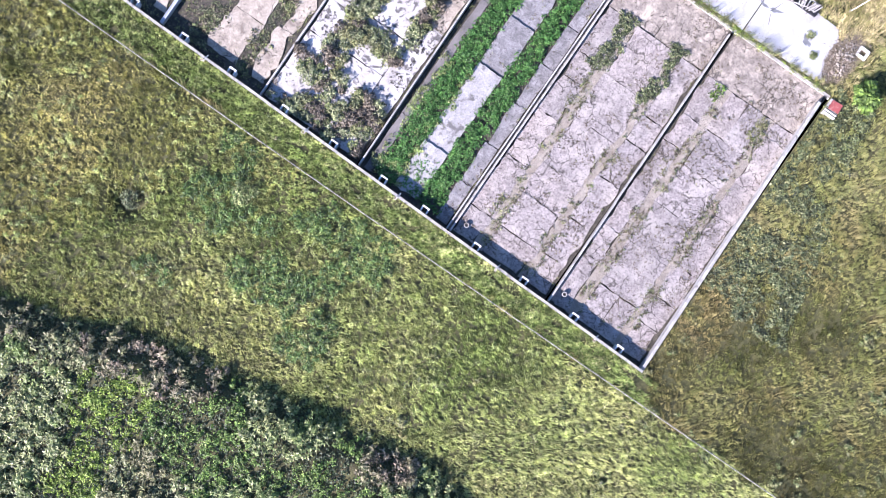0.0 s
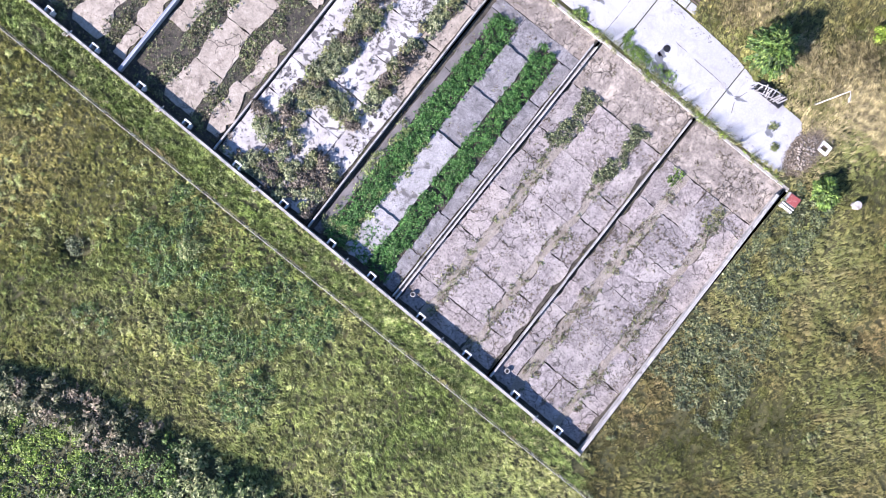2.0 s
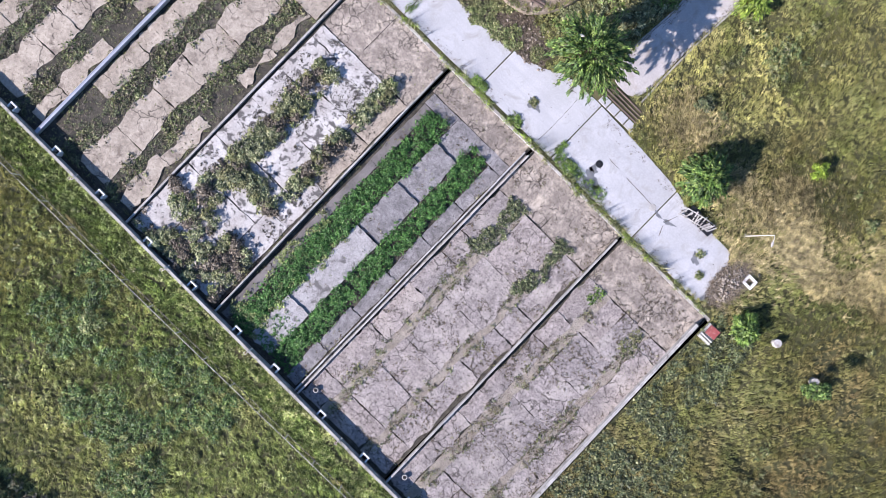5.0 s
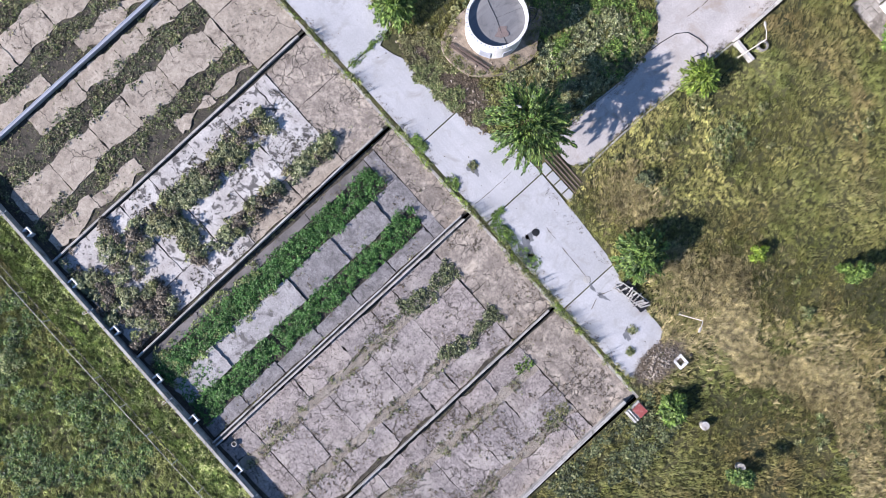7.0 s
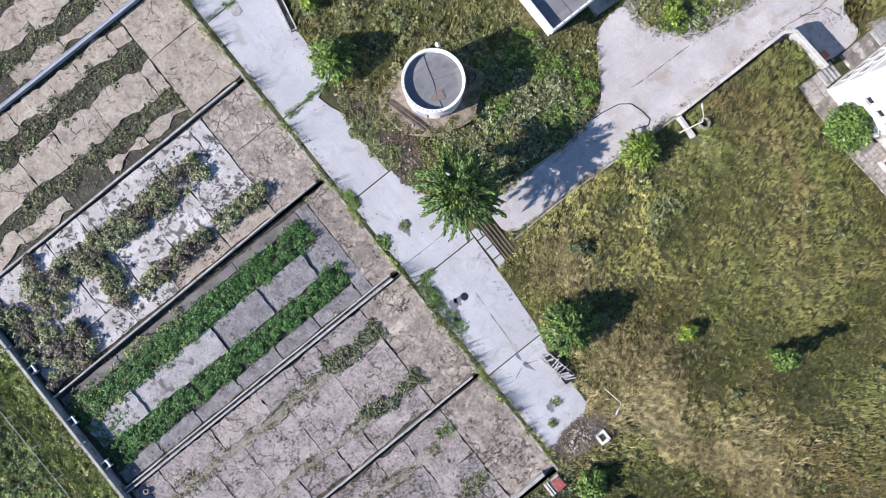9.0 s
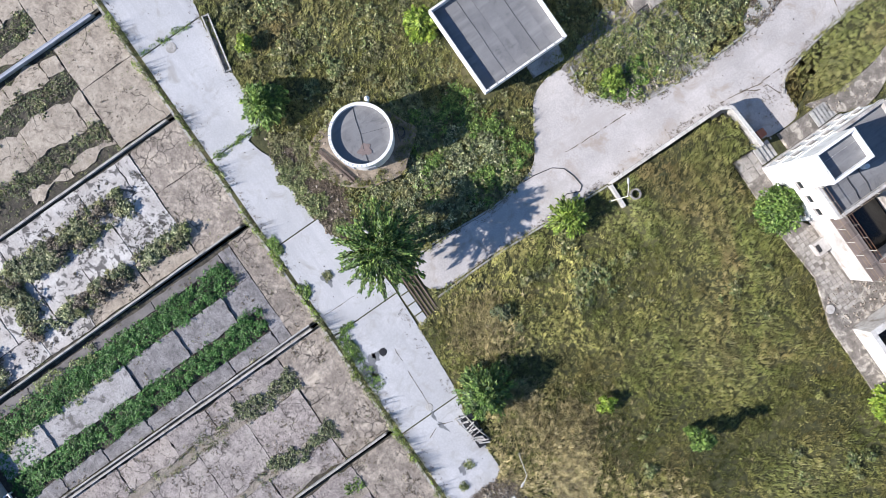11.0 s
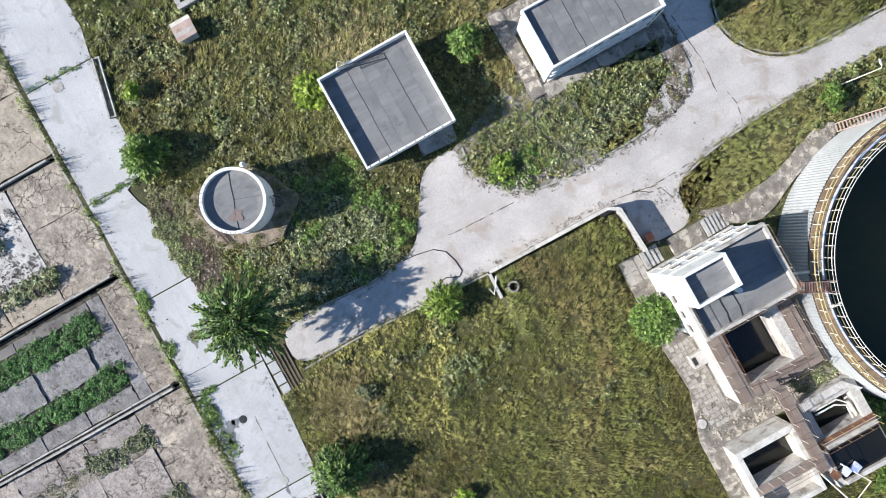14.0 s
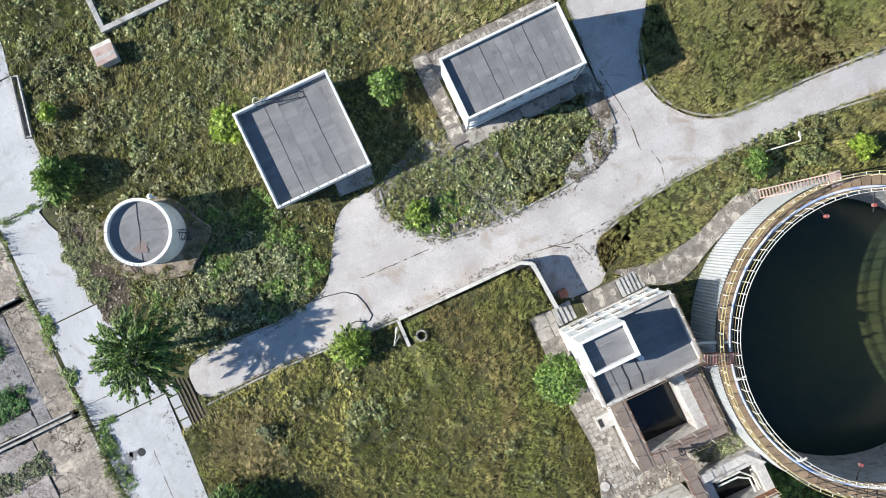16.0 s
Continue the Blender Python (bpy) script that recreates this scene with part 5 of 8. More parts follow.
for v in (64.45, 65.4):
    part("felt_seam", tube(bmesh.new(), [(5.6, v, HZ - 0.01), (6.3, v + 0.15, HZ - 0.01), (7.0, v + 0.12, HZ - 0.01), (7.7, v + 0.18, HZ - 0.01)], 0.03, 6), M_SEAM, ch)
# stair tower on the roof
part("tower_wall", box(bmesh.new(), 8.0, 10.32, 62.45, 65.6, HZ - 0.04, 8.5), M_WHITE, ch)
for q in ((8.0, 10.34, 62.42, 62.62), (8.0, 10.34, 65.42, 65.62), (8.0, 8.2, 62.62, 65.42), (10.14, 10.34, 62.62, 65.42)):
    part("tower_parapet", box(bmesh.new(), *q, 8.46, 9.0, 0.02), M_WHITE, ch)
for k in range(3):
    part("tower_felt", box(bmesh.new(), 8.2 + 0.65 * k, 8.86 + 0.62 * k, 62.62, 65.42, 8.5, 8.515 + 0.006 * k), M_FELT, ch)
part("tower_door", box(bmesh.new(), 7.94, 8.0, 63.6, 64.5, HZ, 8.3, 0.01), M_BLUEPAINT, ch)
part("roof_vent", rod(bmesh.new(), (7.3, 65.9, HZ - 0.04), (7.3, 65.9, HZ + 0.6), 0.17, 0.17, 12), M_WHITE, ch)
# windows of both storeys, towards the drive and the meadow
def house_window(u, v, z, along_u):
    w, hgt = 0.62, 0.58
    if along_u:
        fr = part("window", box(bmesh.new(), u - w / 2, u + w / 2, HV0 - 0.02, HV0 + 0.06, z, z + hgt), M_STEELW, ch)
        part("pane", box(bmesh.new(), u - w / 2 + 0.05, u + w / 2 - 0.05, HV0 - 0.035, HV0 - 0.02, z + 0.05, z + hgt - 0.05), M_GLASS, fr)
        part("sill", box(bmesh.new(), u - w / 2 - 0.05, u + w / 2 + 0.05, HV0 - 0.14, HV0 + 0.02, z - 0.07, z), M_PLASTER, fr)
    else:
        fr = part("window", box(bmesh.new(), HU1 - 0.06, HU1 + 0.02, v - w / 2, v + w / 2, z, z + hgt), M_STEELW, ch)
        part("pane", box(bmesh.new(), HU1 + 0.02, HU1 + 0.035, v - w / 2 + 0.05, v + w / 2 - 0.05, z + 0.05, z + hgt - 0.05), M_GLASS, fr)
        part("sill", box(bmesh.new(), HU1 - 0.02, HU1 + 0.14, v - w / 2 - 0.05, v + w / 2 + 0.05, z - 0.07, z), M_PLASTER, fr)


for z in (2.35, 4.75):
    for v in (63.4, 64.7, 66.0, 67.3, 68.6):
        house_window(0, v, z, False)
for z in (2.2, 4.6):
    for u in (6.1, 7.2, 8.4):
        house_window(u, 0, z, True)


def rail(parent, pts, h=1.0, gap=1.2, mat_post=None, mat_rail=None, closed=False, rails=(1.0, 0.52)):
    """Posts and rails along places (u, v, z), as parts."""
    mp, mr = mat_post or M_STEELW, mat_rail or M_DECK
    for (a, b) in zip(pts, pts[1:]):
        p, q = Vector(a), Vector(b)
        L = (q - p).length
        n = max(1, round(L / gap))
        for k in range(n + 1):
            c = p.lerp(q, k / n)
            part("rail_post", rod(bmesh.new(), tuple(c), (c.x, c.y, c.z + h), 0.016, seg=6), mp, parent)
        for r in rails:
            part("rail_bar", rod(bmesh.new(), (p.x, p.y, p.z + h * r), (q.x, q.y, q.z + h * r), 0.017, seg=6), mr, parent)


rl = thing("roof_railing", 7.5, 69.4, HZ, "pale rusted railing along the control house roof edge", "railing")
rail(rl, [(HU0 + 0.1, 62.5, HZ + 0.25), (HU0 + 0.1, 69.4, HZ + 0.25), (HU1 - 0.1, 69.4, HZ + 0.25)], 0.9, 1.4)
rl = thing("roof_railing", 6.6, 62.5, HZ, "pale rusted railing along the control house roof edge", "railing")
rail(rl, [(HU0 + 0.1, 62.5, HZ + 0.25), (7.9, 62.5, HZ + 0.25)], 0.9, 1.2)

# stairs, landing and terrace at the house
def stairs(name, u0, u1, v0, v1, n, z0, z1, label, along_v=True):
    """Steps that climb along v from z0 at v0 to z1 at v1."""
    t = thing(name, (u0 + u1) / 2, (v0 + v1) / 2, z0, label, "stairs")
    for k in range(n):
        a, b = v0 + (v1 - v0) * k / n, v0 + (v1 - v0) * (k + 1) / n
        z = z0 + (z1 - z0) * (k + 1) / n
        part("step", box(bmesh.new(), u0, u1, min(a, b), max(a, b) - 0.01, z - 0.5, z, 0.015), M_WALL, t)
    return t


stairs("stairs", 10.5, 11.9, 64.75, 62.55, 6, 0.85, 1.30, "short flight of grey concrete steps beside the control house")
stairs("stairs", 10.45, 11.8, 69.8, 67.55, 7, 0.95, 1.45, "pale concrete steps up to the landing")
solo("landing", box(bmesh.new(), 10.4, 11.8, 64.8, 67.5, 0.6, 1.42, 0.02), M_PATH, "stained concrete landing before the house door", "landing", "thing")
solo("brick_stack", box(bmesh.new(), 12.25, 12.85, 63.5, 64.1, 0.9, 1.42, 0.03), M_BRICK, "small stack of orange bricks on the paving", "bricks", "thing")
tb = bmesh.new()
prism(tb, [(11.9, 60.8), (11.9, 62.5), (5.4, 62.45), (4.5, 63.1), (-0.4, 63.1), (-0.4, 67.1), (-3.5, 67.1), (-3.5, 61.1), (-8.9, 61.1), (-8.9, 59.7), (-2.6, 59.8), (1.2, 61.0), (5.2, 60.7), (9.8, 60.8)], 0.6, 1.12)
terrace = solo("pavement_terrace", tb, M_PATH, "weathered paved terrace along the works", "paving")
for i in range(5):
    for j in range(36):
        u, v = 4.3 - 0.36 * j, 61.05 + 0.37 * i
        if -2.2 < u and rng.random() < 0.93:
            bm = prism(bmesh.new(), [(u + 0.02 + rng.normal(0, 0.01), v + 0.02), (u + 0.33, v + 0.02 + rng.normal(0, 0.01)), (u + 0.33, v + 0.34), (u + 0.02, v + 0.34 + rng.normal(0, 0.01))], 1.08, 1.14 + rng.normal(0, 0.008))
            ob = new("paver", mesh_of("paver", bm, M_TILE))
            ob.parent = terrace
            ob.matrix_parent_inverse = terrace.matrix_basis.inverted() @ SITE
for i in range(2):
    for j in range(3):
        bm = prism(bmesh.new(), rim(9.95 + i * 0.95, 10.85 + i * 0.95, 60.9 + j * 0.55, 61.4 + j * 0.55, 0.015), 1.08, 1.15 + rng.normal(0, 0.01))
        ob = new("paver", mesh_of("paver", bm, M_TILE))
        ob.parent = terrace
        ob.matrix_parent_inverse = terrace.matrix_basis.inverted() @ SITE
hb = thing("hatch_box", 3.0, 62.5, 1.06, "low white concrete box with a dark opening", "hatch box")
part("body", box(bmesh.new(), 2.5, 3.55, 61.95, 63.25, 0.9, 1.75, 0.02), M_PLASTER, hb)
# no hole is cut: a black plate paints the dark inside it
part("opening", box(bmesh.new(), 2.75, 3.35, 62.05, 62.35, 1.72, 1.765), M_RUBBER, hb)
solo("manhole_cover", lathe(bmesh.new(), (-1.4, 60.55), [(0.01, 1.2), (0.32, 1.2), (0.36, 1.17), (0.36, 1.0)], 24), M_PLASTER, "pale round manhole cover on the terrace", "manhole", "thing")

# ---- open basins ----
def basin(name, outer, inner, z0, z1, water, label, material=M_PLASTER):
    (a, b, c, d), (e, f, g, h) = outer, inner
    t = thing(name, (a + b) / 2, (c + d) / 2, z0, label, "basin")
    for q in ((a, b, c, g), (a, b, h, d), (a, e, g, h), (f, b, g, h)):
        if q[1] - q[0] > 0.02 and q[3] - q[2] > 0.02:
            part("basin_wall", box(bmesh.new(), *q, z0, z1, 0.02), material, t)
    part("water", box(bmesh.new(), e - 0.02, f + 0.02, g - 0.02, h + 0.02, z0 + 0.2, water), M_BLACKWATER, t, "black still water")
    return t


WZ = 4.2
b1 = basin("settling_basin", (-0.45, 5.33, 63.05, 69.55), (0.58, 5.0, 64.15, 67.75), 0.7, WZ, 2.0, "tall concrete basin of black water with a brown walkway")
for k in range(5):
    part("walkway_slab", box(bmesh.new(), -0.45 + 1.15 * k, 0.67 + 1.15 * k, 63.0, 64.12, WZ + 0.004, WZ + 0.06, 0.01), M_WALKWAY, b1)
    part("walkway_slab", box(bmesh.new(), -0.45 + 1.15 * k, 0.67 + 1.15 * k, 68.5, 69.55, WZ + 0.004, WZ + 0.06, 0.01), M_WALKWAY, b1)
for k in range(4):
    part("walkway_slab", box(bmesh.new(), -0.5, 0.56, 64.15 + 1.08 * k, 65.2 + 1.08 * k, WZ + 0.004, WZ + 0.06, 0.01), M_WALKWAY, b1)
part("inner_ledge", box(bmesh.new(), 0.58, 5.0, 67.76, 68.48, WZ + 0.003, WZ + 0.08, 0.01), M_PLASTER, b1, "whitewashed ledge")
rl = thing("walkway_railing", 2, 63.1, WZ, "rusted pale railing round the basin walkway", "railing", "walkway railings")
rail(rl, [(5.2, 63.1, WZ), (-0.4, 63.1, WZ), (-0.4, 65.3, WZ)], 1.0, 1.15)
rl = thing("walkway_railing", 2, 69.5, WZ, "rusted pale railing round the basin walkway", "railing", "walkway railings")
rail(rl, [(5.0, 69.5, WZ), (-0.4, 69.5, WZ), (-0.4, 67.0, WZ)], 1.0, 1.15)
rl = thing("walkway_railing", 2.5, 66, WZ, "rusted railing at the basin's inner edge", "railing", "walkway railings")
rail(rl, [(4.9, 64.05, WZ), (0.5, 64.05, WZ), (0.5, 68.4, WZ), (4.9, 68.4, WZ)], 1.0, 1.05, M_STEELW, M_RUST)
for u, v in ((-0.1, 66.0), (-0.2, 66.9)):
    vp = thing("valve_stand", u, v, WZ, "dark steel valve stand on the walkway", "valve", "valve stands")
    part("stand", rod(bmesh.new(), (u, v, WZ + 0.05), (u, v, WZ + 0.75), 0.09, 0.06, 10), M_DARK, vp)
    part("handwheel", lathe(bmesh.new(), (u, v), [(0.16, WZ + 0.74), (0.22, WZ + 0.74), (0.22, WZ + 0.79), (0.16, WZ + 0.79), (0.16, WZ + 0.74)], 16), M_DARK, vp)

# planted heap between the basins
solo("planter_block", prism(bmesh.new(), [(-0.5, 67.0), (-0.5, 69.4), (-1.2, 71.4), (-2.4, 71.6), (-2.6, 68.0), (-1.9, 66.9)], 0.6, 2.6), M_PATH, "raised concrete block filled with dry weeds", "planter", "thing")

b3 = thing("settling_basin", -6.2, 63.3, 0.6, "whitewashed concrete basin of black water crossed by a walkway", "basin")
for q in ((-8.8, -3.55, 61.05, 61.43), (-8.8, -3.55, 65.3, 65.62), (-8.8, -8.45, 61.43, 65.3), (-4.05, -3.55, 61.43, 65.3), (-6.95, -6.35, 61.43, 65.3)):
    part("basin_wall", box(bmesh.new(), *q, 0.6, 3.5, 0.02), M_LIME, b3)
part("water", box(bmesh.new(), -6.36, -4.04, 61.42, 65.31, 0.8, 1.5), M_BLACKWATER, b3, "black still water")
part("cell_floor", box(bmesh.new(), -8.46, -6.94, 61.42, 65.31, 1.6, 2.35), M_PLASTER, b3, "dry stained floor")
b4 = basin("settling_basin", (-9.2, -2.6, 66.45, 71.0), (-5.6, -3.5, 67.2, 70.3), 0.6, 3.5, 1.7, "stained concrete basin with pipe frames over black water")
part("splash_wall", prism(bmesh.new(), [(-2.5, 66.5), (-2.45, 70.0), (-3.6, 71.1), (-3.6, 70.6), (-3.0, 69.8), (-3.1, 66.5)], 3.5, 3.9), M_PLASTER, b4)
pit = thing("sluice_cell", -7.6, 68.7, 3.5, "narrow open concrete cell with pipe frames", "basin")
for q in ((-9.1, -8.8, 66.9, 70.9), (-6.3, -6.0, 66.9, 70.9)):
    part("cell_wall", box(bmesh.new(), *q, 3.45, 3.85, 0.02), M_PLASTER, pit)
part("cell_floor", box(bmesh.new(), -8.8, -6.3, 66.9, 70.9, 3.5, 3.53), M_BLACKWATER, pit, "black wet floor")
for base in ((-3.7, 67.5), (-6.5, 67.3)):
    pf = thing("bent_pipes", base[0] - 0.8, 69, 2.6, "white bent pipe frame over the basin", "pipe", "pipe frames")
    for o in (0.0, 0.28):
        part("pipe", tube(bmesh.new(), [(base[0] - o, base[1], 3.2), (base[0] - o, base[1] + 1.8 - o, 3.2), (base[0] - 0.7, base[1] + 2.5 - o, 3.2), (base[0] - 1.7, base[1] + 2.5 - o, 3.2)], 0.07), M_STEELW, pf)
wk = thing("walkway_bridge", -4.1, 66, 3.6, "brown slab walkway bridge between the basins", "walkway")
for k in range(7):
    part("walkway_slab", box(bmesh.new(), -1.55 - 0.98 * k, -0.6 - 0.98 * k, 65.52, 66.4, 3.82, 3.98, 0.01), M_WALKWAY, wk)
part("beam", box(bmesh.new(), -7.5, -0.6, 65.7, 66.2, 3.5, 3.82), M_WALL, wk)
rl = thing("walkway_railing", -4, 65.5, 3.98, "rusted railing along the walkway bridge", "railing", "walkway railings")
rail(rl, [(-0.8, 65.55, 3.98), (-7.3, 65.55, 3.98)], 1.0, 1.2, M_STEELW, M_RUST)
rl = thing("walkway_railing", -4, 66.4, 3.98, "rusted railing along the walkway bridge", "railing", "walkway railings")
rail(rl, [(-0.8, 66.38, 3.98), (-7.3, 66.38, 3.98)], 1.0, 1.2, M_STEELW, M_RUST)
rl = thing("walkway_railing", -6.5, 63.2, 3.5, "pale railing across the basin", "railing", "walkway railings")
part("plank", box(bmesh.new(), -6.98, -6.32, 61.2, 65.5, 3.505, 3.60), M_WALKWAY, rl)
rail(rl, [(-6.36, 61.3, 3.6), (-6.36, 65.4, 3.6)], 1.0, 0.8)
rail(rl, [(-6.94, 61.3, 3.6), (-6.94, 65.4, 3.6)], 1.0, 0.8)
rl = thing("walkway_railing", -5.9, 69, 3.5, "rusty railing across the far basin", "railing", "walkway railings")
part("plank", box(bmesh.new(), -6.2, -5.6, 66.5, 71.0, 3.51, 3.62), M_RUST, rl)
rail(rl, [(-5.65, 66.6, 3.62), (-5.65, 70.9, 3.62)], 1.0, 0.8, M_YELLOW, M_STEELW)
rail(rl, [(-6.2, 66.6, 3.62), (-6.2, 70.9, 3.62)], 1.0, 0.8, M_YELLOW, M_RUST)
gd = thing("gate_frame", -8.6, 66.4, 3.5, "white tubular frame jutting over the basin's end", "frame")
part("bar", tube(bmesh.new(), [(-7.4, 65.6, 3.7), (-10.4, 66.6, 3.9), (-9.6, 68.4, 3.9), (-7.6, 67.2, 3.7)], 0.06), M_STEELW, gd)
for k, m in enumerate((M_RUST, M_BLUEPIPE, M_BLUEPIPE)):
    part("tool_box", tilted_box(bmesh.new(), (-8.1 - 0.1 * k, 66.5 + 0.75 * k, 3.75), (0.5, 0.6, 0.35), 0, 0, 20), m, gd)

# ---- clarifier ----
CC = (1.45, 81.0)
DZ = 5.55
cl = thing("clarifier", *CC, 0.8, "huge round clarifier clad in ribbed sheet with a railed deck", "clarifier")
nr = 300
cb = bmesh.new()
lo, hi = [], []
for k in range(nr * 2):
    t, r = 2 * math.pi * k / (nr * 2), 11.05 + (0.035 if k % 2 else -0.035)
    c, s = math.cos(t), math.sin(t)
    lo.append(cb.verts.new((-CC[0] + r * c, CC[1] + r * s, 0.5)))
    hi.append(cb.verts.new((-CC[0] + (r - 0.2) * c, CC[1] + (r - 0.2) * s, DZ - 0.1)))
for k in range(nr * 2):
    j = (k + 1) % (nr * 2)
    cb.faces.new((lo[k], lo[j], hi[j], hi[k]))
part("sheet_cladding", cb, M_CORR, cl, "galvanised ribbed cladding")
part("tank_shell", lathe(bmesh.new(), CC, [(10.7, 0.5), (10.7, DZ - 0.16), (9.72, DZ - 0.16), (9.72, 2.4), (9.72, -1.6)], 120), M_WALL, cl)
part("water", lathe(bmesh.new(), CC, [(9.74, -0.9), (5.0, -0.9), (0.02, -0.9)], 96), M_WATER, cl, "dark green still water")
for k in range(96):
    a0 = 360 / 96 * k
    part("deck_board", lathe(bmesh.new(), CC, [(9.72, DZ - 0.12), (10.78, DZ - 0.12), (10.78, DZ), (9.72, DZ), (9.72, DZ - 0.12)], 2, a0 + 0.1, a0 + 360 / 96 - 0.1), M_DECK, cl)
for r, n, mr, label in ((10.72, 80, M_YELLOW, "yellow and white railing along the clarifier's outer deck edge"), (9.80, 76, M_STEELW, "pale railing along the clarifier's inner deck edge")):
    t = thing("deck_railing", CC[0] - r, CC[1], DZ, label, "railing", "clarifier deck railings")
    for k in range(n):
        a = 2 * math.pi * k / n
        u, v = CC[0] + r * math.cos(a), CC[1] + r * math.sin(a)
        part("rail_post", rod(bmesh.new(), (u, v, DZ), (u, v, DZ + 1.0), 0.032, seg=6), M_STEELW, t)
        d = 0.22 if r > 10 else -0.22
        part("post_brace", rod(bmesh.new(), (u, v, DZ + 0.98), (u + d * math.cos(a), v + d * math.sin(a), DZ + 0.98), 0.03, seg=6), M_STEELW, t)
    for h, rad in ((1.0, r), (0.5, r), (0.98, r + (0.2 if r > 10 else -0.2))):
        part("rail_bar", lathe(bmesh.new(), CC, [(rad - 0.019, DZ + h - 0.02), (rad + 0.019, DZ + h - 0.02), (rad + 0.019, DZ + h + 0.02), (rad - 0.019, DZ + h + 0.02), (rad - 0.019, DZ + h - 0.02)], 96), mr if h != 0.5 else M_YELLOW, t)
hp = thing("service_pipe", CC[0], CC[1], DZ, "blue and white pipe running round the deck", "pipe")
part("pipe", lathe(bmesh.new(), CC, [(9.98 + 0.09 * math.cos(t), DZ + 0.1 + 0.09 * math.sin(t)) for t in np.linspace(0, 2 * math.pi, 9)], 120), M_BLUEPIPE, hp, shade=True)
# stair with red stringers
st = thing("steel_stair", 12.6, 80.0, 1, "faded pinkish steel stair climbing to the clarifier deck", "stair")
A, B = Vector((12.9, 79.7, 1.0)), Vector((12.35, 82.5, DZ))
sd = Vector((B.y - A.y, -(B.x - A.x), 0)).normalized()
for o in (-0.3, 0.3):
    du, dv = sd.x * o, sd.y * o
    part("stringer", rod(bmesh.new(), (A.x + du, A.y + dv, A.z), (B.x + du, B.y + dv, B.z), 0.045, seg=6), M_PINK, st)
    part("handrail", rod(bmesh.new(), (A.x + du, A.y + dv, A.z + 1), (B.x + du, B.y + dv, B.z + 1), 0.025, seg=6), M_PINK, st)
    for k in range(6):
        c = A.lerp(B, k / 5)
        part("baluster", rod(bmesh.new(), (c.x + du, c.y + dv, c.z), (c.x + du, c.y + dv, c.z + 1), 0.018, seg=6), M_PINK, st)
turn = -math.degrees(math.atan2(-(B.x - A.x), B.y - A.y))
for k in range(20):
    part("tread", tilted_box(bmesh.new(), tuple(A.lerp(B, (k + 0.5) / 20)), (0.6, 0.10, 0.03), 0, 0, turn), M_PINK, st)
part("landing", tilted_box(bmesh.new(), (12.15, 82.9, DZ - 0.02), (1.0, 0.8, 0.05), 0, 0, turn), M_PINK, st)
# footbridge from the house roof
fb = thing("footbridge", 5, 70.4, DZ, "rusty brown plank footbridge from the house to the clarifier", "footbridge")
P0, P1 = Vector((5.62, 69.25, DZ + 1.35)), Vector((4.35, 71.75, DZ + 0.35))
ang = math.degrees(math.atan2(P1.y - P0.y, -(P1.x - P0.x)))
for k in range(13):
    c = P0.lerp(P1, (k + 0.5) / 13)
    part("plank", tilted_box(bmesh.new(), tuple(c), (0.16, 0.66, 0.05), 0, 0, ang), M_RUSTPAINT if k % 3 else M_DECK, fb)
for o in (-0.36, 0.36):
    du, dv = o * math.sin(radians(ang)), o * math.cos(radians(ang))
    part("beam", rod(bmesh.new(), (P0.x + du, P0.y + dv, P0.z - 0.06), (P1.x + du, P1.y + dv, P1.z - 0.06), 0.05, seg=6), M_RUST, fb)
    part("handrail", rod(bmesh.new(), (P0.x + du, P0.y + dv, P0.z + 0.9), (P1.x + du, P1.y + dv, P1.z + 0.9), 0.028, seg=6), M_PINK, fb)
    for t in (0.05, 0.5, 0.95):
        c = P0.lerp(P1, t)
        part("rail_post", rod(bmesh.new(), (c.x + du, c.y + dv, c.z), (c.x + du, c.y + dv, c.z + 0.9), 0.022, seg=6), M_RUST, fb)
wp = thing("white_pipe", 5.8, 70.8, DZ, "white pipe running from the house to the clarifier", "pipe")
part("pipe", tube(bmesh.new(), [(6.3, 69.45, DZ - 0.2), (6.1, 70.2, DZ - 0.25), (5.6, 71.4, DZ - 0.1), (5.4, 71.9, DZ + 0.1)], 0.09), M_STEELW, wp, shade=True)
for u, v in ((3.02, 71.42), (-3.55, 72.7)):
    k = thing("pipe_fitting", u, v, DZ, "small white pipe elbow on the clarifier deck", "pipe", "pipe fittings")
    part("stub", tube(bmesh.new(), [(u, v - 0.2, DZ), (u, v - 0.2, DZ + 0.35), (u, v, DZ + 0.45), (u, v + 0.35, DZ + 0.4)], 0.08), M_STEELW, k)
for u0, v0, u1, v1, z in ((10.9, 80.9, 10.0, 81.2, DZ + 0.2), (10.6, 85.3, 9.0, 84.4, DZ - 0.4), (-6.9, 75.5, -5.5, 76.6, DZ - 0.4)):
    k = thing("overhead_valve", u0, v0, DZ - 0.2, "dark steel arm with a red valve over the clarifier water", "valve", "overhead valves")
    part("arm", rod(bmesh.new(), (u0, v0, z), (u1, v1, z), 0.05), M_DARK, k)
    part("valve", rod(bmesh.new(), (u0 + (u1 - u0) * 0.75, v0 + (v1 - v0) * 0.75, z - 0.1), (u0 + (u1 - u0) * 0.75, v0 + (v1 - v0) * 0.75, z + 0.25), 0.13, 0.13, 10), M_RED, k)

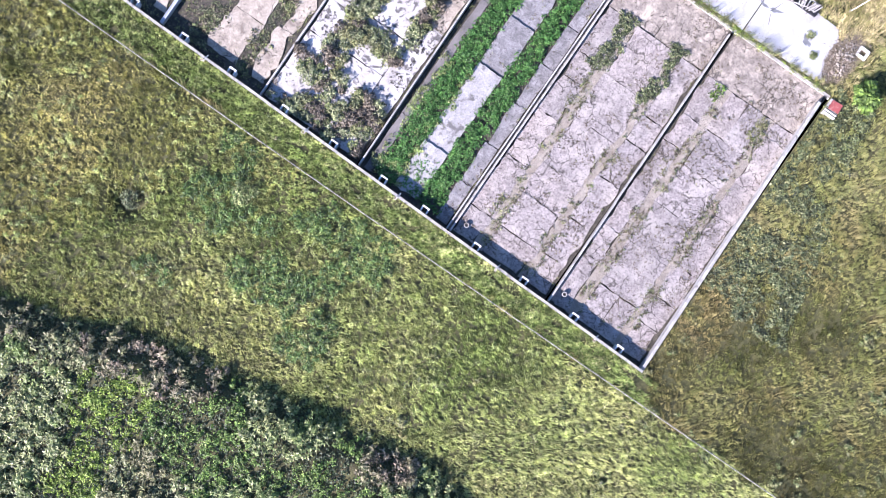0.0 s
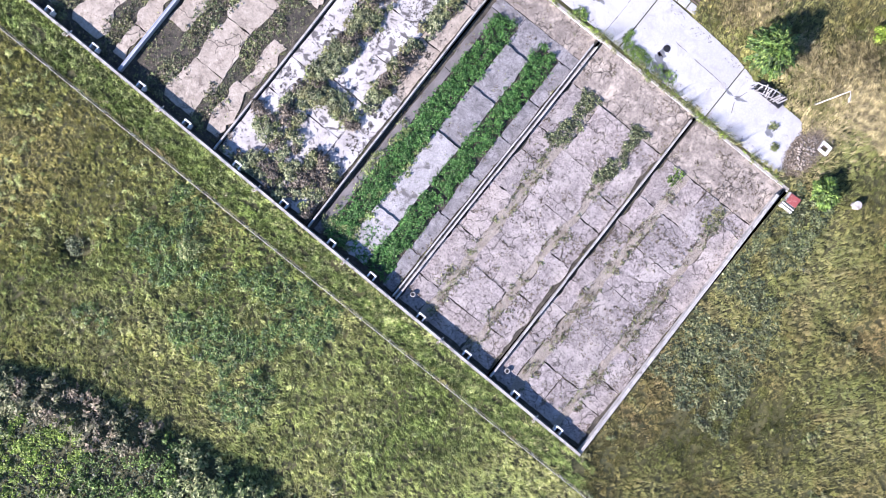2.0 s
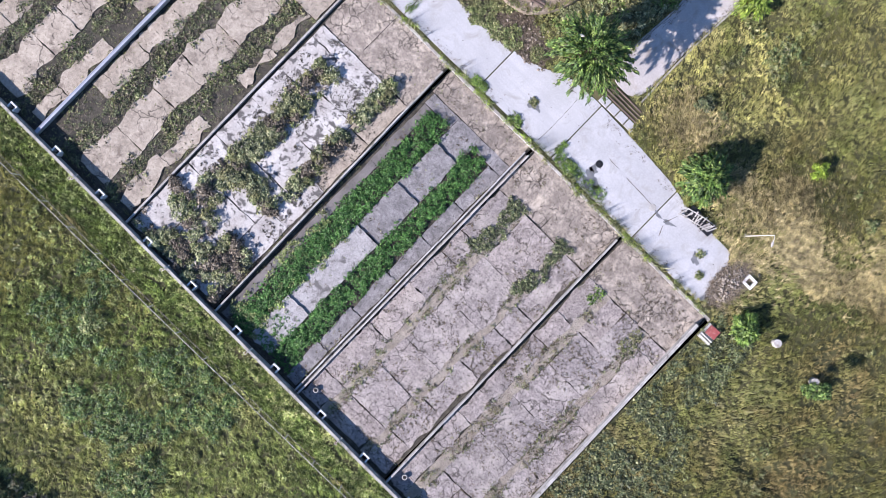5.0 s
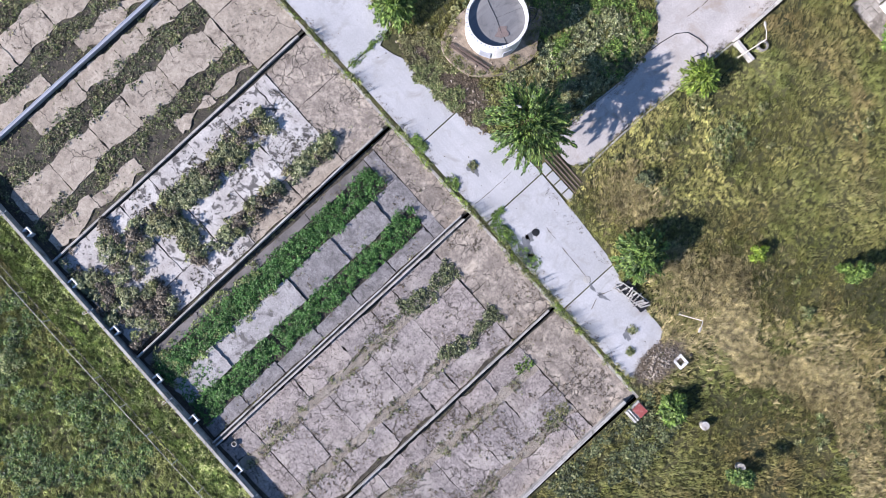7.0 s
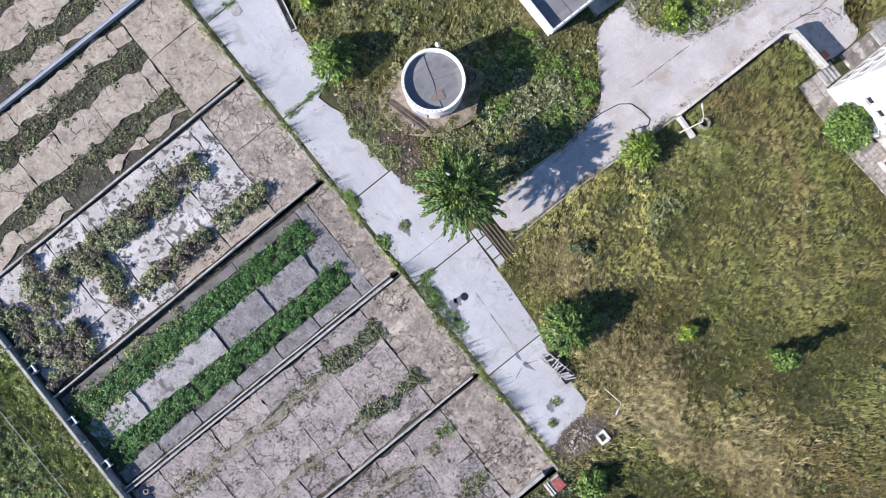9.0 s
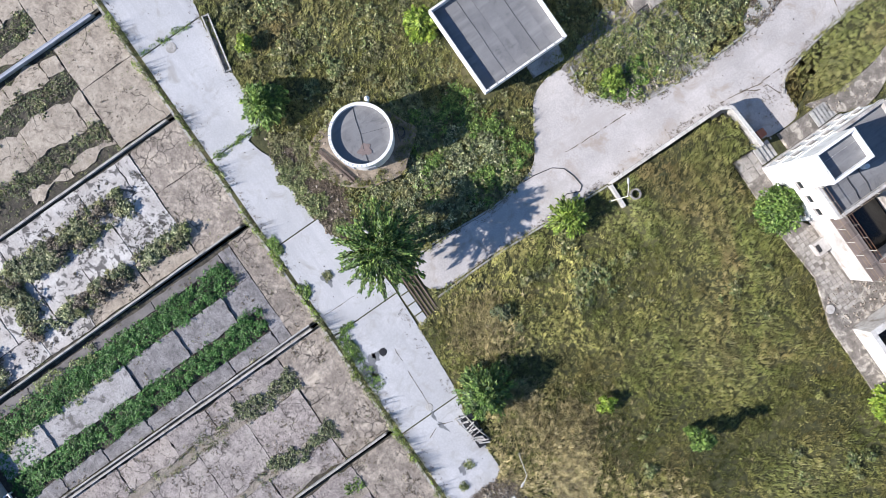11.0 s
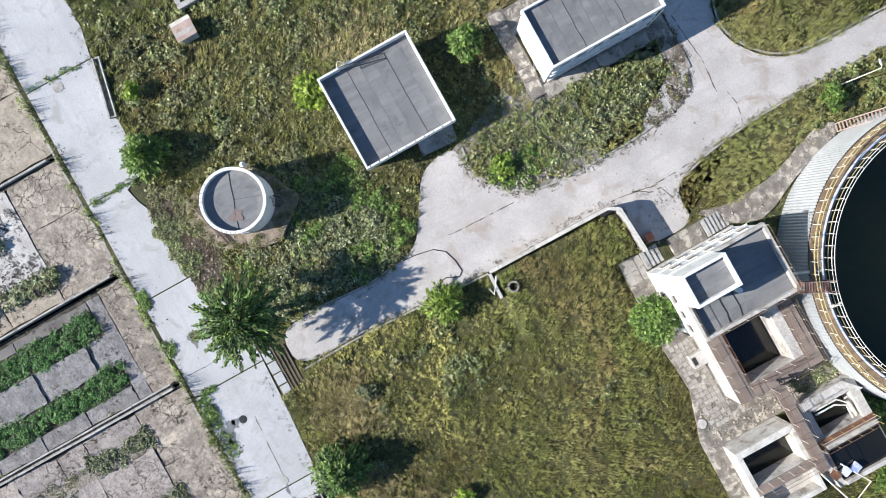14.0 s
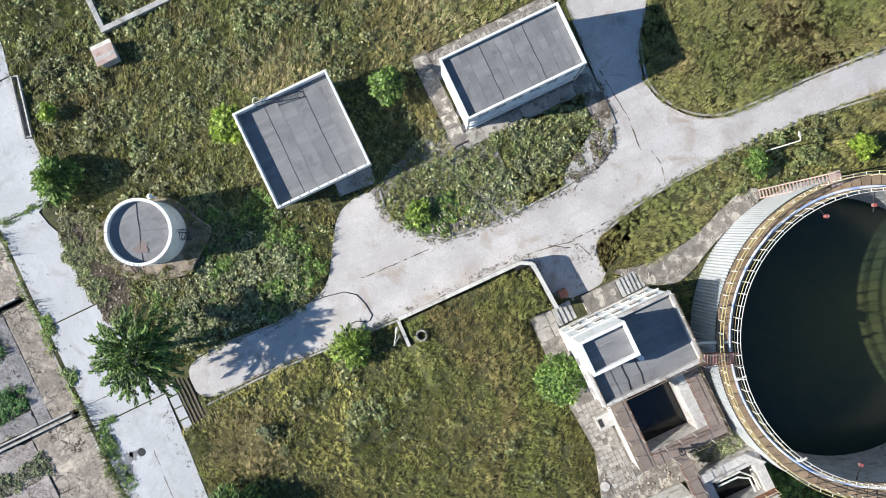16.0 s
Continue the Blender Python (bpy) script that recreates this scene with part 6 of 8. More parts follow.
# ---- along the road ----
solo("manhole_cover", lathe(bmesh.new(), (15.25, 30.7), [(0.01, 0.055), (0.29, 0.055), (0.31, 0.03), (0.31, 0.0)], 24), M_DARK, "dark iron manhole cover in the road", "manhole", "thing")
solo("manhole_cover", lathe(bmesh.new(), (9.7, 31.2), [(0.01, 0.05), (0.28, 0.05), (0.30, 0.03), (0.30, 0.0)], 24), M_WALL, "grey concrete manhole cover in the road", "manhole", "thing")
solo("manhole_cover", lathe(bmesh.new(), (43.9, 30.7), [(0.01, 0.05), (0.30, 0.05), (0.42, 0.05), (0.44, 0.0)], 24), M_WALL, "grey concrete manhole cover in the road", "manhole", "thing")
solo("manhole_cover", lathe(bmesh.new(), (28.6, 76.2), [(0.01, 1.06), (0.42, 1.06), (0.46, 1.03), (0.46, 0.95)], 24), M_WALL, "grey round manhole cover in the drive", "manhole", "thing")
# sunken timber gutter across the drive mouth
gt = thing("gutter_bridge", 17.1, 35.4, 0, "timber and rail gutter crossing at the drive's mouth", "gutter")
part("gutter_bed", box(bmesh.new(), 15.3, 19.4, 34.2, 36.3, -0.4, -0.05), M_MUD, gt)
for k in range(4):
    part("sleeper", box(bmesh.new(), 15.4 + 0.1 * k, 19.2 - 0.15 * k, 35.12 + 0.30 * k, 35.24 + 0.30 * k, -0.1, 0.05 + 0.012 * (k % 2), 0.02), M_WOOD, gt)
for k in range(4):
    part("slab", box(bmesh.new(), 15.2 + 0.95 * k, 16.05 + 0.95 * k, 34.3, 35.0, -0.05, 0.04 + 0.01 * (k % 2), 0.015), M_ROAD, gt)
# open concrete trough at the road's edge
bl = thing("drain_trough", 42.1, 33.8, 0, "open concrete drain trough with a dark wet floor beside the road", "trough")
for off, m, wd, z0, z1 in ((-0.24, M_WALL, 0.11, 0.0, 0.34), (0.24, M_COPING, 0.11, 0.0, 0.30), (0.0, M_GRIME, 0.36, 0.0, 0.06)):
    part("trough_floor" if off == 0 else "trough_side", tilted_box(bmesh.new(), (42.1 - 0.21 * off, 33.8 + 0.97 * off, (z0 + z1) / 2), (4.7, wd, z1 - z0), 0, 0, -12.5), m, bl)
for q in (-2.29, 2.29):
    part("trough_end", tilted_box(bmesh.new(), (42.1 + 0.976 * q, 33.8 + 0.216 * q, 0.15), (0.11, 0.36, 0.3), 0, 0, -12.5), M_WALL, bl)
# heap of bent slatted scrap at the road's edge
fp = thing("scrap_frames", 6.3, 33.0, 0.05, "heap of bent grey slatted frames at the road's edge", "scrap heap")
for k in range(13):
    t = k / 12
    part("slat", tilted_box(bmesh.new(), (7.6 - 2.6 * t + rng.normal(0, 0.08), 32.75 + 0.4 * t + rng.normal(0, 0.08), 0.28 + 0.25 * math.sin(t * 3.1)), (0.10, rng.uniform(0.7, 1.0), 0.05), rng.uniform(-12, 12), rng.uniform(-10, 10), rng.uniform(-30, 20)), M_PLASTER if k % 2 else M_WALL, fp)
for s in (-0.35, 0.0, 0.38):
    part("runner", tube(bmesh.new(), [(7.8, 32.7 + s, 0.1), (7.0, 32.85 + s, 0.45), (6.0, 33.05 + s, 0.55), (5.0, 33.3 + s, 0.15)], 0.045), M_WALL if s else M_DARK, fp)
# dark block added to stand for the shadow beneath the slats
part("underside", box(bmesh.new(), 4.9, 7.5, 32.6, 33.6, 0.02, 0.24), M_DARK, fp)
wb = thing("concrete_frame", 0.0, 32.3, 0, "broken white concrete frame with a square hole", "concrete frame")
for c, s in (((-0.05, 31.95), (0.95, 0.2)), ((-0.05, 32.62), (0.95, 0.2)), ((0.33, 32.28), (0.2, 0.5)), ((-0.43, 32.28), (0.2, 0.5))):
    part("bar", tilted_box(bmesh.new(), (*c, 0.35), (*s, 0.22), 6, 4, 0), M_WHITE, wb)
rb = thing("red_lid_box", -0.7, 27.2, 0, "worn red lid on a pale concrete chamber at the wall's end", "chamber")
part("chamber", box(bmesh.new(), -1.25, -0.1, 26.3, 27.75, -0.1, 0.35, 0.02), M_WALL, rb)
part("lid", tilted_box(bmesh.new(), (-0.75, 27.3, 0.40), (0.95, 0.8, 0.06), 2, 1, 4), M_RED, rb, "worn red lid")
for k in range(2):
    part("grate_bar", box(bmesh.new(), -1.25, -0.1, 26.4 + 0.22 * k, 26.48 + 0.22 * k, 0.35, 0.44), M_STEELW, rb)
for u, v in ((-5.1, 30.3), (-9.5, 30.2)):
    z = float(ground_height(u, v))
    mc = thing("manhole_shaft", u, v, z, "pale round concrete manhole shaft standing in the grass", "manhole", "manhole shafts in the meadow")
    part("shaft", lathe(bmesh.new(), (u, v), [(0.33, z - 0.2), (0.33, z + 0.45), (0.31, z + 0.47)], 24), M_WALL, mc)
    part("cover", lathe(bmesh.new(), (u, v), [(0.36, z + 0.46), (0.36, z + 0.53), (0.33, z + 0.56), (0.01, z + 0.57)], 24), M_PLASTER, mc)

rz = float(ground_height(14.25, 53.3))
solo("well_ring", lathe(bmesh.new(), (14.25, 53.3), [(0.30, rz - 0.1), (0.30, rz + 0.42), (0.42, rz + 0.42), (0.42, rz - 0.2)], 24), M_GRIME, "grimy open concrete ring sunk in the grass", "manhole", "thing")

# ---- wire fence along the field ----
FV = -2.45
def fence_v(u):
    return -2.45 - 0.12 * np.sin(u * 0.05)


fn = thing("wire_fence", 20, FV, 0, "low white-railed wire mesh fence through the field", "fence")
nodes_f = [(u, float(fence_v(u))) for u in np.arange(-36, 66.1, 3.0)]
for (u, v), (u2, v2) in zip(nodes_f, nodes_f[1:]):
    z, z2 = float(ground_height(u, v)), float(ground_height(u2, v2))
    part("fence_post", rod(bmesh.new(), (u, v, z - 0.2), (u, v, z + 1.42), 0.04, seg=6), M_STEELW, fn)
    part("top_rail", rod(bmesh.new(), (u, v, z + 1.4), (u2, v2, z2 + 1.4), 0.026, seg=6), M_COPING, fn)
    part("base_strip", rod(bmesh.new(), (u, v, z + 0.16), (u2, v2, z2 + 0.16), 0.03, seg=6), M_GRIME, fn)
    bm = bmesh.new()
    for k in range(24):
        t = k / 24
        rod(bm, (u + (u2 - u) * t, v + (v2 - v) * t, z + 0.1), (u + (u2 - u) * min(t + 0.12, 1), v + (v2 - v) * t, z + 1.4), 0.004, seg=3)
        rod(bm, (u + (u2 - u) * t, v + (v2 - v) * t, z + 0.1), (u + (u2 - u) * max(t - 0.12, 0), v + (v2 - v) * t, z + 1.4), 0.004, seg=3)
    part("wire_mesh", bm, M_DARK, fn)

# ---- rubble and gravel ----
def pebble(r):
    V = np.array([(1, 0, 0), (-1, 0, 0), (0, 1, 0), (0, -1, 0), (0, 0, 0.7), (0, 0, -0.5)]) * r * rng.uniform(0.6, 1.3, (6, 1))
    T = np.array([(0, 2, 4), (2, 1, 4), (1, 3, 4), (3, 0, 4), (2, 0, 5), (1, 2, 5), (3, 1, 5), (0, 3, 5)])
    return V, T


stones = [pebble(0.036) for _ in range(6)]
pts = []
for k in (0, 1):
    for a, b in ((2.3, 3.15), (6.85, 7.85)):
        pts.append(sprinkle(2000, BEDS[k] + a, BEDS[k] + b, 0.6, 23.4, FLOOR - 0.01))
scatter("gravel_stones", np.concatenate(pts), stones, M_STONE, "loose pale gravel stones in the bed strips", "gravel", (0.5, 1.6))
chunks = [(pebble(0.16)[0] * np.array([1.0, rng.uniform(0.4, 1.2), rng.uniform(0.3, 0.9)]), pebble(0.16)[1]) for _ in range(9)]
heap = sprinkle(620, -0.6, 2.6, 28.9, 33.4, 0.05, lambda u, v: ((u - 1.0) / 1.2) ** 2 + ((v - 31.1) / 2.2) ** 2 < 1)
heap[:, 2] += 0.6 * (1 - ((heap[:, 0] - 1.0) / 1.2) ** 2 - ((heap[:, 1] - 31.1) / 2.2) ** 2)
pts = [heap, sprinkle(300, -0.6, 2.6, 28.9, 33.4, 0.05, lambda u, v: np.abs(u - 0.9) < 0.3 + 0.35 * (v - 28.5)), sprinkle(70, 24.5, 34, 32.6, 35.6, 0.03), sprinkle(60, 23.8, 34, 31.7, 33.2, 0.03, lambda u, v: v > 31.9 + 0.8 * value_noise(u, v, 1.5, 81))]
pts.append(sprinkle(260, 25.9, 33.2, 34.8, 42.0, 0.75, lambda u, v: ((u - 29.45) ** 2 + (v - 38.5) ** 2 < 9.6) & ((u - 29.3) ** 2 + (v - 38.9) ** 2 > 6.2), 0.48))
scatter("rubble_heap", np.concatenate(pts), chunks, M_RUBBLE, "scattered concrete rubble beside the road", "rubble", (0.15, 1.1))
scatter("broken_edging", np.concatenate([sprinkle(380, 19.4, 25, 67.0, 72.8, 1.09, lambda u, v: inside(EDGE_POLY, u, v), 0.42), sprinkle(150, 19.5, 21.2, 57.2, 62, 1.03, lambda u, v: np.abs(u - 20.7 + 0.25 * (v - 57.5)) < 0.45), sprinkle(260, -3.4, -0.4, 60.6, 66.8, 1.12), sprinkle(160, -2.5, -0.7, 67.0, 71.3, 2.6), sprinkle(700, 9.6, 14, 67.5, 80, 1.10, lambda u, v: inside(PATH_POLY, u, v), 0.44)]),
        chunks, M_RUBBLE, "broken stones along the verge and path", "rubble", (0.3, 1.0))
solo("pavement_path", prism(bmesh.new(), rounded(PATH_POLY), 0.90, 1.11), M_PATH, "grimy stone path along the clarifier", "paving")

twig = [blades(9, 0.25, 0.42, 0.012, 1.6) for _ in range(6)]
tw = sprinkle(1500, -0.8, 2.8, 28.7, 33.8, 0.0, lambda u, v: ((u - 1.0) / 1.1) ** 2 + ((v - 31.1) / 2.3) ** 2 < 1)
tw[:, 2] += 0.45 * np.clip(1 - ((tw[:, 0] - 1.0) / 1.1) ** 2 - ((tw[:, 1] - 31.1) / 2.3) ** 2, 0, 1) * rng.uniform(0.2, 1, len(tw))
scatter("brushwood_heap", tw, twig, M_TWIG, "heap of dead brushwood and rubble at the road's end", "brushwood", (0.6, 1.3))

# ---- plants ----
tuft = [tussock(8, 0.13, 0.20, 0.030, 1.8)] + [blades(8, 0.20, 0.28, 0.027, 1.0, 0.7) for _ in range(5)] + [blades(8, 0.20, 0.22, 0.030, 0.8, 1.4) for _ in range(3)]
tall = [blades(7, 0.20, 0.32, 0.026, 1.0, 0.6) for _ in range(5)] + [blades(8, 0.20, 0.24, 0.030, 0.7, 1.6) for _ in range(2)]
turf = [blades(9, 0.26, 0.16, 0.034, 1.2, 1.6) for _ in range(5)]
straw = [blades(7, 0.22, 0.30, 0.026, 1.3, 0.9) for _ in range(6)]
low = [leaves(7, 0.20, 0.22, 0.088) for _ in range(6)]
fine = [leaves(11, 0.22, 0.26, 0.088) for _ in range(6)]
spray = [leaves(9, 0.17, 0.16, 0.10, 2.0) for _ in range(8)]
lushl = [leaves(9, 0.18, 0.18, 0.078, 1.9) for _ in range(6)]


def in_scrub(u, v):
    return (v < scrub_edge(u) - 0.4) & (0.572 * u + 0.82 * v > -14.5) & (0.82 * u - 0.572 * v < 57)


def seen(u, v):
    """The stretch of country that lies near the works."""
    low_u, high_u = -25.5 + 0.15 * np.clip(v, 0, 100), np.where(v > 30, 56 - 0.47 * (v - 36), 65.0)
    return (u > low_u) & (u < high_u) & (0.572 * u + 0.82 * v > -14.5) & off_paving(u, v)


def tufted(u, v, gap):
    """Grass stands in tufts with bare gaps between."""
    f = 0.5 * value_noise(u, v, 0.9, 3) + 0.42 * value_noise(u, v, 0.42, 4) + 0.08 * value_noise(u, v, 3.5, 6)
    return f + rng.normal(0, 0.05, len(u)) > gap


def mounds(name, centres, radius, height, per, templates, material, label, scale=(0.7, 1.4), category="weeds"):
    """Rounded shrubs built of many leaf sprays; centres: rows of (u, v, z)."""
    out = []
    for u, v, z in centres:
        R = rng.uniform(*radius)
        n = int(per * R * R)
        a, q = rng.uniform(0, 6.28, n), np.sqrt(rng.uniform(0, 1, n))
        h = R * rng.uniform(*height)
        wob = 1 + 0.25 * np.sin(3 * a + u) + 0.15 * np.sin(5 * a + v)
        out.append(np.stack([u + R * q * wob * np.cos(a), v + R * q * wob * np.sin(a), z + h * (1 - q ** 2.4) * (1.05 - 0.75 * rng.uniform(0, 1, n) ** 2.2)], -1))
    return scatter(name, np.concatenate(out), templates, material, label, category, scale)


g1 = sprinkle(118000, -26, 64, -42, 0, None, lambda u, v: seen(u, v) & ~in_scrub(u, v) & tufted(u, v, 0.17) & ((u - 43.3) ** 2 + (v + 12.9) ** 2 > 1.3))
g1 = g1[(g1[:, 0] < -1.5) | (g1[:, 1] < -2.3 + 0.5 * (value_noise(g1[:, 0], g1[:, 1], 1.0, 30) - 0.5))]
s = g1[:, 1] < -2.45 + 1.2 * (value_noise(g1[:, 0], g1[:, 1], 1.5, 29) - 0.5)
gf = g1[s]
hay = gf[:, 0] + 0.5 * gf[:, 1] + 16 * (value_noise(gf[:, 0], gf[:, 1], 6.0, 28) - 0.5) + rng.normal(0, 2.0, len(gf)) > 34
scatter("hay_grass", gf[hay], tuft, F_HAY, "yellowing hay grass of the field", "grass", (0.75, 1.25), comb=0.85, swell=(0.7, 1.3, 0.8), wind=(-0.61, 1.4))
scatter("meadow_grass", gf[~hay], tuft, F_FIELD, "rough green and straw meadow grass", "grass", (0.75, 1.25), comb=0.85, swell=(0.7, 1.3, 0.8), wind=(-0.61, 1.4))
def straw_band(u, v):
    """Where the meadow has bleached to straw."""
    return np.abs(v - 38.5 - 1.5 * np.sin(u * 0.4)) < (0.6 + 2.4 * value_noise(u, v, 2.2, 45)) * (u > -21) * (u < 4)


g2 = sprinkle(108000, -26, 16.4, 0, 98, None, lambda u, v: seen(u, v) & tufted(u, v, 0.16) & (~straw_band(u, v) | (rng.random(len(u)) < 0.35)))
pale = (g2[:, 0] > 5) & (g2[:, 1] < 50) & (g2[:, 1] > 34) & (value_noise(g2[:, 0], g2[:, 1], 2.4, 46) + 0.04 * (g2[:, 0] - 8) + rng.normal(0, 0.10, len(g2)) > 0.62)
scatter("pale_meadow_grass", g2[pale], tall, F_HAY, "pale dry grass beside the drive", "grass", (0.65, 1.2), comb=0.85, wind=(1.75, 2.2))
scatter("dry_meadow_grass", np.concatenate([g1[~s], g2[~pale]]), tall, F_DRY, "tall olive and straw coloured meadow grass", "grass", (0.65, 1.2), comb=0.85, swell=(0.75, 1.3, 1.1), wind=(1.75, 2.2))
mown = lambda u, v: (v > 72.5) & (u > 18) & (u < 34)
g3 = sprinkle(78000, 16.4, 62, 33, 98, None, lambda u, v: seen(u, v) & tufted(u, v, 0.17))
lawn = sprinkle(9000, 18, 34, 72.5, 98, None, lambda u, v: seen(u, v) & mown(u, v))
scatter("lawn_grass", lawn, turf, F_DRY, "short yellow-green grass of the lawn", "grass", (0.7, 1.15), comb=0.6, wind=(1.75, 2.2))
scatter("bank_grass", g3, tall, F_DRY, "tall rough grass about the buildings", "grass", (0.6, 1.1), comb=0.4, swell=(0.6, 1.4, 0.9), wind=(1.75, 2.2))
w1 = sprinkle(9500, 16.4, 62, 33, 98, None, lambda u, v: seen(u, v) & ~mown(u, v), 0.46)
scatter("bank_weeds", w1, fine, F_WEED, "dense mixed weeds about the buildings", "weeds", (0.7, 1.7))


ZONES = [("dry_scrub", 36.5, -21.8, 4.6), ("dry_scrub", 31.0, -20.6, 2.6), ("dry_scrub", 12.6, -18.4, 2.2), ("dry_scrub", 47.0, -27.0, 2.6), ("bright_scrub", 34.6, -26.8, 3.6), ("bright_scrub", 32.3, -33.4, 2.0),
         ("green_scrub", 26.6, -25.6, 4.2), ("green_scrub", 16.0, -24.0, 4.0), ("scrub", 22.0, -20.6, 3.2), ("scrub", 42.0, -30.0, 4.0), ("olive_scrub", 41.5, -25.0, 3.0), ("olive_scrub", 28.0, -32.0, 4.0),
         ("scrub", 8.0, -20.0, 3.0), ("green_scrub", 50.0, -31.0, 4.0), ("olive_scrub", 54.0, -29.0, 3.0), ("scrub", 20.0, -30.0, 4.0)]


def scrub_kind(u, v):
    """Which kind of shrub holds each part of the bank."""
    d = np.stack([np.hypot(u - a, v - b) / r for _, a, b, r in ZONES]) + 0.55 * np.stack([value_noise(u, v, 1.6, 200 + k) for k in range(len(ZONES))])
    return np.array([z[0] for z in ZONES])[np.argmin(d, axis=0)]


scatter("scrub_floor", sprinkle(17000, -4, 62, -44, -15, None, lambda u, v: in_scrub(u, v)), low, F_UNDER, "low weeds under the scrub, shade put into their dark leaves", "scrub", (0.9, 1.7))
sites = sprinkle(4700, -4, 62, -44, -15, None, lambda u, v: in_scrub(u, v) & (value_noise(u, v, 1.7, 27) > 0.16))
kinds = scrub_kind(sites[:, 0], sites[:, 1])
spike = [leaves(8, 0.20, 0.24, 0.100, 2.6) for _ in range(8)]
cushion = [leaves(9, 0.17, 0.15, 0.105, 1.5) for _ in range(6)]
for name, material, tpl, rad, high, per, label in (
        ("scrub", F_SILVER, spike, (0.34, 0.74), (0.7, 1.5), 30, "dense silvery green scrub on the bank"),
        ("green_scrub", F_BUSH, cushion, (0.28, 0.60), (0.5, 1.1), 38, "fresh green nettles and shrubs on the bank"),
        ("olive_scrub", F_WEED, spike, (0.32, 0.70), (0.6, 1.4), 30, "olive and brown scrub on the bank"),
        ("bright_scrub", F_LIME, cushion, (0.32, 0.62), (0.35, 0.7), 38, "yellow-green shrubs on the bank"),
        ("dry_scrub", F_PINK, spike, (0.3, 0.62), (0.7, 1.4), 34, "pinkish dry flowering scrub on the bank")):
    mounds(name, sites[kinds == name], rad, high, per, tpl, material, label, category="scrub")
lump = [leaves(8, 0.15, 0.16, 0.080, 2.4) for _ in range(8)]
mounds("field_tussocks", sprinkle(2400, -4, 62, -40, -3.0, None, lambda u, v: seen(u, v) & ~in_scrub(u, v) & (v > scrub_edge(u) + 3.2) & (value_noise(u, v, 3.0, 61) + rng.normal(0, 0.12, len(u)) > 0.40)), (0.18, 0.38), (0.7, 1.15), 44, lump, F_FIELD, "lumpy green tussocks across the field", category="grass")
mounds("dry_tussocks", sprinkle(600, -24, 15.5, -25, 60, None, lambda u, v: seen(u, v) & ~in_scrub(u, v) & (value_noise(u, v, 3.0, 62) + rng.normal(0, 0.12, len(u)) > 0.5)), (0.2, 0.45), (0.5, 0.95), 50, lump, F_DRY, "lumpy olive tussocks in the meadow", category="grass")
mounds("dark_tussocks", sprinkle(520, -22, 15.5, -20, 60, None, lambda u, v: seen(u, v) & ~in_scrub(u, v) & (value_noise(u, v, 5.0, 63) > 0.58)), (0.25, 0.6), (0.5, 0.9), 44, spray, F_WEED, "dark weedy clumps in the meadow")
mounds("dark_tussocks", sprinkle(1100, 22, 40, -17, -3.2, None, lambda u, v: seen(u, v) & (v > scrub_edge(u) + 3) & (value_noise(u, v, 2.2, 64) > 0.5)), (0.26, 0.52), (0.6, 1.1), 44, lump, F_TREE, "dark lumpy tussocks in the field", category="grass")
sp = sprinkle(6000, -26, 64, -42, 28, None, lambda u, v: seen(u, v) & ~in_scrub(u, v), 0.62)
scatter("meadow_weeds", sp, fine, F_WEED, "dark low weeds among the meadow grass", "weeds", (0.7, 1.6))
sp = sprinkle(6500, -14, 0, 8, 29, None, lambda u, v: seen(u, v) & (u > -8.5 + 0.25 * (v - 10)), 0.42)
scatter("wall_side_weeds", sp, fine, F_DARK, "grey-green weeds beside the bed wall", "weeds", (0.7, 1.6))
sp = sprinkle(15000, -2, 62, -2.6, 0.6, None, lambda u, v: (v < 0.0132 * u - 0.24) & (value_noise(u * 0.35, v, 0.5, 33) > 0.22))
scatter("verge_grass", sp, tuft, F_VERGE, "lush green grass in rows between fence and bed wall", "grass", (0.6, 1.1), comb=0.95, wind=(-0.61, 0.3))
sp = sprinkle(2600, 0, 62, -2.0, 0.6, None, lambda u, v: (v < 0.0132 * u - 0.24) & ((value_noise(u, v, 0.7, 31) > 0.45) | (v > -0.6)))
scatter("wall_foot_weeds", sp, fine, F_FIELD, "fresh green weeds along the foot of the bed wall", "weeds", (0.5, 1.2))
on_bank = lambda u, v: off_paving(u, v) & off_paving(u - 0.6, v) & (v < 49.5 - 0.25 * (u - 20)) & (v > 36.0 + 0.28 * np.abs(u - 24))
mounds("bank_scrub", sprinkle(420, 20.3, 29, 36, 49.5, None, lambda u, v: on_bank(u, v) & (value_noise(u, v, 2.0, 48) > 0.47)), (0.25, 0.6), (0.5, 0.9), 44, lump, F_BUSH, "fresh green shrubby weeds on the bank below the tank")
mounds("bank_scrub", sprinkle(420, 20.3, 29, 36, 49.5, None, lambda u, v: on_bank(u, v) & (value_noise(u, v, 2.0, 48) < 0.53)), (0.25, 0.6), (0.5, 0.9), 44, lump, F_PALE, "pale shrubby weeds on the bank below the tank")
mounds("bank_scrub", sprinkle(200, 24, 40, 40, 62, None, lambda u, v: off_paving(u, v) & (value_noise(u, v, 2.6, 49) > 0.52)), (0.25, 0.6), (0.4, 0.8), 44, lump, F_WEED, "olive weeds between the tank and the houses")
mounds("bank_thicket", sprinkle(120, 20.3, 33, 36.5, 48, None, lambda u, v: off_paving(u, v) & (v < 47 - 0.25 * (u - 20)) & ((u - 21.3) ** 2 + (v - 35.7) ** 2 > 4)), (0.4, 1.0), (0.25, 0.5), 34, spray, F_WEED, "olive thicket on the bank below the tank")
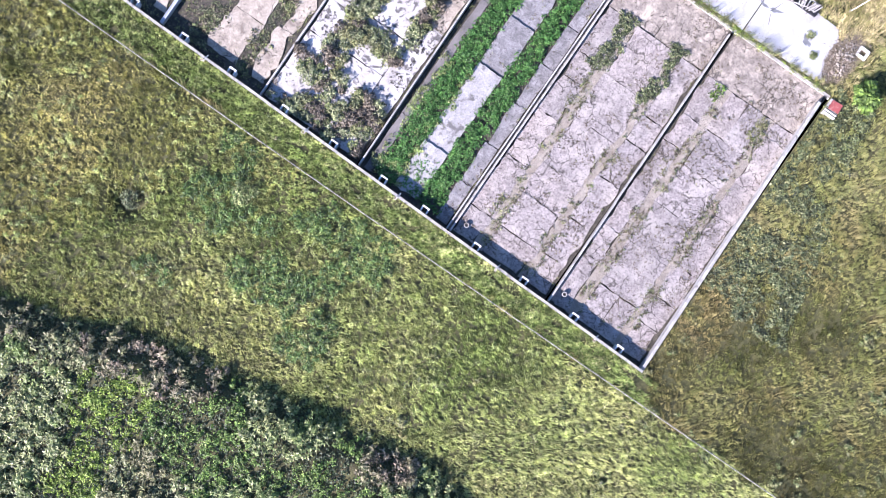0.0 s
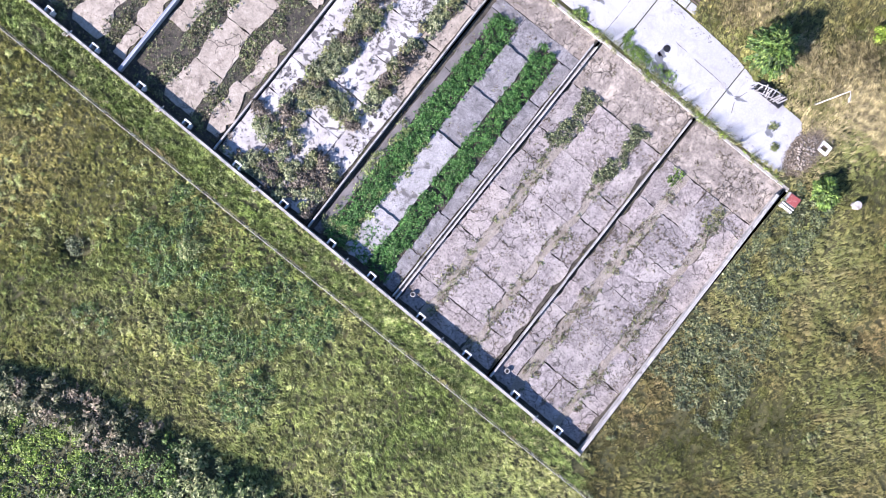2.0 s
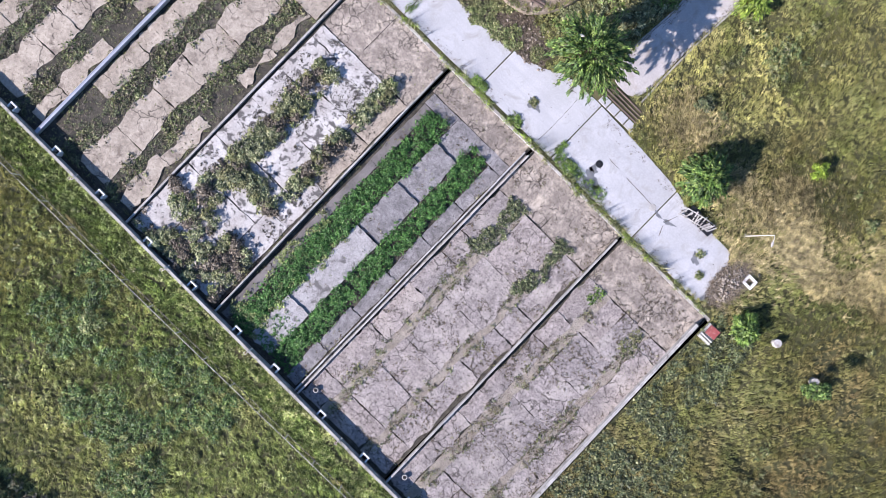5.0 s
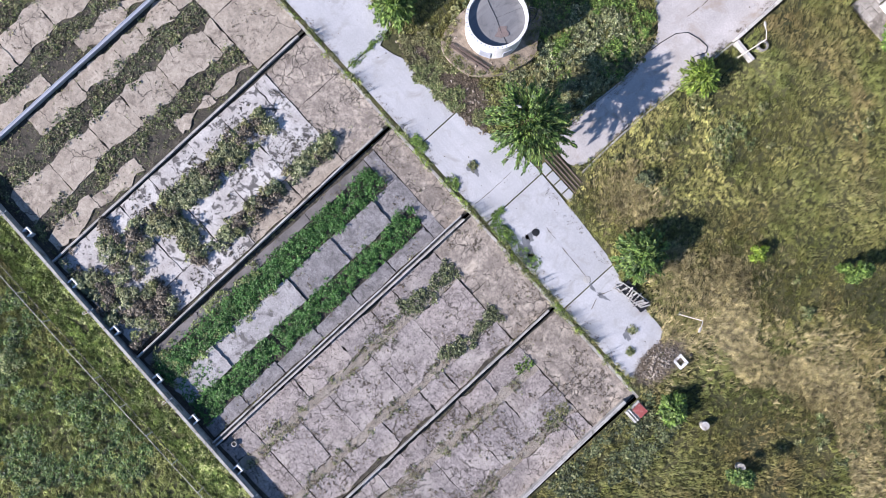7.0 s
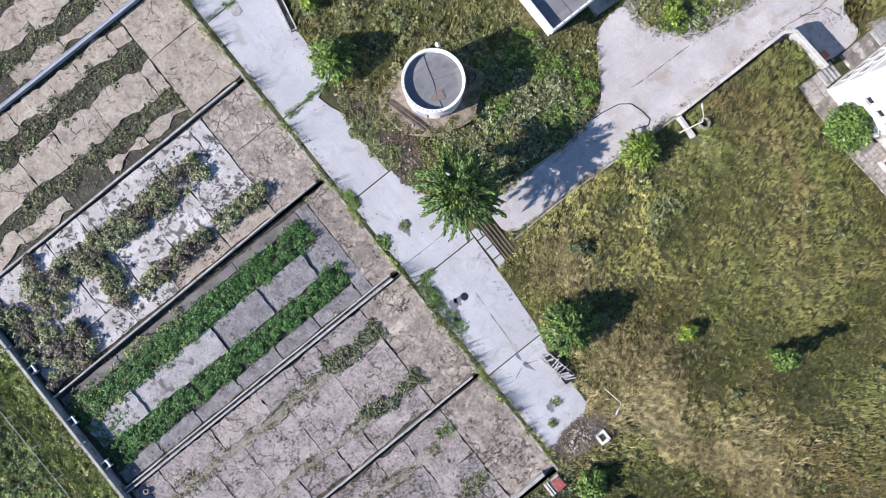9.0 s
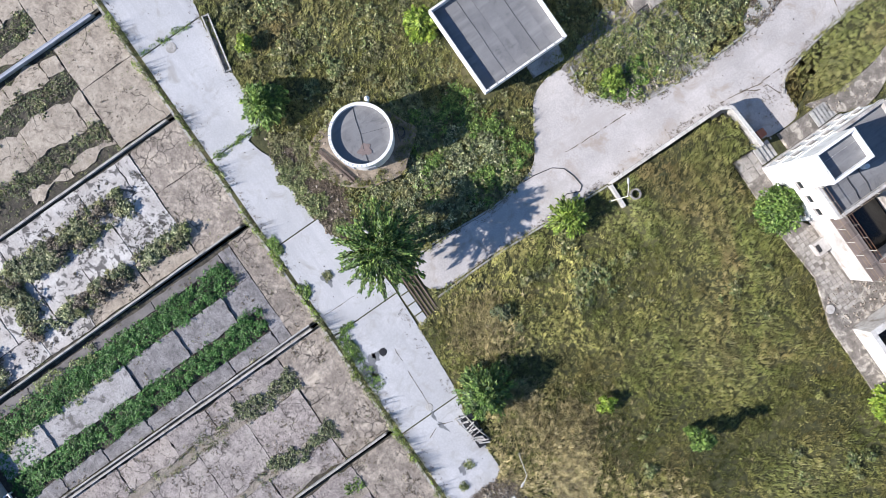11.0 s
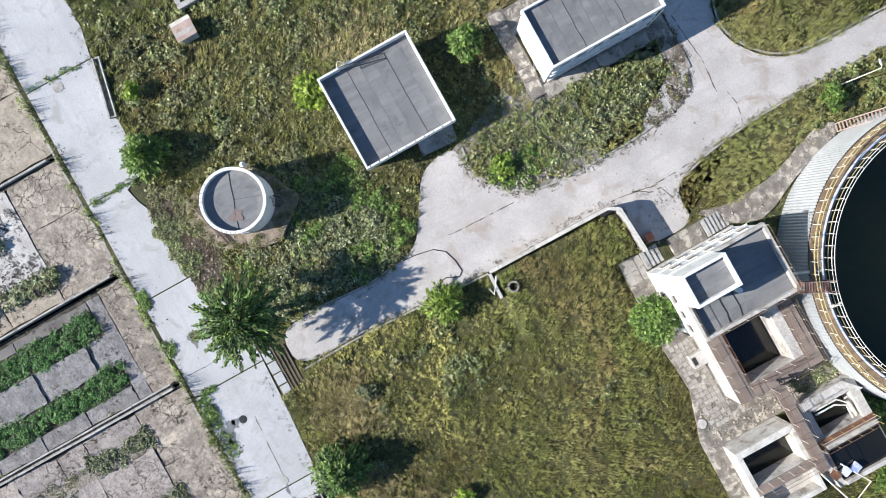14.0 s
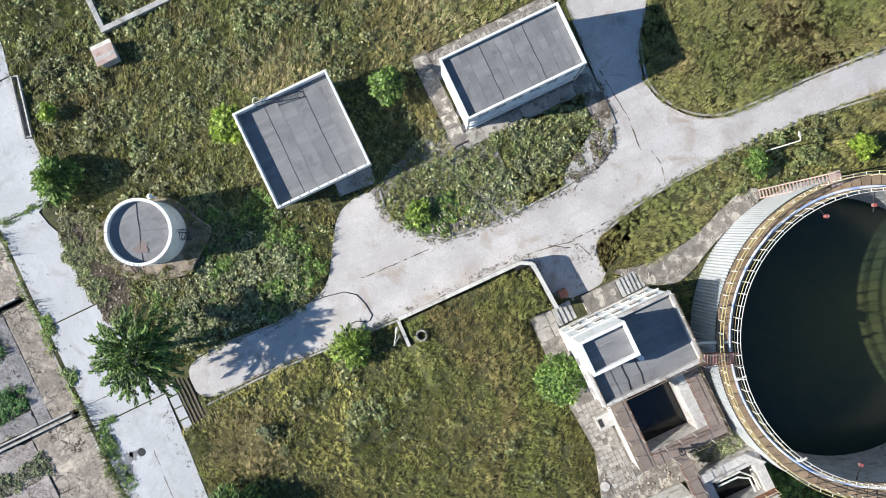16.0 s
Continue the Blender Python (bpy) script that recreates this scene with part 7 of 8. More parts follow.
mounds("island_thicket", sprinkle(260, 20.4, 25.0, 56.5, 71.2, None, lambda u, v: off_paving(u - 0.9, v) & off_paving(u, v) & off_paving(u, v - 0.8) & (value_noise(u, v, 1.6, 47) > 0.5)), (0.25, 0.6), (0.4, 0.8), 44, lump, F_PALE, "pale olive weeds on the island")
mounds("island_thicket", sprinkle(260, 20.4, 25.0, 56.5, 71.2, None, lambda u, v: off_paving(u - 0.9, v) & off_paving(u, v) & off_paving(u, v - 0.8) & (value_noise(u, v, 1.6, 47) < 0.56)), (0.25, 0.6), (0.4, 0.8), 44, lump, F_WEED, "olive and brown weeds covering the island")
mounds("island_thicket", sprinkle(60, 20.4, 22.6, 55.8, 60.0, None, lambda u, v: off_paving(u - 0.7, v) & off_paving(u, v - 0.6)), (0.25, 0.5), (0.4, 0.8), 44, lump, F_BUSH, "fresh green weeds at the island's tip")
mounds("lawn_thicket", sprinkle(170, 33, 60, 34.5, 62, None, lambda u, v: off_paving(u, v) & (value_noise(u, v, 4, 41) > 0.45)), (0.4, 1.1), (0.35, 0.7), 32, spray, F_WEED, "olive weeds in the rough grass")
mounds("verge_thicket", sprinkle(30, 12.5, 16.4, 76, 95, None, lambda u, v: off_paving(u, v)), (0.4, 1.0), (0.5, 0.9), 34, spray, F_WEED, "olive thicket along the verge")
mounds("basin_thicket", sprinkle(26, -13, -5, 70.5, 75, None, lambda u, v: off_paving(u, v)), (0.6, 1.3), (0.5, 0.9), 34, spray, F_BUSH, "green thicket behind the basins")
mounds("meadow_thicket", sprinkle(20, 9, 15, 44, 49, None, lambda u, v: off_paving(u, v) & (value_noise(u, v, 3, 44) > 0.5)), (0.4, 0.9), (0.4, 0.7), 30, spray, F_WEED, "olive weeds in the meadow")
def blob(n, u, v, r):
    q = np.stack([rng.normal(u, r, n), rng.normal(v, r, n)], -1)
    q = q[off_paving(q[:, 0], q[:, 1])]
    return np.column_stack([q, ground_height(q[:, 0], q[:, 1])])


band = sprinkle(13000, -20, 4, 33, 43, None, lambda u, v: off_paving(u, v) & straw_band(u, v))
scatter("straw_patches", np.concatenate([blob(1500, 0.6, 37.5, 2.3), blob(900, 12.2, 38.0, 1.3), blob(700, 2.2, 31.5, 1.2), blob(600, 5.8, 36.5, 1.0), blob(500, 36, 52, 2.0), blob(500, 36, 66, 2.0), blob(900, -8, 40, 2.5), band]),
        straw, F_STRAW, "bleached straw patches in the meadow", "grass", (0.7, 1.4), comb=0.8, wind=(1.75, 2.2))
# weeds between the bed ends and the road, with long stems
for mat, n, s in ((F_WEED, 3000, 53), (F_LIME, 1700, 54)):
    sp = sprinkle(n, 0.5, 66, 27.4, 28.7, 0.0, lambda u, v: (v < 27.95 + 0.55 * value_noise(u, v, 1.1, 51)) & (v > 27.5 + 0.5 * value_noise(u, v, 1.1, 52)) & (value_noise(u, v, 0.8, s) > 0.38) & (value_noise(u, v * 0, 2.3, s + 3) > 0.22))
    scatter("roadside_weeds", sp, fine, mat, "green weeds in the gap between beds and road", "weeds", (0.3, 0.95))
sp = sprinkle(2000, 0.5, 66, 27.9, 28.4, 0.0, lambda u, v: value_noise(u, v * 0, 1.7, 57) > 0.36, 0.36)
stem = [blades(2, 0.08, 1.05, 0.020, 0.25) for _ in range(6)]
scatter("roadside_stems", sp, stem, F_PALE, "tall thin weed stems at the road's edge", "weeds", (0.4, 1.2))
# strips of plants in the beds
def strip_plants(k, a, b, v0, v1, n, tpl, mat, label, z=FLOOR - 0.06, scale=(0.6, 1.3), clump=0.0, name="bed_weeds", jag=0.25):
    def keep(u, v):
        return (u > BEDS[k] + a + jag * np.sin(v * 1.7 + k) + jag * 0.6 * np.sin(v * 4.1)) & (u < BEDS[k] + b + jag * np.sin(v * 1.3 + 2 * k) + jag * 0.6 * np.sin(v * 3.7 + 1))
    p = sprinkle(n, BEDS[k] + max(a - 0.5, 0.2), BEDS[k] + b + 0.5, v0, v1, z, keep, clump)
    scatter(name, p, tpl, mat, label, "weeds", scale)


def lush_row(a, b, v0, v1, n):
    """A dense row of leafy plants, humped and uneven, in the third bed."""
    keep = lambda u, v: (u > BEDS[2] + a + 0.10 * np.sin(v * 1.9) + 0.08 * np.sin(v * 4.7 + 1)) & (u < BEDS[2] + b + 0.10 * np.sin(v * 1.5 + 4) + 0.08 * np.sin(v * 5.1 + 2))
    mounds("bed_weeds", sprinkle(n, BEDS[2] + a - 0.4, BEDS[2] + b + 0.4, v0, v1, FLOOR - 0.28, keep), (0.24, 0.44), (0.7, 1.5), 56, lushl, F_LUSH, "lush dark green weeds filling a strip of the bed", (0.55, 1.15))


lush_row(1.8, 3.5, 1.6, 24.6, 700)
lush_row(6.0, 8.0, 0.9, 24.4, 780)
strip_plants(2, 5.7, 8.6, 0.9, 12.5, 900, fine, F_SILVER, "pale weeds among the lush strip", FLOOR - 0.1, (0.6, 1.2), 0.5)
strip_plants(2, 1.6, 5.5, 0.8, 4.6, 380, lushl, F_LUSH, "lush weeds spreading over the bed's end", FLOOR - 0.2, (0.6, 1.2), 0.42)
strip_plants(1, 2.3, 3.3, 18.4, 24.2, 420, fine, F_DARK, "dark low weeds in the gravel strip", FLOOR, (0.6, 1.2))
strip_plants(1, 7.1, 8.4, 18.6, 24.0, 480, fine, F_DARK, "dark low weeds in the gravel strip", FLOOR, (0.6, 1.2))
strip_plants(1, 2.1, 3.5, 1.0, 18.0, 800, low, F_WEED, "sparse weeds in the gravel strip", FLOOR, (0.3, 0.7), 0.5)
strip_plants(1, 6.8, 8.2, 1.0, 18.0, 900, low, F_WEED, "sparse weeds in the gravel strip", FLOOR, (0.3, 0.8), 0.5)
strip_plants(0, 6.8, 8.1, 1.0, 22.0, 800, low, F_WEED, "sparse weeds in the gravel strip", FLOOR, (0.3, 0.7), 0.5)
strip_plants(0, 2.1, 3.3, 1.0, 22.0, 700, low, F_WEED, "sparse weeds in the gravel strip", FLOOR, (0.3, 0.7), 0.5)
for k in (0, 1):
    for a in (2.35, 3.15, 6.85, 7.85):
        strip_plants(k, a - 0.14, a + 0.14, 0.9, 24.0, 480, low, F_DARK, "short dark weeds along the gravel strips", FLOOR, (0.25, 0.95), 0.46, jag=0.12)
strip_plants(0, 2.7, 3.9, 21.2, 23.4, 90, fine, F_WEED, "a clump of weeds on the bed slabs", FLOOR, (0.5, 1.1), 0, "weed_clump", 0.1)
strip_plants(0, 7.3, 8.4, 22.0, 23.7, 90, fine, F_BUSH, "a clump of weeds on the bed slabs", FLOOR, (0.5, 1.2), 0, "weed_clump", 0.1)
for k in (4, 5, 6):
    for mat, n, c in ((F_DARK, 2000, 0.22), (F_WEED, 1300, 0.40), (F_TWIGGY, 1500, 0.30), (F_BUSH, 420, 0.50)):
        strip_plants(k, 1.9, 3.15, 1.0, 23.0, int(n * 0.7), low, mat, "low weeds and dark soil between the beige slabs", FLOOR - 0.09, (0.35, 1.0), c)
        strip_plants(k, 6.2, 8.0, 1.0, 23.0, n, low, mat, "low weeds and dark soil between the beige slabs", FLOOR - 0.09, (0.35, 1.0), c)
    for mat in (F_DARK, F_TWIGGY, F_WEED):
        strip_plants(k, 1.6, 3.4, 1.0, 23.0, 420, low, mat, "ragged weeds spilling over the beige slabs", FLOOR, (0.4, 1.3), 0.50)
        strip_plants(k, 5.9, 8.2, 1.0, 23.0, 520, low, mat, "ragged weeds spilling over the beige slabs", FLOOR, (0.4, 1.3), 0.48)
    strip_plants(k, 0.1, 0.75, 1.0, 26.5, 420, low, F_WEED, "weeds along the foot of the partition", FLOOR - 0.05, (0.3, 0.9), 0.45)
    strip_plants(k, 9.0, 9.8, 1.0, 26.5, 420, low, F_WEED, "weeds along the foot of the partition", FLOOR - 0.05, (0.3, 0.9), 0.45)
for k in (4, 5):
    for mat, n in ((F_DARK, 1700), (F_WEED, 1000), (F_TWIGGY, 1300)):
        strip_plants(k, 0.35, 9.6, 0.9, 23.2, n, low, mat, "low weeds and dark soil between the beige slabs", FLOOR - 0.10, (0.3, 0.75), 0.0)
for k in (0, 1, 2, 3):
    strip_plants(k, 9.05, 9.6, 1.0, 26.5, 300, low, F_WEED, "weeds along the foot of the partition", FLOOR - 0.05, (0.25, 0.7), 0.5, jag=0.1)
    strip_plants(k, 0.12, 0.55, 1.0, 26.5, 260, low, F_WEED, "weeds along the foot of the partition", FLOOR - 0.05, (0.25, 0.7), 0.5, jag=0.1)
B3 = BEDS[3]
shrubs = np.concatenate([sprinkle(240, B3 + 0.4, BEDS[4] - 0.4, 1.0, 5.8, FLOOR, None, 0.40), sprinkle(180, B3 + 1.8, B3 + 2.8, 9, 23.6, FLOOR, None, 0.32),
                         sprinkle(250, B3 + 5.9, B3 + 7.9, 6, 21, FLOOR, None, 0.36), sprinkle(70, B3 + 2.4, B3 + 7.0, 9.0, 10.6, FLOOR)])
tone = value_noise(shrubs[:, 0], shrubs[:, 1], 0.9, 92) + rng.normal(0, 0.10, len(shrubs))
for lo, hi, mat, label in ((-1, 0.33, F_TWIGGY, "brown dead shrubs over the crusted slabs"), (0.33, 0.50, F_WEED, "olive bushy weeds over the crusted slabs"), (0.50, 0.57, F_DARK, "dark bushy weeds over the crusted slabs"), (0.57, 2, F_PALE, "pale bushy weeds over the crusted slabs")):
    mounds("bed_shrubs", shrubs[(tone >= lo) & (tone < hi)], (0.22, 0.55), (0.9, 1.5), 80, lump, mat, label)
for k in range(5):
    strip_plants(k, 0.3, 9.5, 0.9, 27.3, 620, low, F_WEED, "small weeds in the slab joints", FLOOR, (0.15, 0.55), 0.55)
sp = sprinkle(380, -2.5, -0.6, 67.1, 71.3, 2.58, lambda u, v: inside([(-0.5, 67.0), (-0.5, 69.4), (-1.2, 71.4), (-2.4, 71.6), (-2.6, 68.0), (-1.9, 66.9)], u, v))
scatter("planter_weeds", sp, fine, F_PALE, "dry pale weeds on the concrete block", "weeds", (0.4, 0.9))
sp = np.concatenate([sprinkle(150, 15.6, 18.2, 28.2, 29.3, 0.03), sprinkle(110, 26.0, 27.4, 28.2, 28.9, 0.03), sprinkle(60, 22.0, 23.2, 28.2, 28.9, 0.03), sprinkle(70, 34.7, 35.3, 28.6, 33.0, 0.02), sprinkle(40, 44.4, 44.9, 28.6, 33.0, 0.02), sprinkle(40, 18.2, 18.6, 28.8, 30.0, 0.02), sprinkle(60, 13.0, 15.4, 28.4, 29.4, 0.03)])
scatter("joint_weeds", sp, fine, F_BUSH, "green weeds growing from the road joints", "weeds", (0.4, 1.0))
sp = np.concatenate([sprinkle(40, 22.2, 22.8, 30.3, 30.9, 0.03), sprinkle(30, 4.0, 4.6, 30.9, 31.5, 0.03), sprinkle(30, 2.9, 3.4, 29.6, 30.2, 0.03)])
scatter("road_weed", sp, fine, F_WEED, "dark weed tufts growing on the road", "weeds", (0.4, 0.9))


def tree(name, u, v, h, r, count, leaf, material, label, category, long=2.2, droop=0.6, lobes=9, trunk_r=0.12, z=None, low=0.25, group="", tiers=(0.45, 0.72)):
    """A trunk with limbs, and a crown of many leaves on uneven lobes."""
    z0 = float(ground_height(u, v)) if z is None else z
    t = thing(name, u, v, z0, label, category, group)
    bm = rod(bmesh.new(), (u, v, z0 - 0.2), (u + rng.normal(0, 0.05) * h, v + rng.normal(0, 0.05) * h, z0 + h * 0.62), trunk_r, trunk_r * 0.45, 8)
    centres = []
    for k in range(lobes):
        a = 2 * math.pi * (k + rng.uniform(-0.3, 0.3)) / max(lobes - 1, 1)
        q = r * rng.uniform(0.42, 0.72) if k else 0.0
        zc = z0 + h * (rng.uniform(*tiers) if k else tiers[1] + 0.06)
        centres.append((u + q * math.cos(a), v + q * math.sin(a), zc, r * rng.uniform(0.36, 0.52)))
        rod(bm, (u, v, z0 + h * rng.uniform(0.2, 0.45)), (u + q * math.cos(a) * 0.9, v + q * math.sin(a) * 0.9, zc), trunk_r * 0.42, trunk_r * 0.12, 5)
    part("trunk", bm, M_BARK, t)
    c = np.array(centres)
    pick = rng.integers(0, len(c), count)
    d = rng.normal(0, 1, (count, 3))
    d /= np.linalg.norm(d, axis=1, keepdims=True)
    d[:, 2] = np.where(rng.random(count) < 0.7, np.abs(d[:, 2]), d[:, 2])
    rad = c[pick, 3] * rng.uniform(0.55, 1.12, count) ** 0.7 * rng.uniform(0.75, 1.15, count)
    p = c[pick, :3] + d * rad[:, None] * np.array([1, 1, 0.85])
    p[:, 2] = np.maximum(p[:, 2], z0 + h * low * rng.uniform(0.6, 1.2, count))
    out = np.stack([p[:, 0] - u, p[:, 1] - v, np.zeros(count)], -1)
    out = out / (np.linalg.norm(out, axis=1, keepdims=True) + 1e-6) + rng.normal(0, 0.45, (count, 3))
    out[:, 2] -= droop * rng.uniform(0.2, 1.2, count)
    out /= np.linalg.norm(out, axis=1, keepdims=True)
    side = np.cross(out, np.array([0, 0, 1.0]))
    side /= np.linalg.norm(side, axis=1, keepdims=True) + 1e-6
    side += rng.normal(0, 0.4, (count, 3))
    w = leaf * rng.uniform(0.6, 1.3, count)[:, None]
    quad = np.stack([p - out * w * long / 2, p + side * w / 2, p + out * w * long / 2, p - side * w / 2], 1)
    quad[..., 0] *= -1
    local = quad.reshape(-1, 3) - np.array([-u, v, z0])
    base = (np.arange(count) * 4)[:, None]
    T = np.concatenate([base + np.array([0, 1, 2]), base + np.array([0, 2, 3])])
    cr = new("crown", raw_mesh("crown", local, T, material))
    cr.parent = t
    return t


def spreading_tree(name, u, v, h, r, boughs, per, leaf, material, label, category, trunk_r=0.2, group="", fork=(0.35, 0.6), stray=0.42, loose=1.0, skirt=0.26):
    """A tree of many arching boughs, each set with leaves along its length."""
    z0 = float(ground_height(u, v))
    t = thing(name, u, v, z0, label, category, group)
    bm = rod(bmesh.new(), (u, v, z0 - 0.2), (u, v, z0 + h * 0.55), trunk_r, trunk_r * 0.5, 10)
    P, D = [], []
    for k in range(boughs):
        a = k * 2.39996 + rng.normal(0, 0.2)
        el = math.acos(1 - 0.92 * (k + 0.5) / boughs)
        L = r * rng.uniform(0.8, 1.12)
        reach = np.array([math.cos(a), math.sin(a), 0]) * L * math.sin(el)
        end = h * (skirt + (0.98 - skirt) * (1 - math.sin(el)) ** 0.75 + rng.uniform(-0.05, 0.05))
        fork_z = min(h * rng.uniform(*fork), end - 0.06 * h)
        line = [np.array([u, v, z0 + fork_z]) + reach * q + np.array([0, 0, (end - fork_z) * q ** 0.8 + 0.10 * h * math.sin(el) * math.sin(3.14 * q)]) for q in np.linspace(0, 1, 7)]
        tube(bm, [tuple(q) for q in line], trunk_r * 0.10, 4)
        for _ in range(per):
            s = rng.uniform(0.28, 1.0) ** 0.8
            q, j = s * 6, min(int(s * 6), 5)
            c = line[j] + (line[j + 1] - line[j]) * (q - j)
            d = line[j + 1] - line[j]
            d = d / (np.linalg.norm(d) + 1e-6)
            P.append(c + loose * rng.normal(0, 0.10 + 0.11 * (1 - s) * r / 3, 3))
            D.append(d + rng.normal(0, stray, 3) + np.array([0, 0, -0.35]))
    part("trunk", bm, M_BARK, t)
    P, D = np.array(P), np.array(D)
    D /= np.linalg.norm(D, axis=1, keepdims=True)
    n = len(P)
    S = np.cross(D, np.array([0, 0, 1.0])) + rng.normal(0, 0.35, (n, 3))
    S /= np.linalg.norm(S, axis=1, keepdims=True) + 1e-6
    w = leaf * rng.uniform(0.6, 1.35, n)[:, None]
    quad = np.stack([P - D * w * 1.3, P + S * w * 0.5, P + D * w * 1.3, P - S * w * 0.5], 1)
    quad[..., 0] *= -1
    base = (np.arange(n) * 4)[:, None]
    cr = new("crown", raw_mesh("crown", quad.reshape(-1, 3) - np.array([-u, v, z0]), np.concatenate([base + np.array([0, 1, 2]), base + np.array([0, 2, 3])]), material))
    cr.parent = t
    return t


spreading_tree("tree", 21.8, 35.3, 8.0, 3.6, 115, 85, 0.12, F_CROWN, "large spreading dark green tree beside the road", "tree", 0.24, fork=(0.22, 0.55), stray=0.34, loose=0.75, skirt=0.44)
spreading_tree("tree", 8.5, 35.5, 3.6, 2.2, 80, 75, 0.12, F_CROWN, "round green tree at the road's edge", "tree", 0.12, "small trees")
tree("tree", 7.4, 60.9, 3.6, 1.75, 3400, 0.13, F_BUSH, "leafy round green tree against the white house", "tree", 1.8, 0.3, 13, 0.10, group="small trees")
spreading_tree("bush", 15.6, 48.3, 2.3, 1.7, 46, 40, 0.13, F_LIME, "bright green bush spilling over the kerb", "bush", 0.06, "bushes")
spreading_tree("tree", 35.9, 34.2, 3.2, 1.8, 80, 60, 0.15, F_BUSH, "fresh green young tree at the road's edge", "tree", 0.09, "small trees")
tree("tree", -9.7, 29.6, 2.7, 0.85, 2000, 0.10, F_TREE, "slim dark sapling in the meadow", "tree", 2.0, 0.4, 12, 0.05, low=0.06, group="small trees", tiers=(0.15, 0.9))
tree("bush", 40.7, 35.5, 1.3, 0.75, 600, 0.15, F_BRIGHT, "bright yellow-green bush in the grass", "bush", 2.0, 0.3, 5, 0.04, group="bushes")
tree("bush", 33.9, 47.2, 2.4, 1.4, 1700, 0.16, F_BRIGHT, "bright yellow-green bush at the pump house wall", "bush", 2.0, 0.3, 8, 0.05, group="bushes")
tree("bush", 31.4, 58.8, 2.8, 1.3, 2000, 0.17, F_BUSH, "green bush between the two white houses", "bush", 1.8, 0.4, 8, 0.06, group="bushes")
tree("bush", -9.4, 59.8, 2.0, 1.5, 1900, 0.17, F_BRIGHT, "bright yellow-green bush at the basin wall", "bush", 1.8, 0.3, 8, 0.05, group="bushes")
tree("bush", 2.3, 42.5, 1.1, 0.8, 450, 0.13, F_BRIGHT, "small yellow-green bush in the dry meadow", "bush", 2.0, 0.3, 5, 0.03, group="bushes")
tree("tree", -3.4, 46.6, 3.5, 0.8, 2600, 0.12, F_BUSH, "slim green young tree in the dry meadow", "tree", 2.0, 0.3, 12, 0.04, low=0.06, group="small trees", tiers=(0.15, 0.9))
tree("bush", 43.3, -12.9, 1.0, 0.8, 700, 0.10, F_DARK, "dark round bush in a hollow of the field", "bush", 1.6, 0.4, 7, 0.04, group="bushes")
tree("bush", 24.8, -12.0, 0.6, 0.8, 420, 0.10, F_TREE, "low dark bush in the field", "bush", 1.6, 0.4, 5, 0.03, group="bushes")
tree("bush", 35.5, -7.0, 0.7, 1.2, 600, 0.11, F_SILVER, "low grey-green bush in the field", "bush", 1.6, 0.4, 6, 0.03, group="bushes")
tree("bush", -2.2, 29.3, 1.2, 1.3, 1300, 0.14, F_BUSH, "leafy green bush beside the rubble", "bush", 2.4, 0.4, 7, 0.04, group="bushes")
tree("bush", 15.0, 80.3, 1.5, 1.0, 900, 0.13, F_BUSH, "leafy green bush under the street lamp", "bush", 2.0, 0.3, 7, 0.04, group="bushes")
tree("bush", 12.8, 87.7, 1.3, 1.0, 900, 0.13, F_BRIGHT, "bright green bush on the verge", "bush", 2.0, 0.3, 7, 0.04, group="bushes")
tree("bush", 22.3, 56.9, 0.9, 1.0, 700, 0.13, F_LIME, "bright low bush on the weedy island", "bush", 2.0, 0.3, 6, 0.03, group="bushes")
# dark leaf colour here paints a spot of shadow in the grass
tree("bush", 12.6, 40.0, 0.8, 0.8, 500, 0.10, F_DARK, "low bush in the meadow, its dark leaves standing for a shadow spot", "bush", 1.8, 0.4, 6, 0.03, group="bushes")


# ---- litter, damp patches and a hose on the paving ----
crumb = [leaves(6, 0.10, 0.02, 0.038, 1.5, 0.05) for _ in range(6)]
clod = [leaves(5, 0.10, 0.03, 0.06, 1.5, 0.1) for _ in range(6)]


def litter_along(pts, n, spread):
    out = []
    for (a0, b0), (a1, b1) in zip(pts, pts[1:]):
        m = int(n * math.hypot(a1 - a0, b1 - b0))
        t = rng.uniform(0, 1, m)
        u, v = a0 + (a1 - a0) * t + rng.normal(0, spread, m), b0 + (b1 - b0) * t + rng.normal(0, spread, m)
        keep = value_noise(u, v, 0.9, 91) > 0.38
        out.append(np.stack([u, v, base_height(u, v) + 0.035], -1)[keep])
    return np.concatenate(out)


bank_side = [(16.6, 38), (16.6, 41.5), (16.4, 46.8), (16.25, 52.2), (16.3, 61.9), (15.6, 63.1), (12.4, 63.3)]
island_side = [(25.0, 54.4), (23.3, 54.4), (21.4, 55.3), (20.0, 57.0), (19.25, 58.6), (19.1, 62.6), (19.15, 67.3), (19.8, 70.3), (20.6, 72.0)]
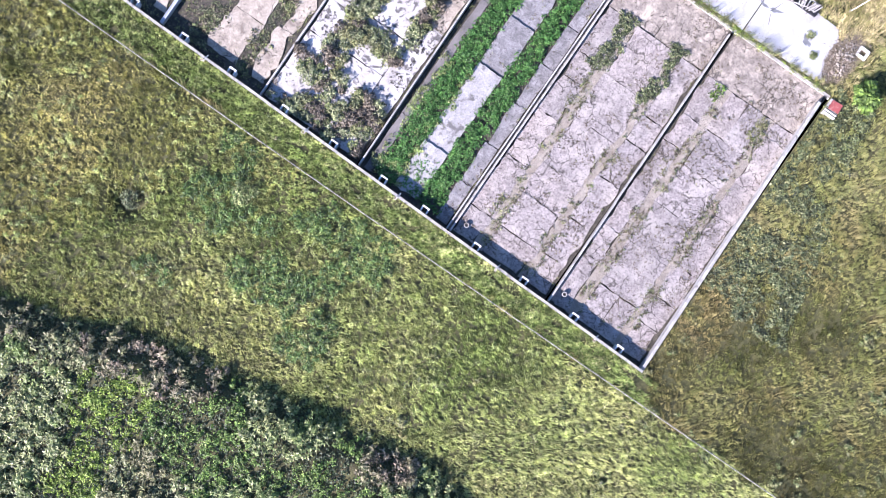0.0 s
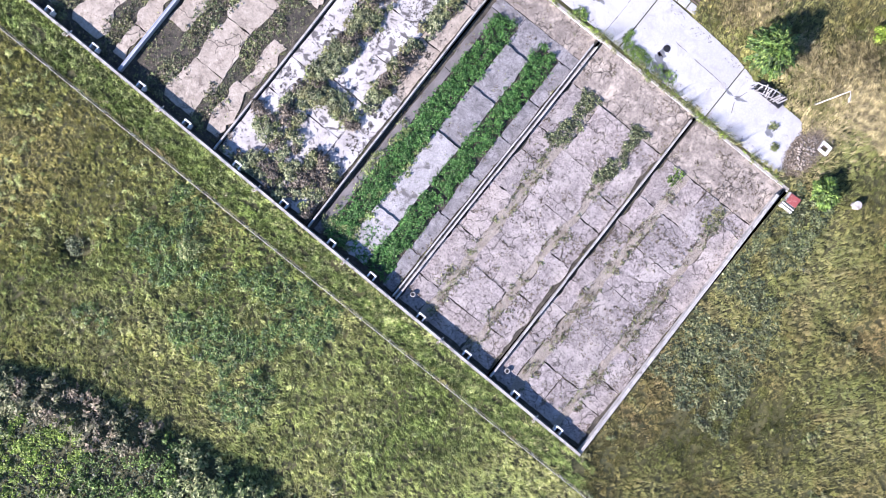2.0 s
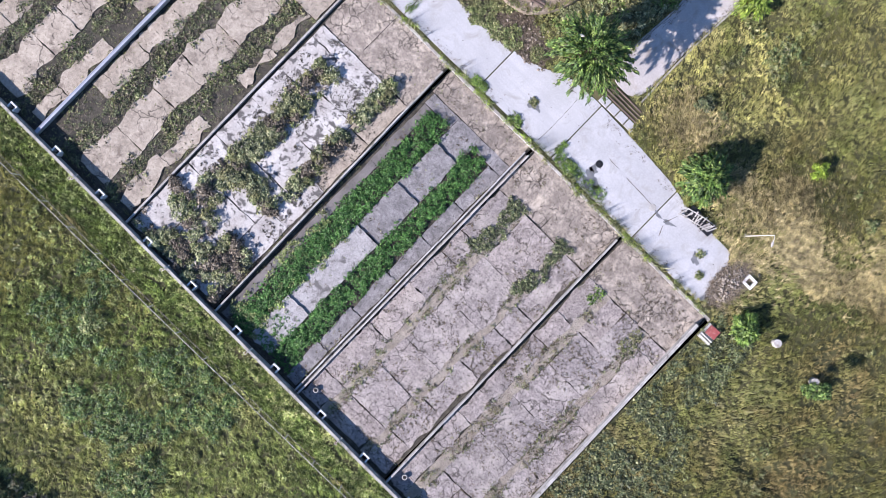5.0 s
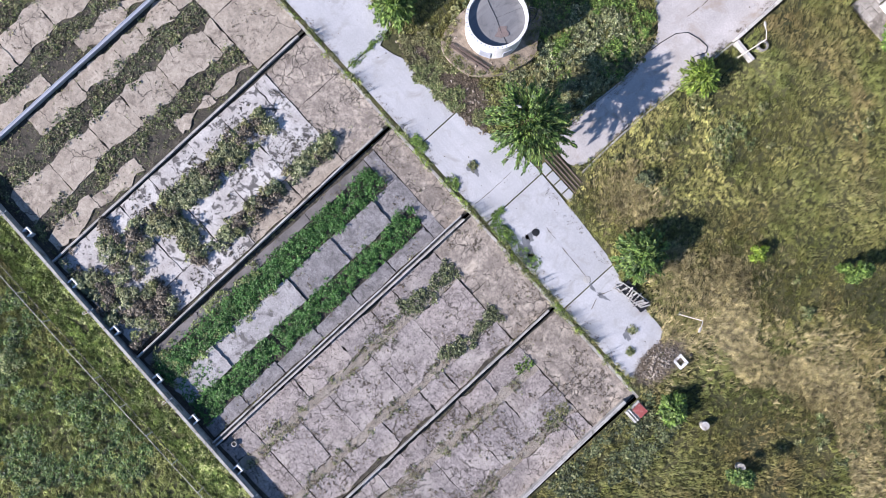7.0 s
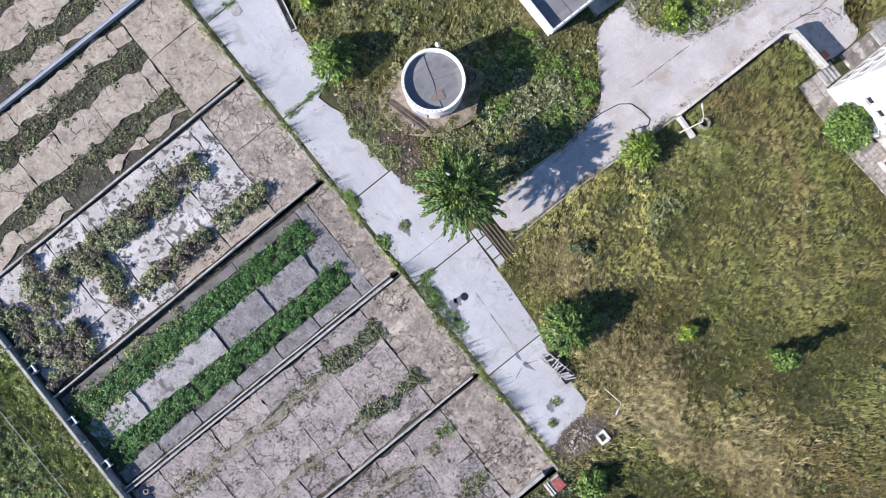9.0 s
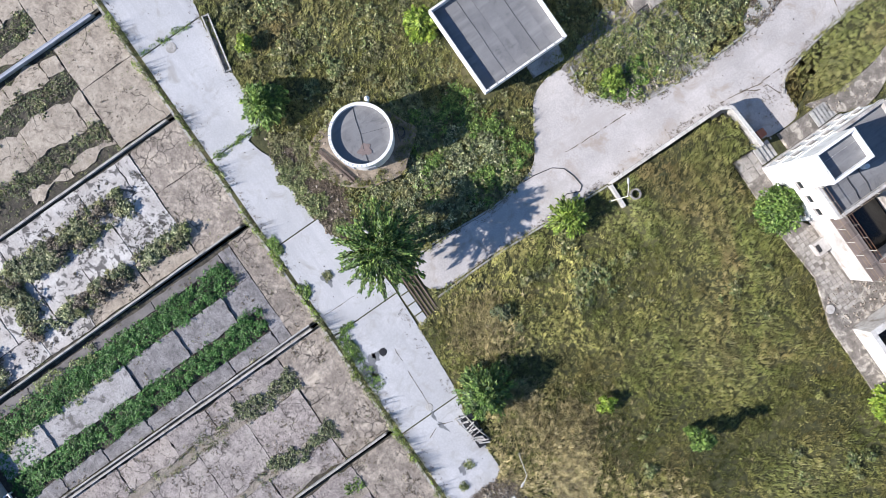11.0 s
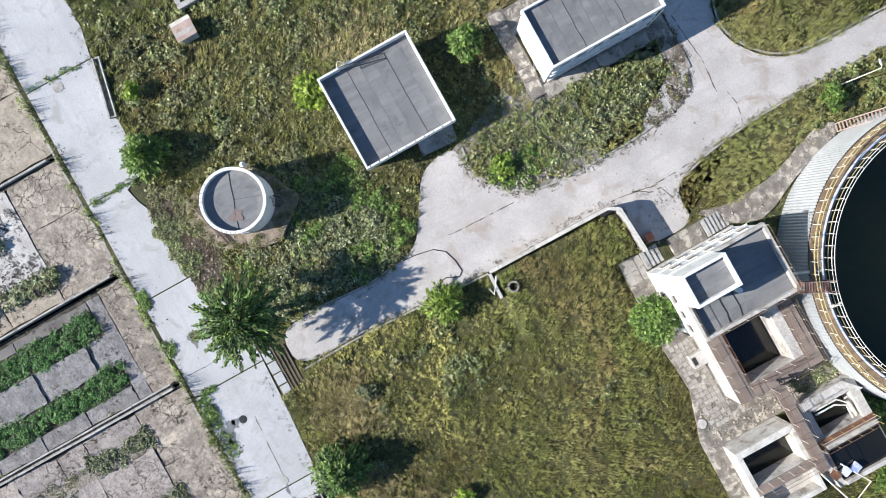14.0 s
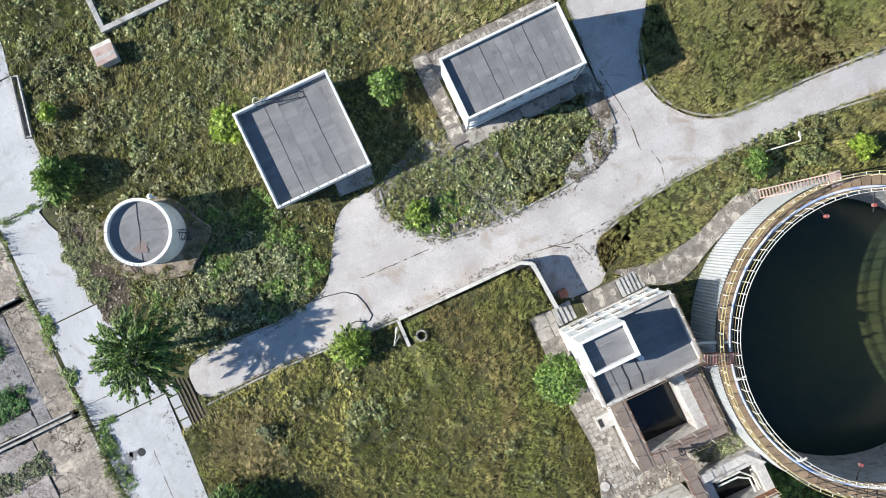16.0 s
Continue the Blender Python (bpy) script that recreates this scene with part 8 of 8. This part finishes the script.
sp = np.concatenate([litter_along(bank_side, 26, 0.16),
                     litter_along([(19.6, 38), (19.7, 39.7), (19.3, 44.1), (19.7, 46.5)], 26, 0.16),
                     litter_along(island_side, 30, 0.15),
                     litter_along([(14.1, 66.8), (15.3, 67.7), (15.6, 69.2), (16.1, 70.8), (16.6, 75.2), (16.7, 81.2)], 22, 0.15),
                     litter_along([(19.6, 67.4), (20.0, 69.5), (20.8, 71.6), (22.5, 72.4), (25, 72.5)], 120, 0.28), litter_along([(15.9, 64.2), (15.2, 66.0), (13.4, 66.4), (12.6, 65.2)], 30, 0.45), litter_along([(2, 28.5), (66, 28.5)], 14, 0.2),
                     litter_along([(2.6, 32.6), (10, 33.3), (18.9, 33.9), (26, 33.0), (34, 32.6), (47, 34)], 12, 0.25)])
sp[:, 2] = np.where(inside(EDGE_POLY, sp[:, 0], sp[:, 1]), 1.105, sp[:, 2])
scatter("leaf_litter", sp, crumb, M_LITTER, "dry leaf litter swept along the kerbs", "litter", (0.4, 1.2))
sp = sprinkle(1500, 19.3, 25.0, 67.0, 72.9, 1.10, lambda u, v: inside(EDGE_POLY, u, v) & (value_noise(u, v, 0.8, 95) > 0.5))
scatter("edge_litter", sp, clod, M_LITTER, "dark soil over the broken edging", "litter", (0.6, 1.8))
scatter("edge_weeds", sp[::6], fine, F_WEED, "dark weeds on the broken edging", "weeds", (0.3, 0.9))
sp = np.concatenate([sprinkle(26, 12.5, 19, 63, 72, 1.04, lambda u, v: inside(DRIVE_POLY, u, v)), sprinkle(14, 16.5, 19.5, 54, 63, 1.0), sprinkle(60, 2, 60, 28.7, 33, 0.04)])
scatter("road_crumbs", sp, stones, M_LITTER, "dark crumbs lying on the concrete", "litter", (0.6, 2.0))


def damp_patch(u, v, a, b, turn, z):
    ph = rng.uniform(0, 6.28, 3)
    pts = []
    for t in np.linspace(0, 2 * math.pi, 40, endpoint=False):
        r = 1 + 0.28 * math.sin(3 * t + ph[0]) + 0.16 * math.sin(7 * t + ph[1]) + 0.09 * math.sin(13 * t + ph[2])
        x, y = a * r * math.cos(t), b * r * math.sin(t)
        pts.append((u + x * math.cos(turn) - y * math.sin(turn), v + x * math.sin(turn) + y * math.cos(turn)))
    solo("damp_patch", prism(bmesh.new(), pts, z - 0.02, z + 0.004), M_DAMP, "dark damp stain soaked into the concrete road", "stain", group="damp stains")


for q in ((14.8, 29.3, 0.9, 0.55, 0.4), (13.8, 28.9, 0.5, 0.45, 1.0), (15.3, 30.1, 0.35, 0.3, 0.2), (9.0, 31.1, 0.45, 0.12, 0.2), (7.9, 31.2, 0.5, 0.16, -0.3), (4.3, 30.6, 0.5, 0.25, 0.6), (22.4, 30.4, 0.6, 0.35, 0.1)):
    damp_patch(*q, 0.03)
hose = [(19.83, 47.07), (19.76, 48.06), (19.47, 49.45), (18.9, 50.19), (17.98, 50.49), (17.04, 50.58), (16.75, 50.2), (17.16, 49.31), (17.11, 48.65)]
fine_hose = []
for k in range(len(hose) - 1):
    for t in (0.0, 0.33, 0.67):
        fine_hose.append((hose[k][0] + (hose[k + 1][0] - hose[k][0]) * t, hose[k][1] + (hose[k + 1][1] - hose[k][1]) * t))
solo("hose", tube(bmesh.new(), [(u, v, float(base_height(u, v)) + 0.06) for u, v in fine_hose], 0.03, 6), M_RUBBER, "thin black hose lying across the drive", "hose", "thing")
def bed_debris(k, n, v0, v1, clump, scale, mat, z):
    p = sprinkle(n, BEDS[k] + 0.3, BEDS[k + 1] - 0.3, v0, v1, z, None, clump)
    scatter("bed_debris", p, clod, mat, "dark soil crumbs and dead leaves on the bed slabs", "litter", scale)


for k in (0, 1):
    bed_debris(k, 5200, 0.8, 27.4, 0.55, (0.3, 1.3), M_LITTER, FLOOR + 0.03)
    for a in (2.35, 3.1, 6.9, 7.8):
        strip_plants(k, a - 0.12, a + 0.12, 0.8, 23.4, 760, clod, M_LITTER, "dark soil along the slab edges", FLOOR + 0.02, (0.4, 1.3), 0.40, "edge_soil", 0.12)
bed_debris(3, 5200, 0.8, 23.5, 0.52, (0.5, 1.3), M_MUD, FLOOR + 0.03)
bed_debris(2, 1500, 0.8, 27.4, 0.56, (0.5, 1.3), M_LITTER, FLOOR - 0.14)
for k in (4, 5):
    bed_debris(k, 1300, 0.8, 27.4, 0.56, (0.4, 1.1), M_LITTER, FLOOR + 0.03)
ragged_sand = lambda u, v: inside(SAND_POLY, u, v) & ~inside(SAND_POLY, 29.0 + 1.28 * (u - 29.0) + 1.6 * (value_noise(u, v, 0.8, 93) - 0.5), 38.4 + 1.28 * (v - 38.4) + 1.6 * (value_noise(u, v, 0.8, 94) - 0.5)) & ((u - 29.3) ** 2 + (v - 38.9) ** 2 > 6.2)
scatter("apron_grass", sprinkle(2600, 25, 33, 34, 43.5, 0.72, ragged_sand), tall, F_DRY, "rough grass creeping over the tank apron", "grass", (0.5, 1.0))
scatter("apron_weeds", sprinkle(900, 25, 33, 34, 43.5, 0.72, ragged_sand, 0.44), fine, F_WEED, "weeds creeping over the tank apron", "weeds", (0.4, 1.0))
in_wedge = lambda u, v: inside(WEDGE, u + 0.7 * (value_noise(u, v, 0.8, 85) - 0.5), v + 0.9 * (value_noise(u, v, 0.7, 86) - 0.5))
scatter("wedge_weeds", sprinkle(3400, 23.8, 35, 31.4, 36.0, 0.04, lambda u, v: in_wedge(u, v) & (value_noise(u, v, 0.9, 83) > 0.40)), fine, F_WEED, "weeds overrunning the broken road edge", "weeds", (0.4, 1.1))
scatter("wedge_stones", sprinkle(330, 23.8, 35, 31.4, 36.0, 0.05, lambda u, v: in_wedge(u, v)), chunks, M_RUBBLE, "broken concrete lumps on the road edge", "rubble", (0.2, 1.2))
scatter("wedge_soil", sprinkle(4200, 23.8, 35, 31.4, 36.0, 0.03, in_wedge), clod, M_LITTER, "dark soil and litter on the broken road edge", "litter", (0.8, 2.2))
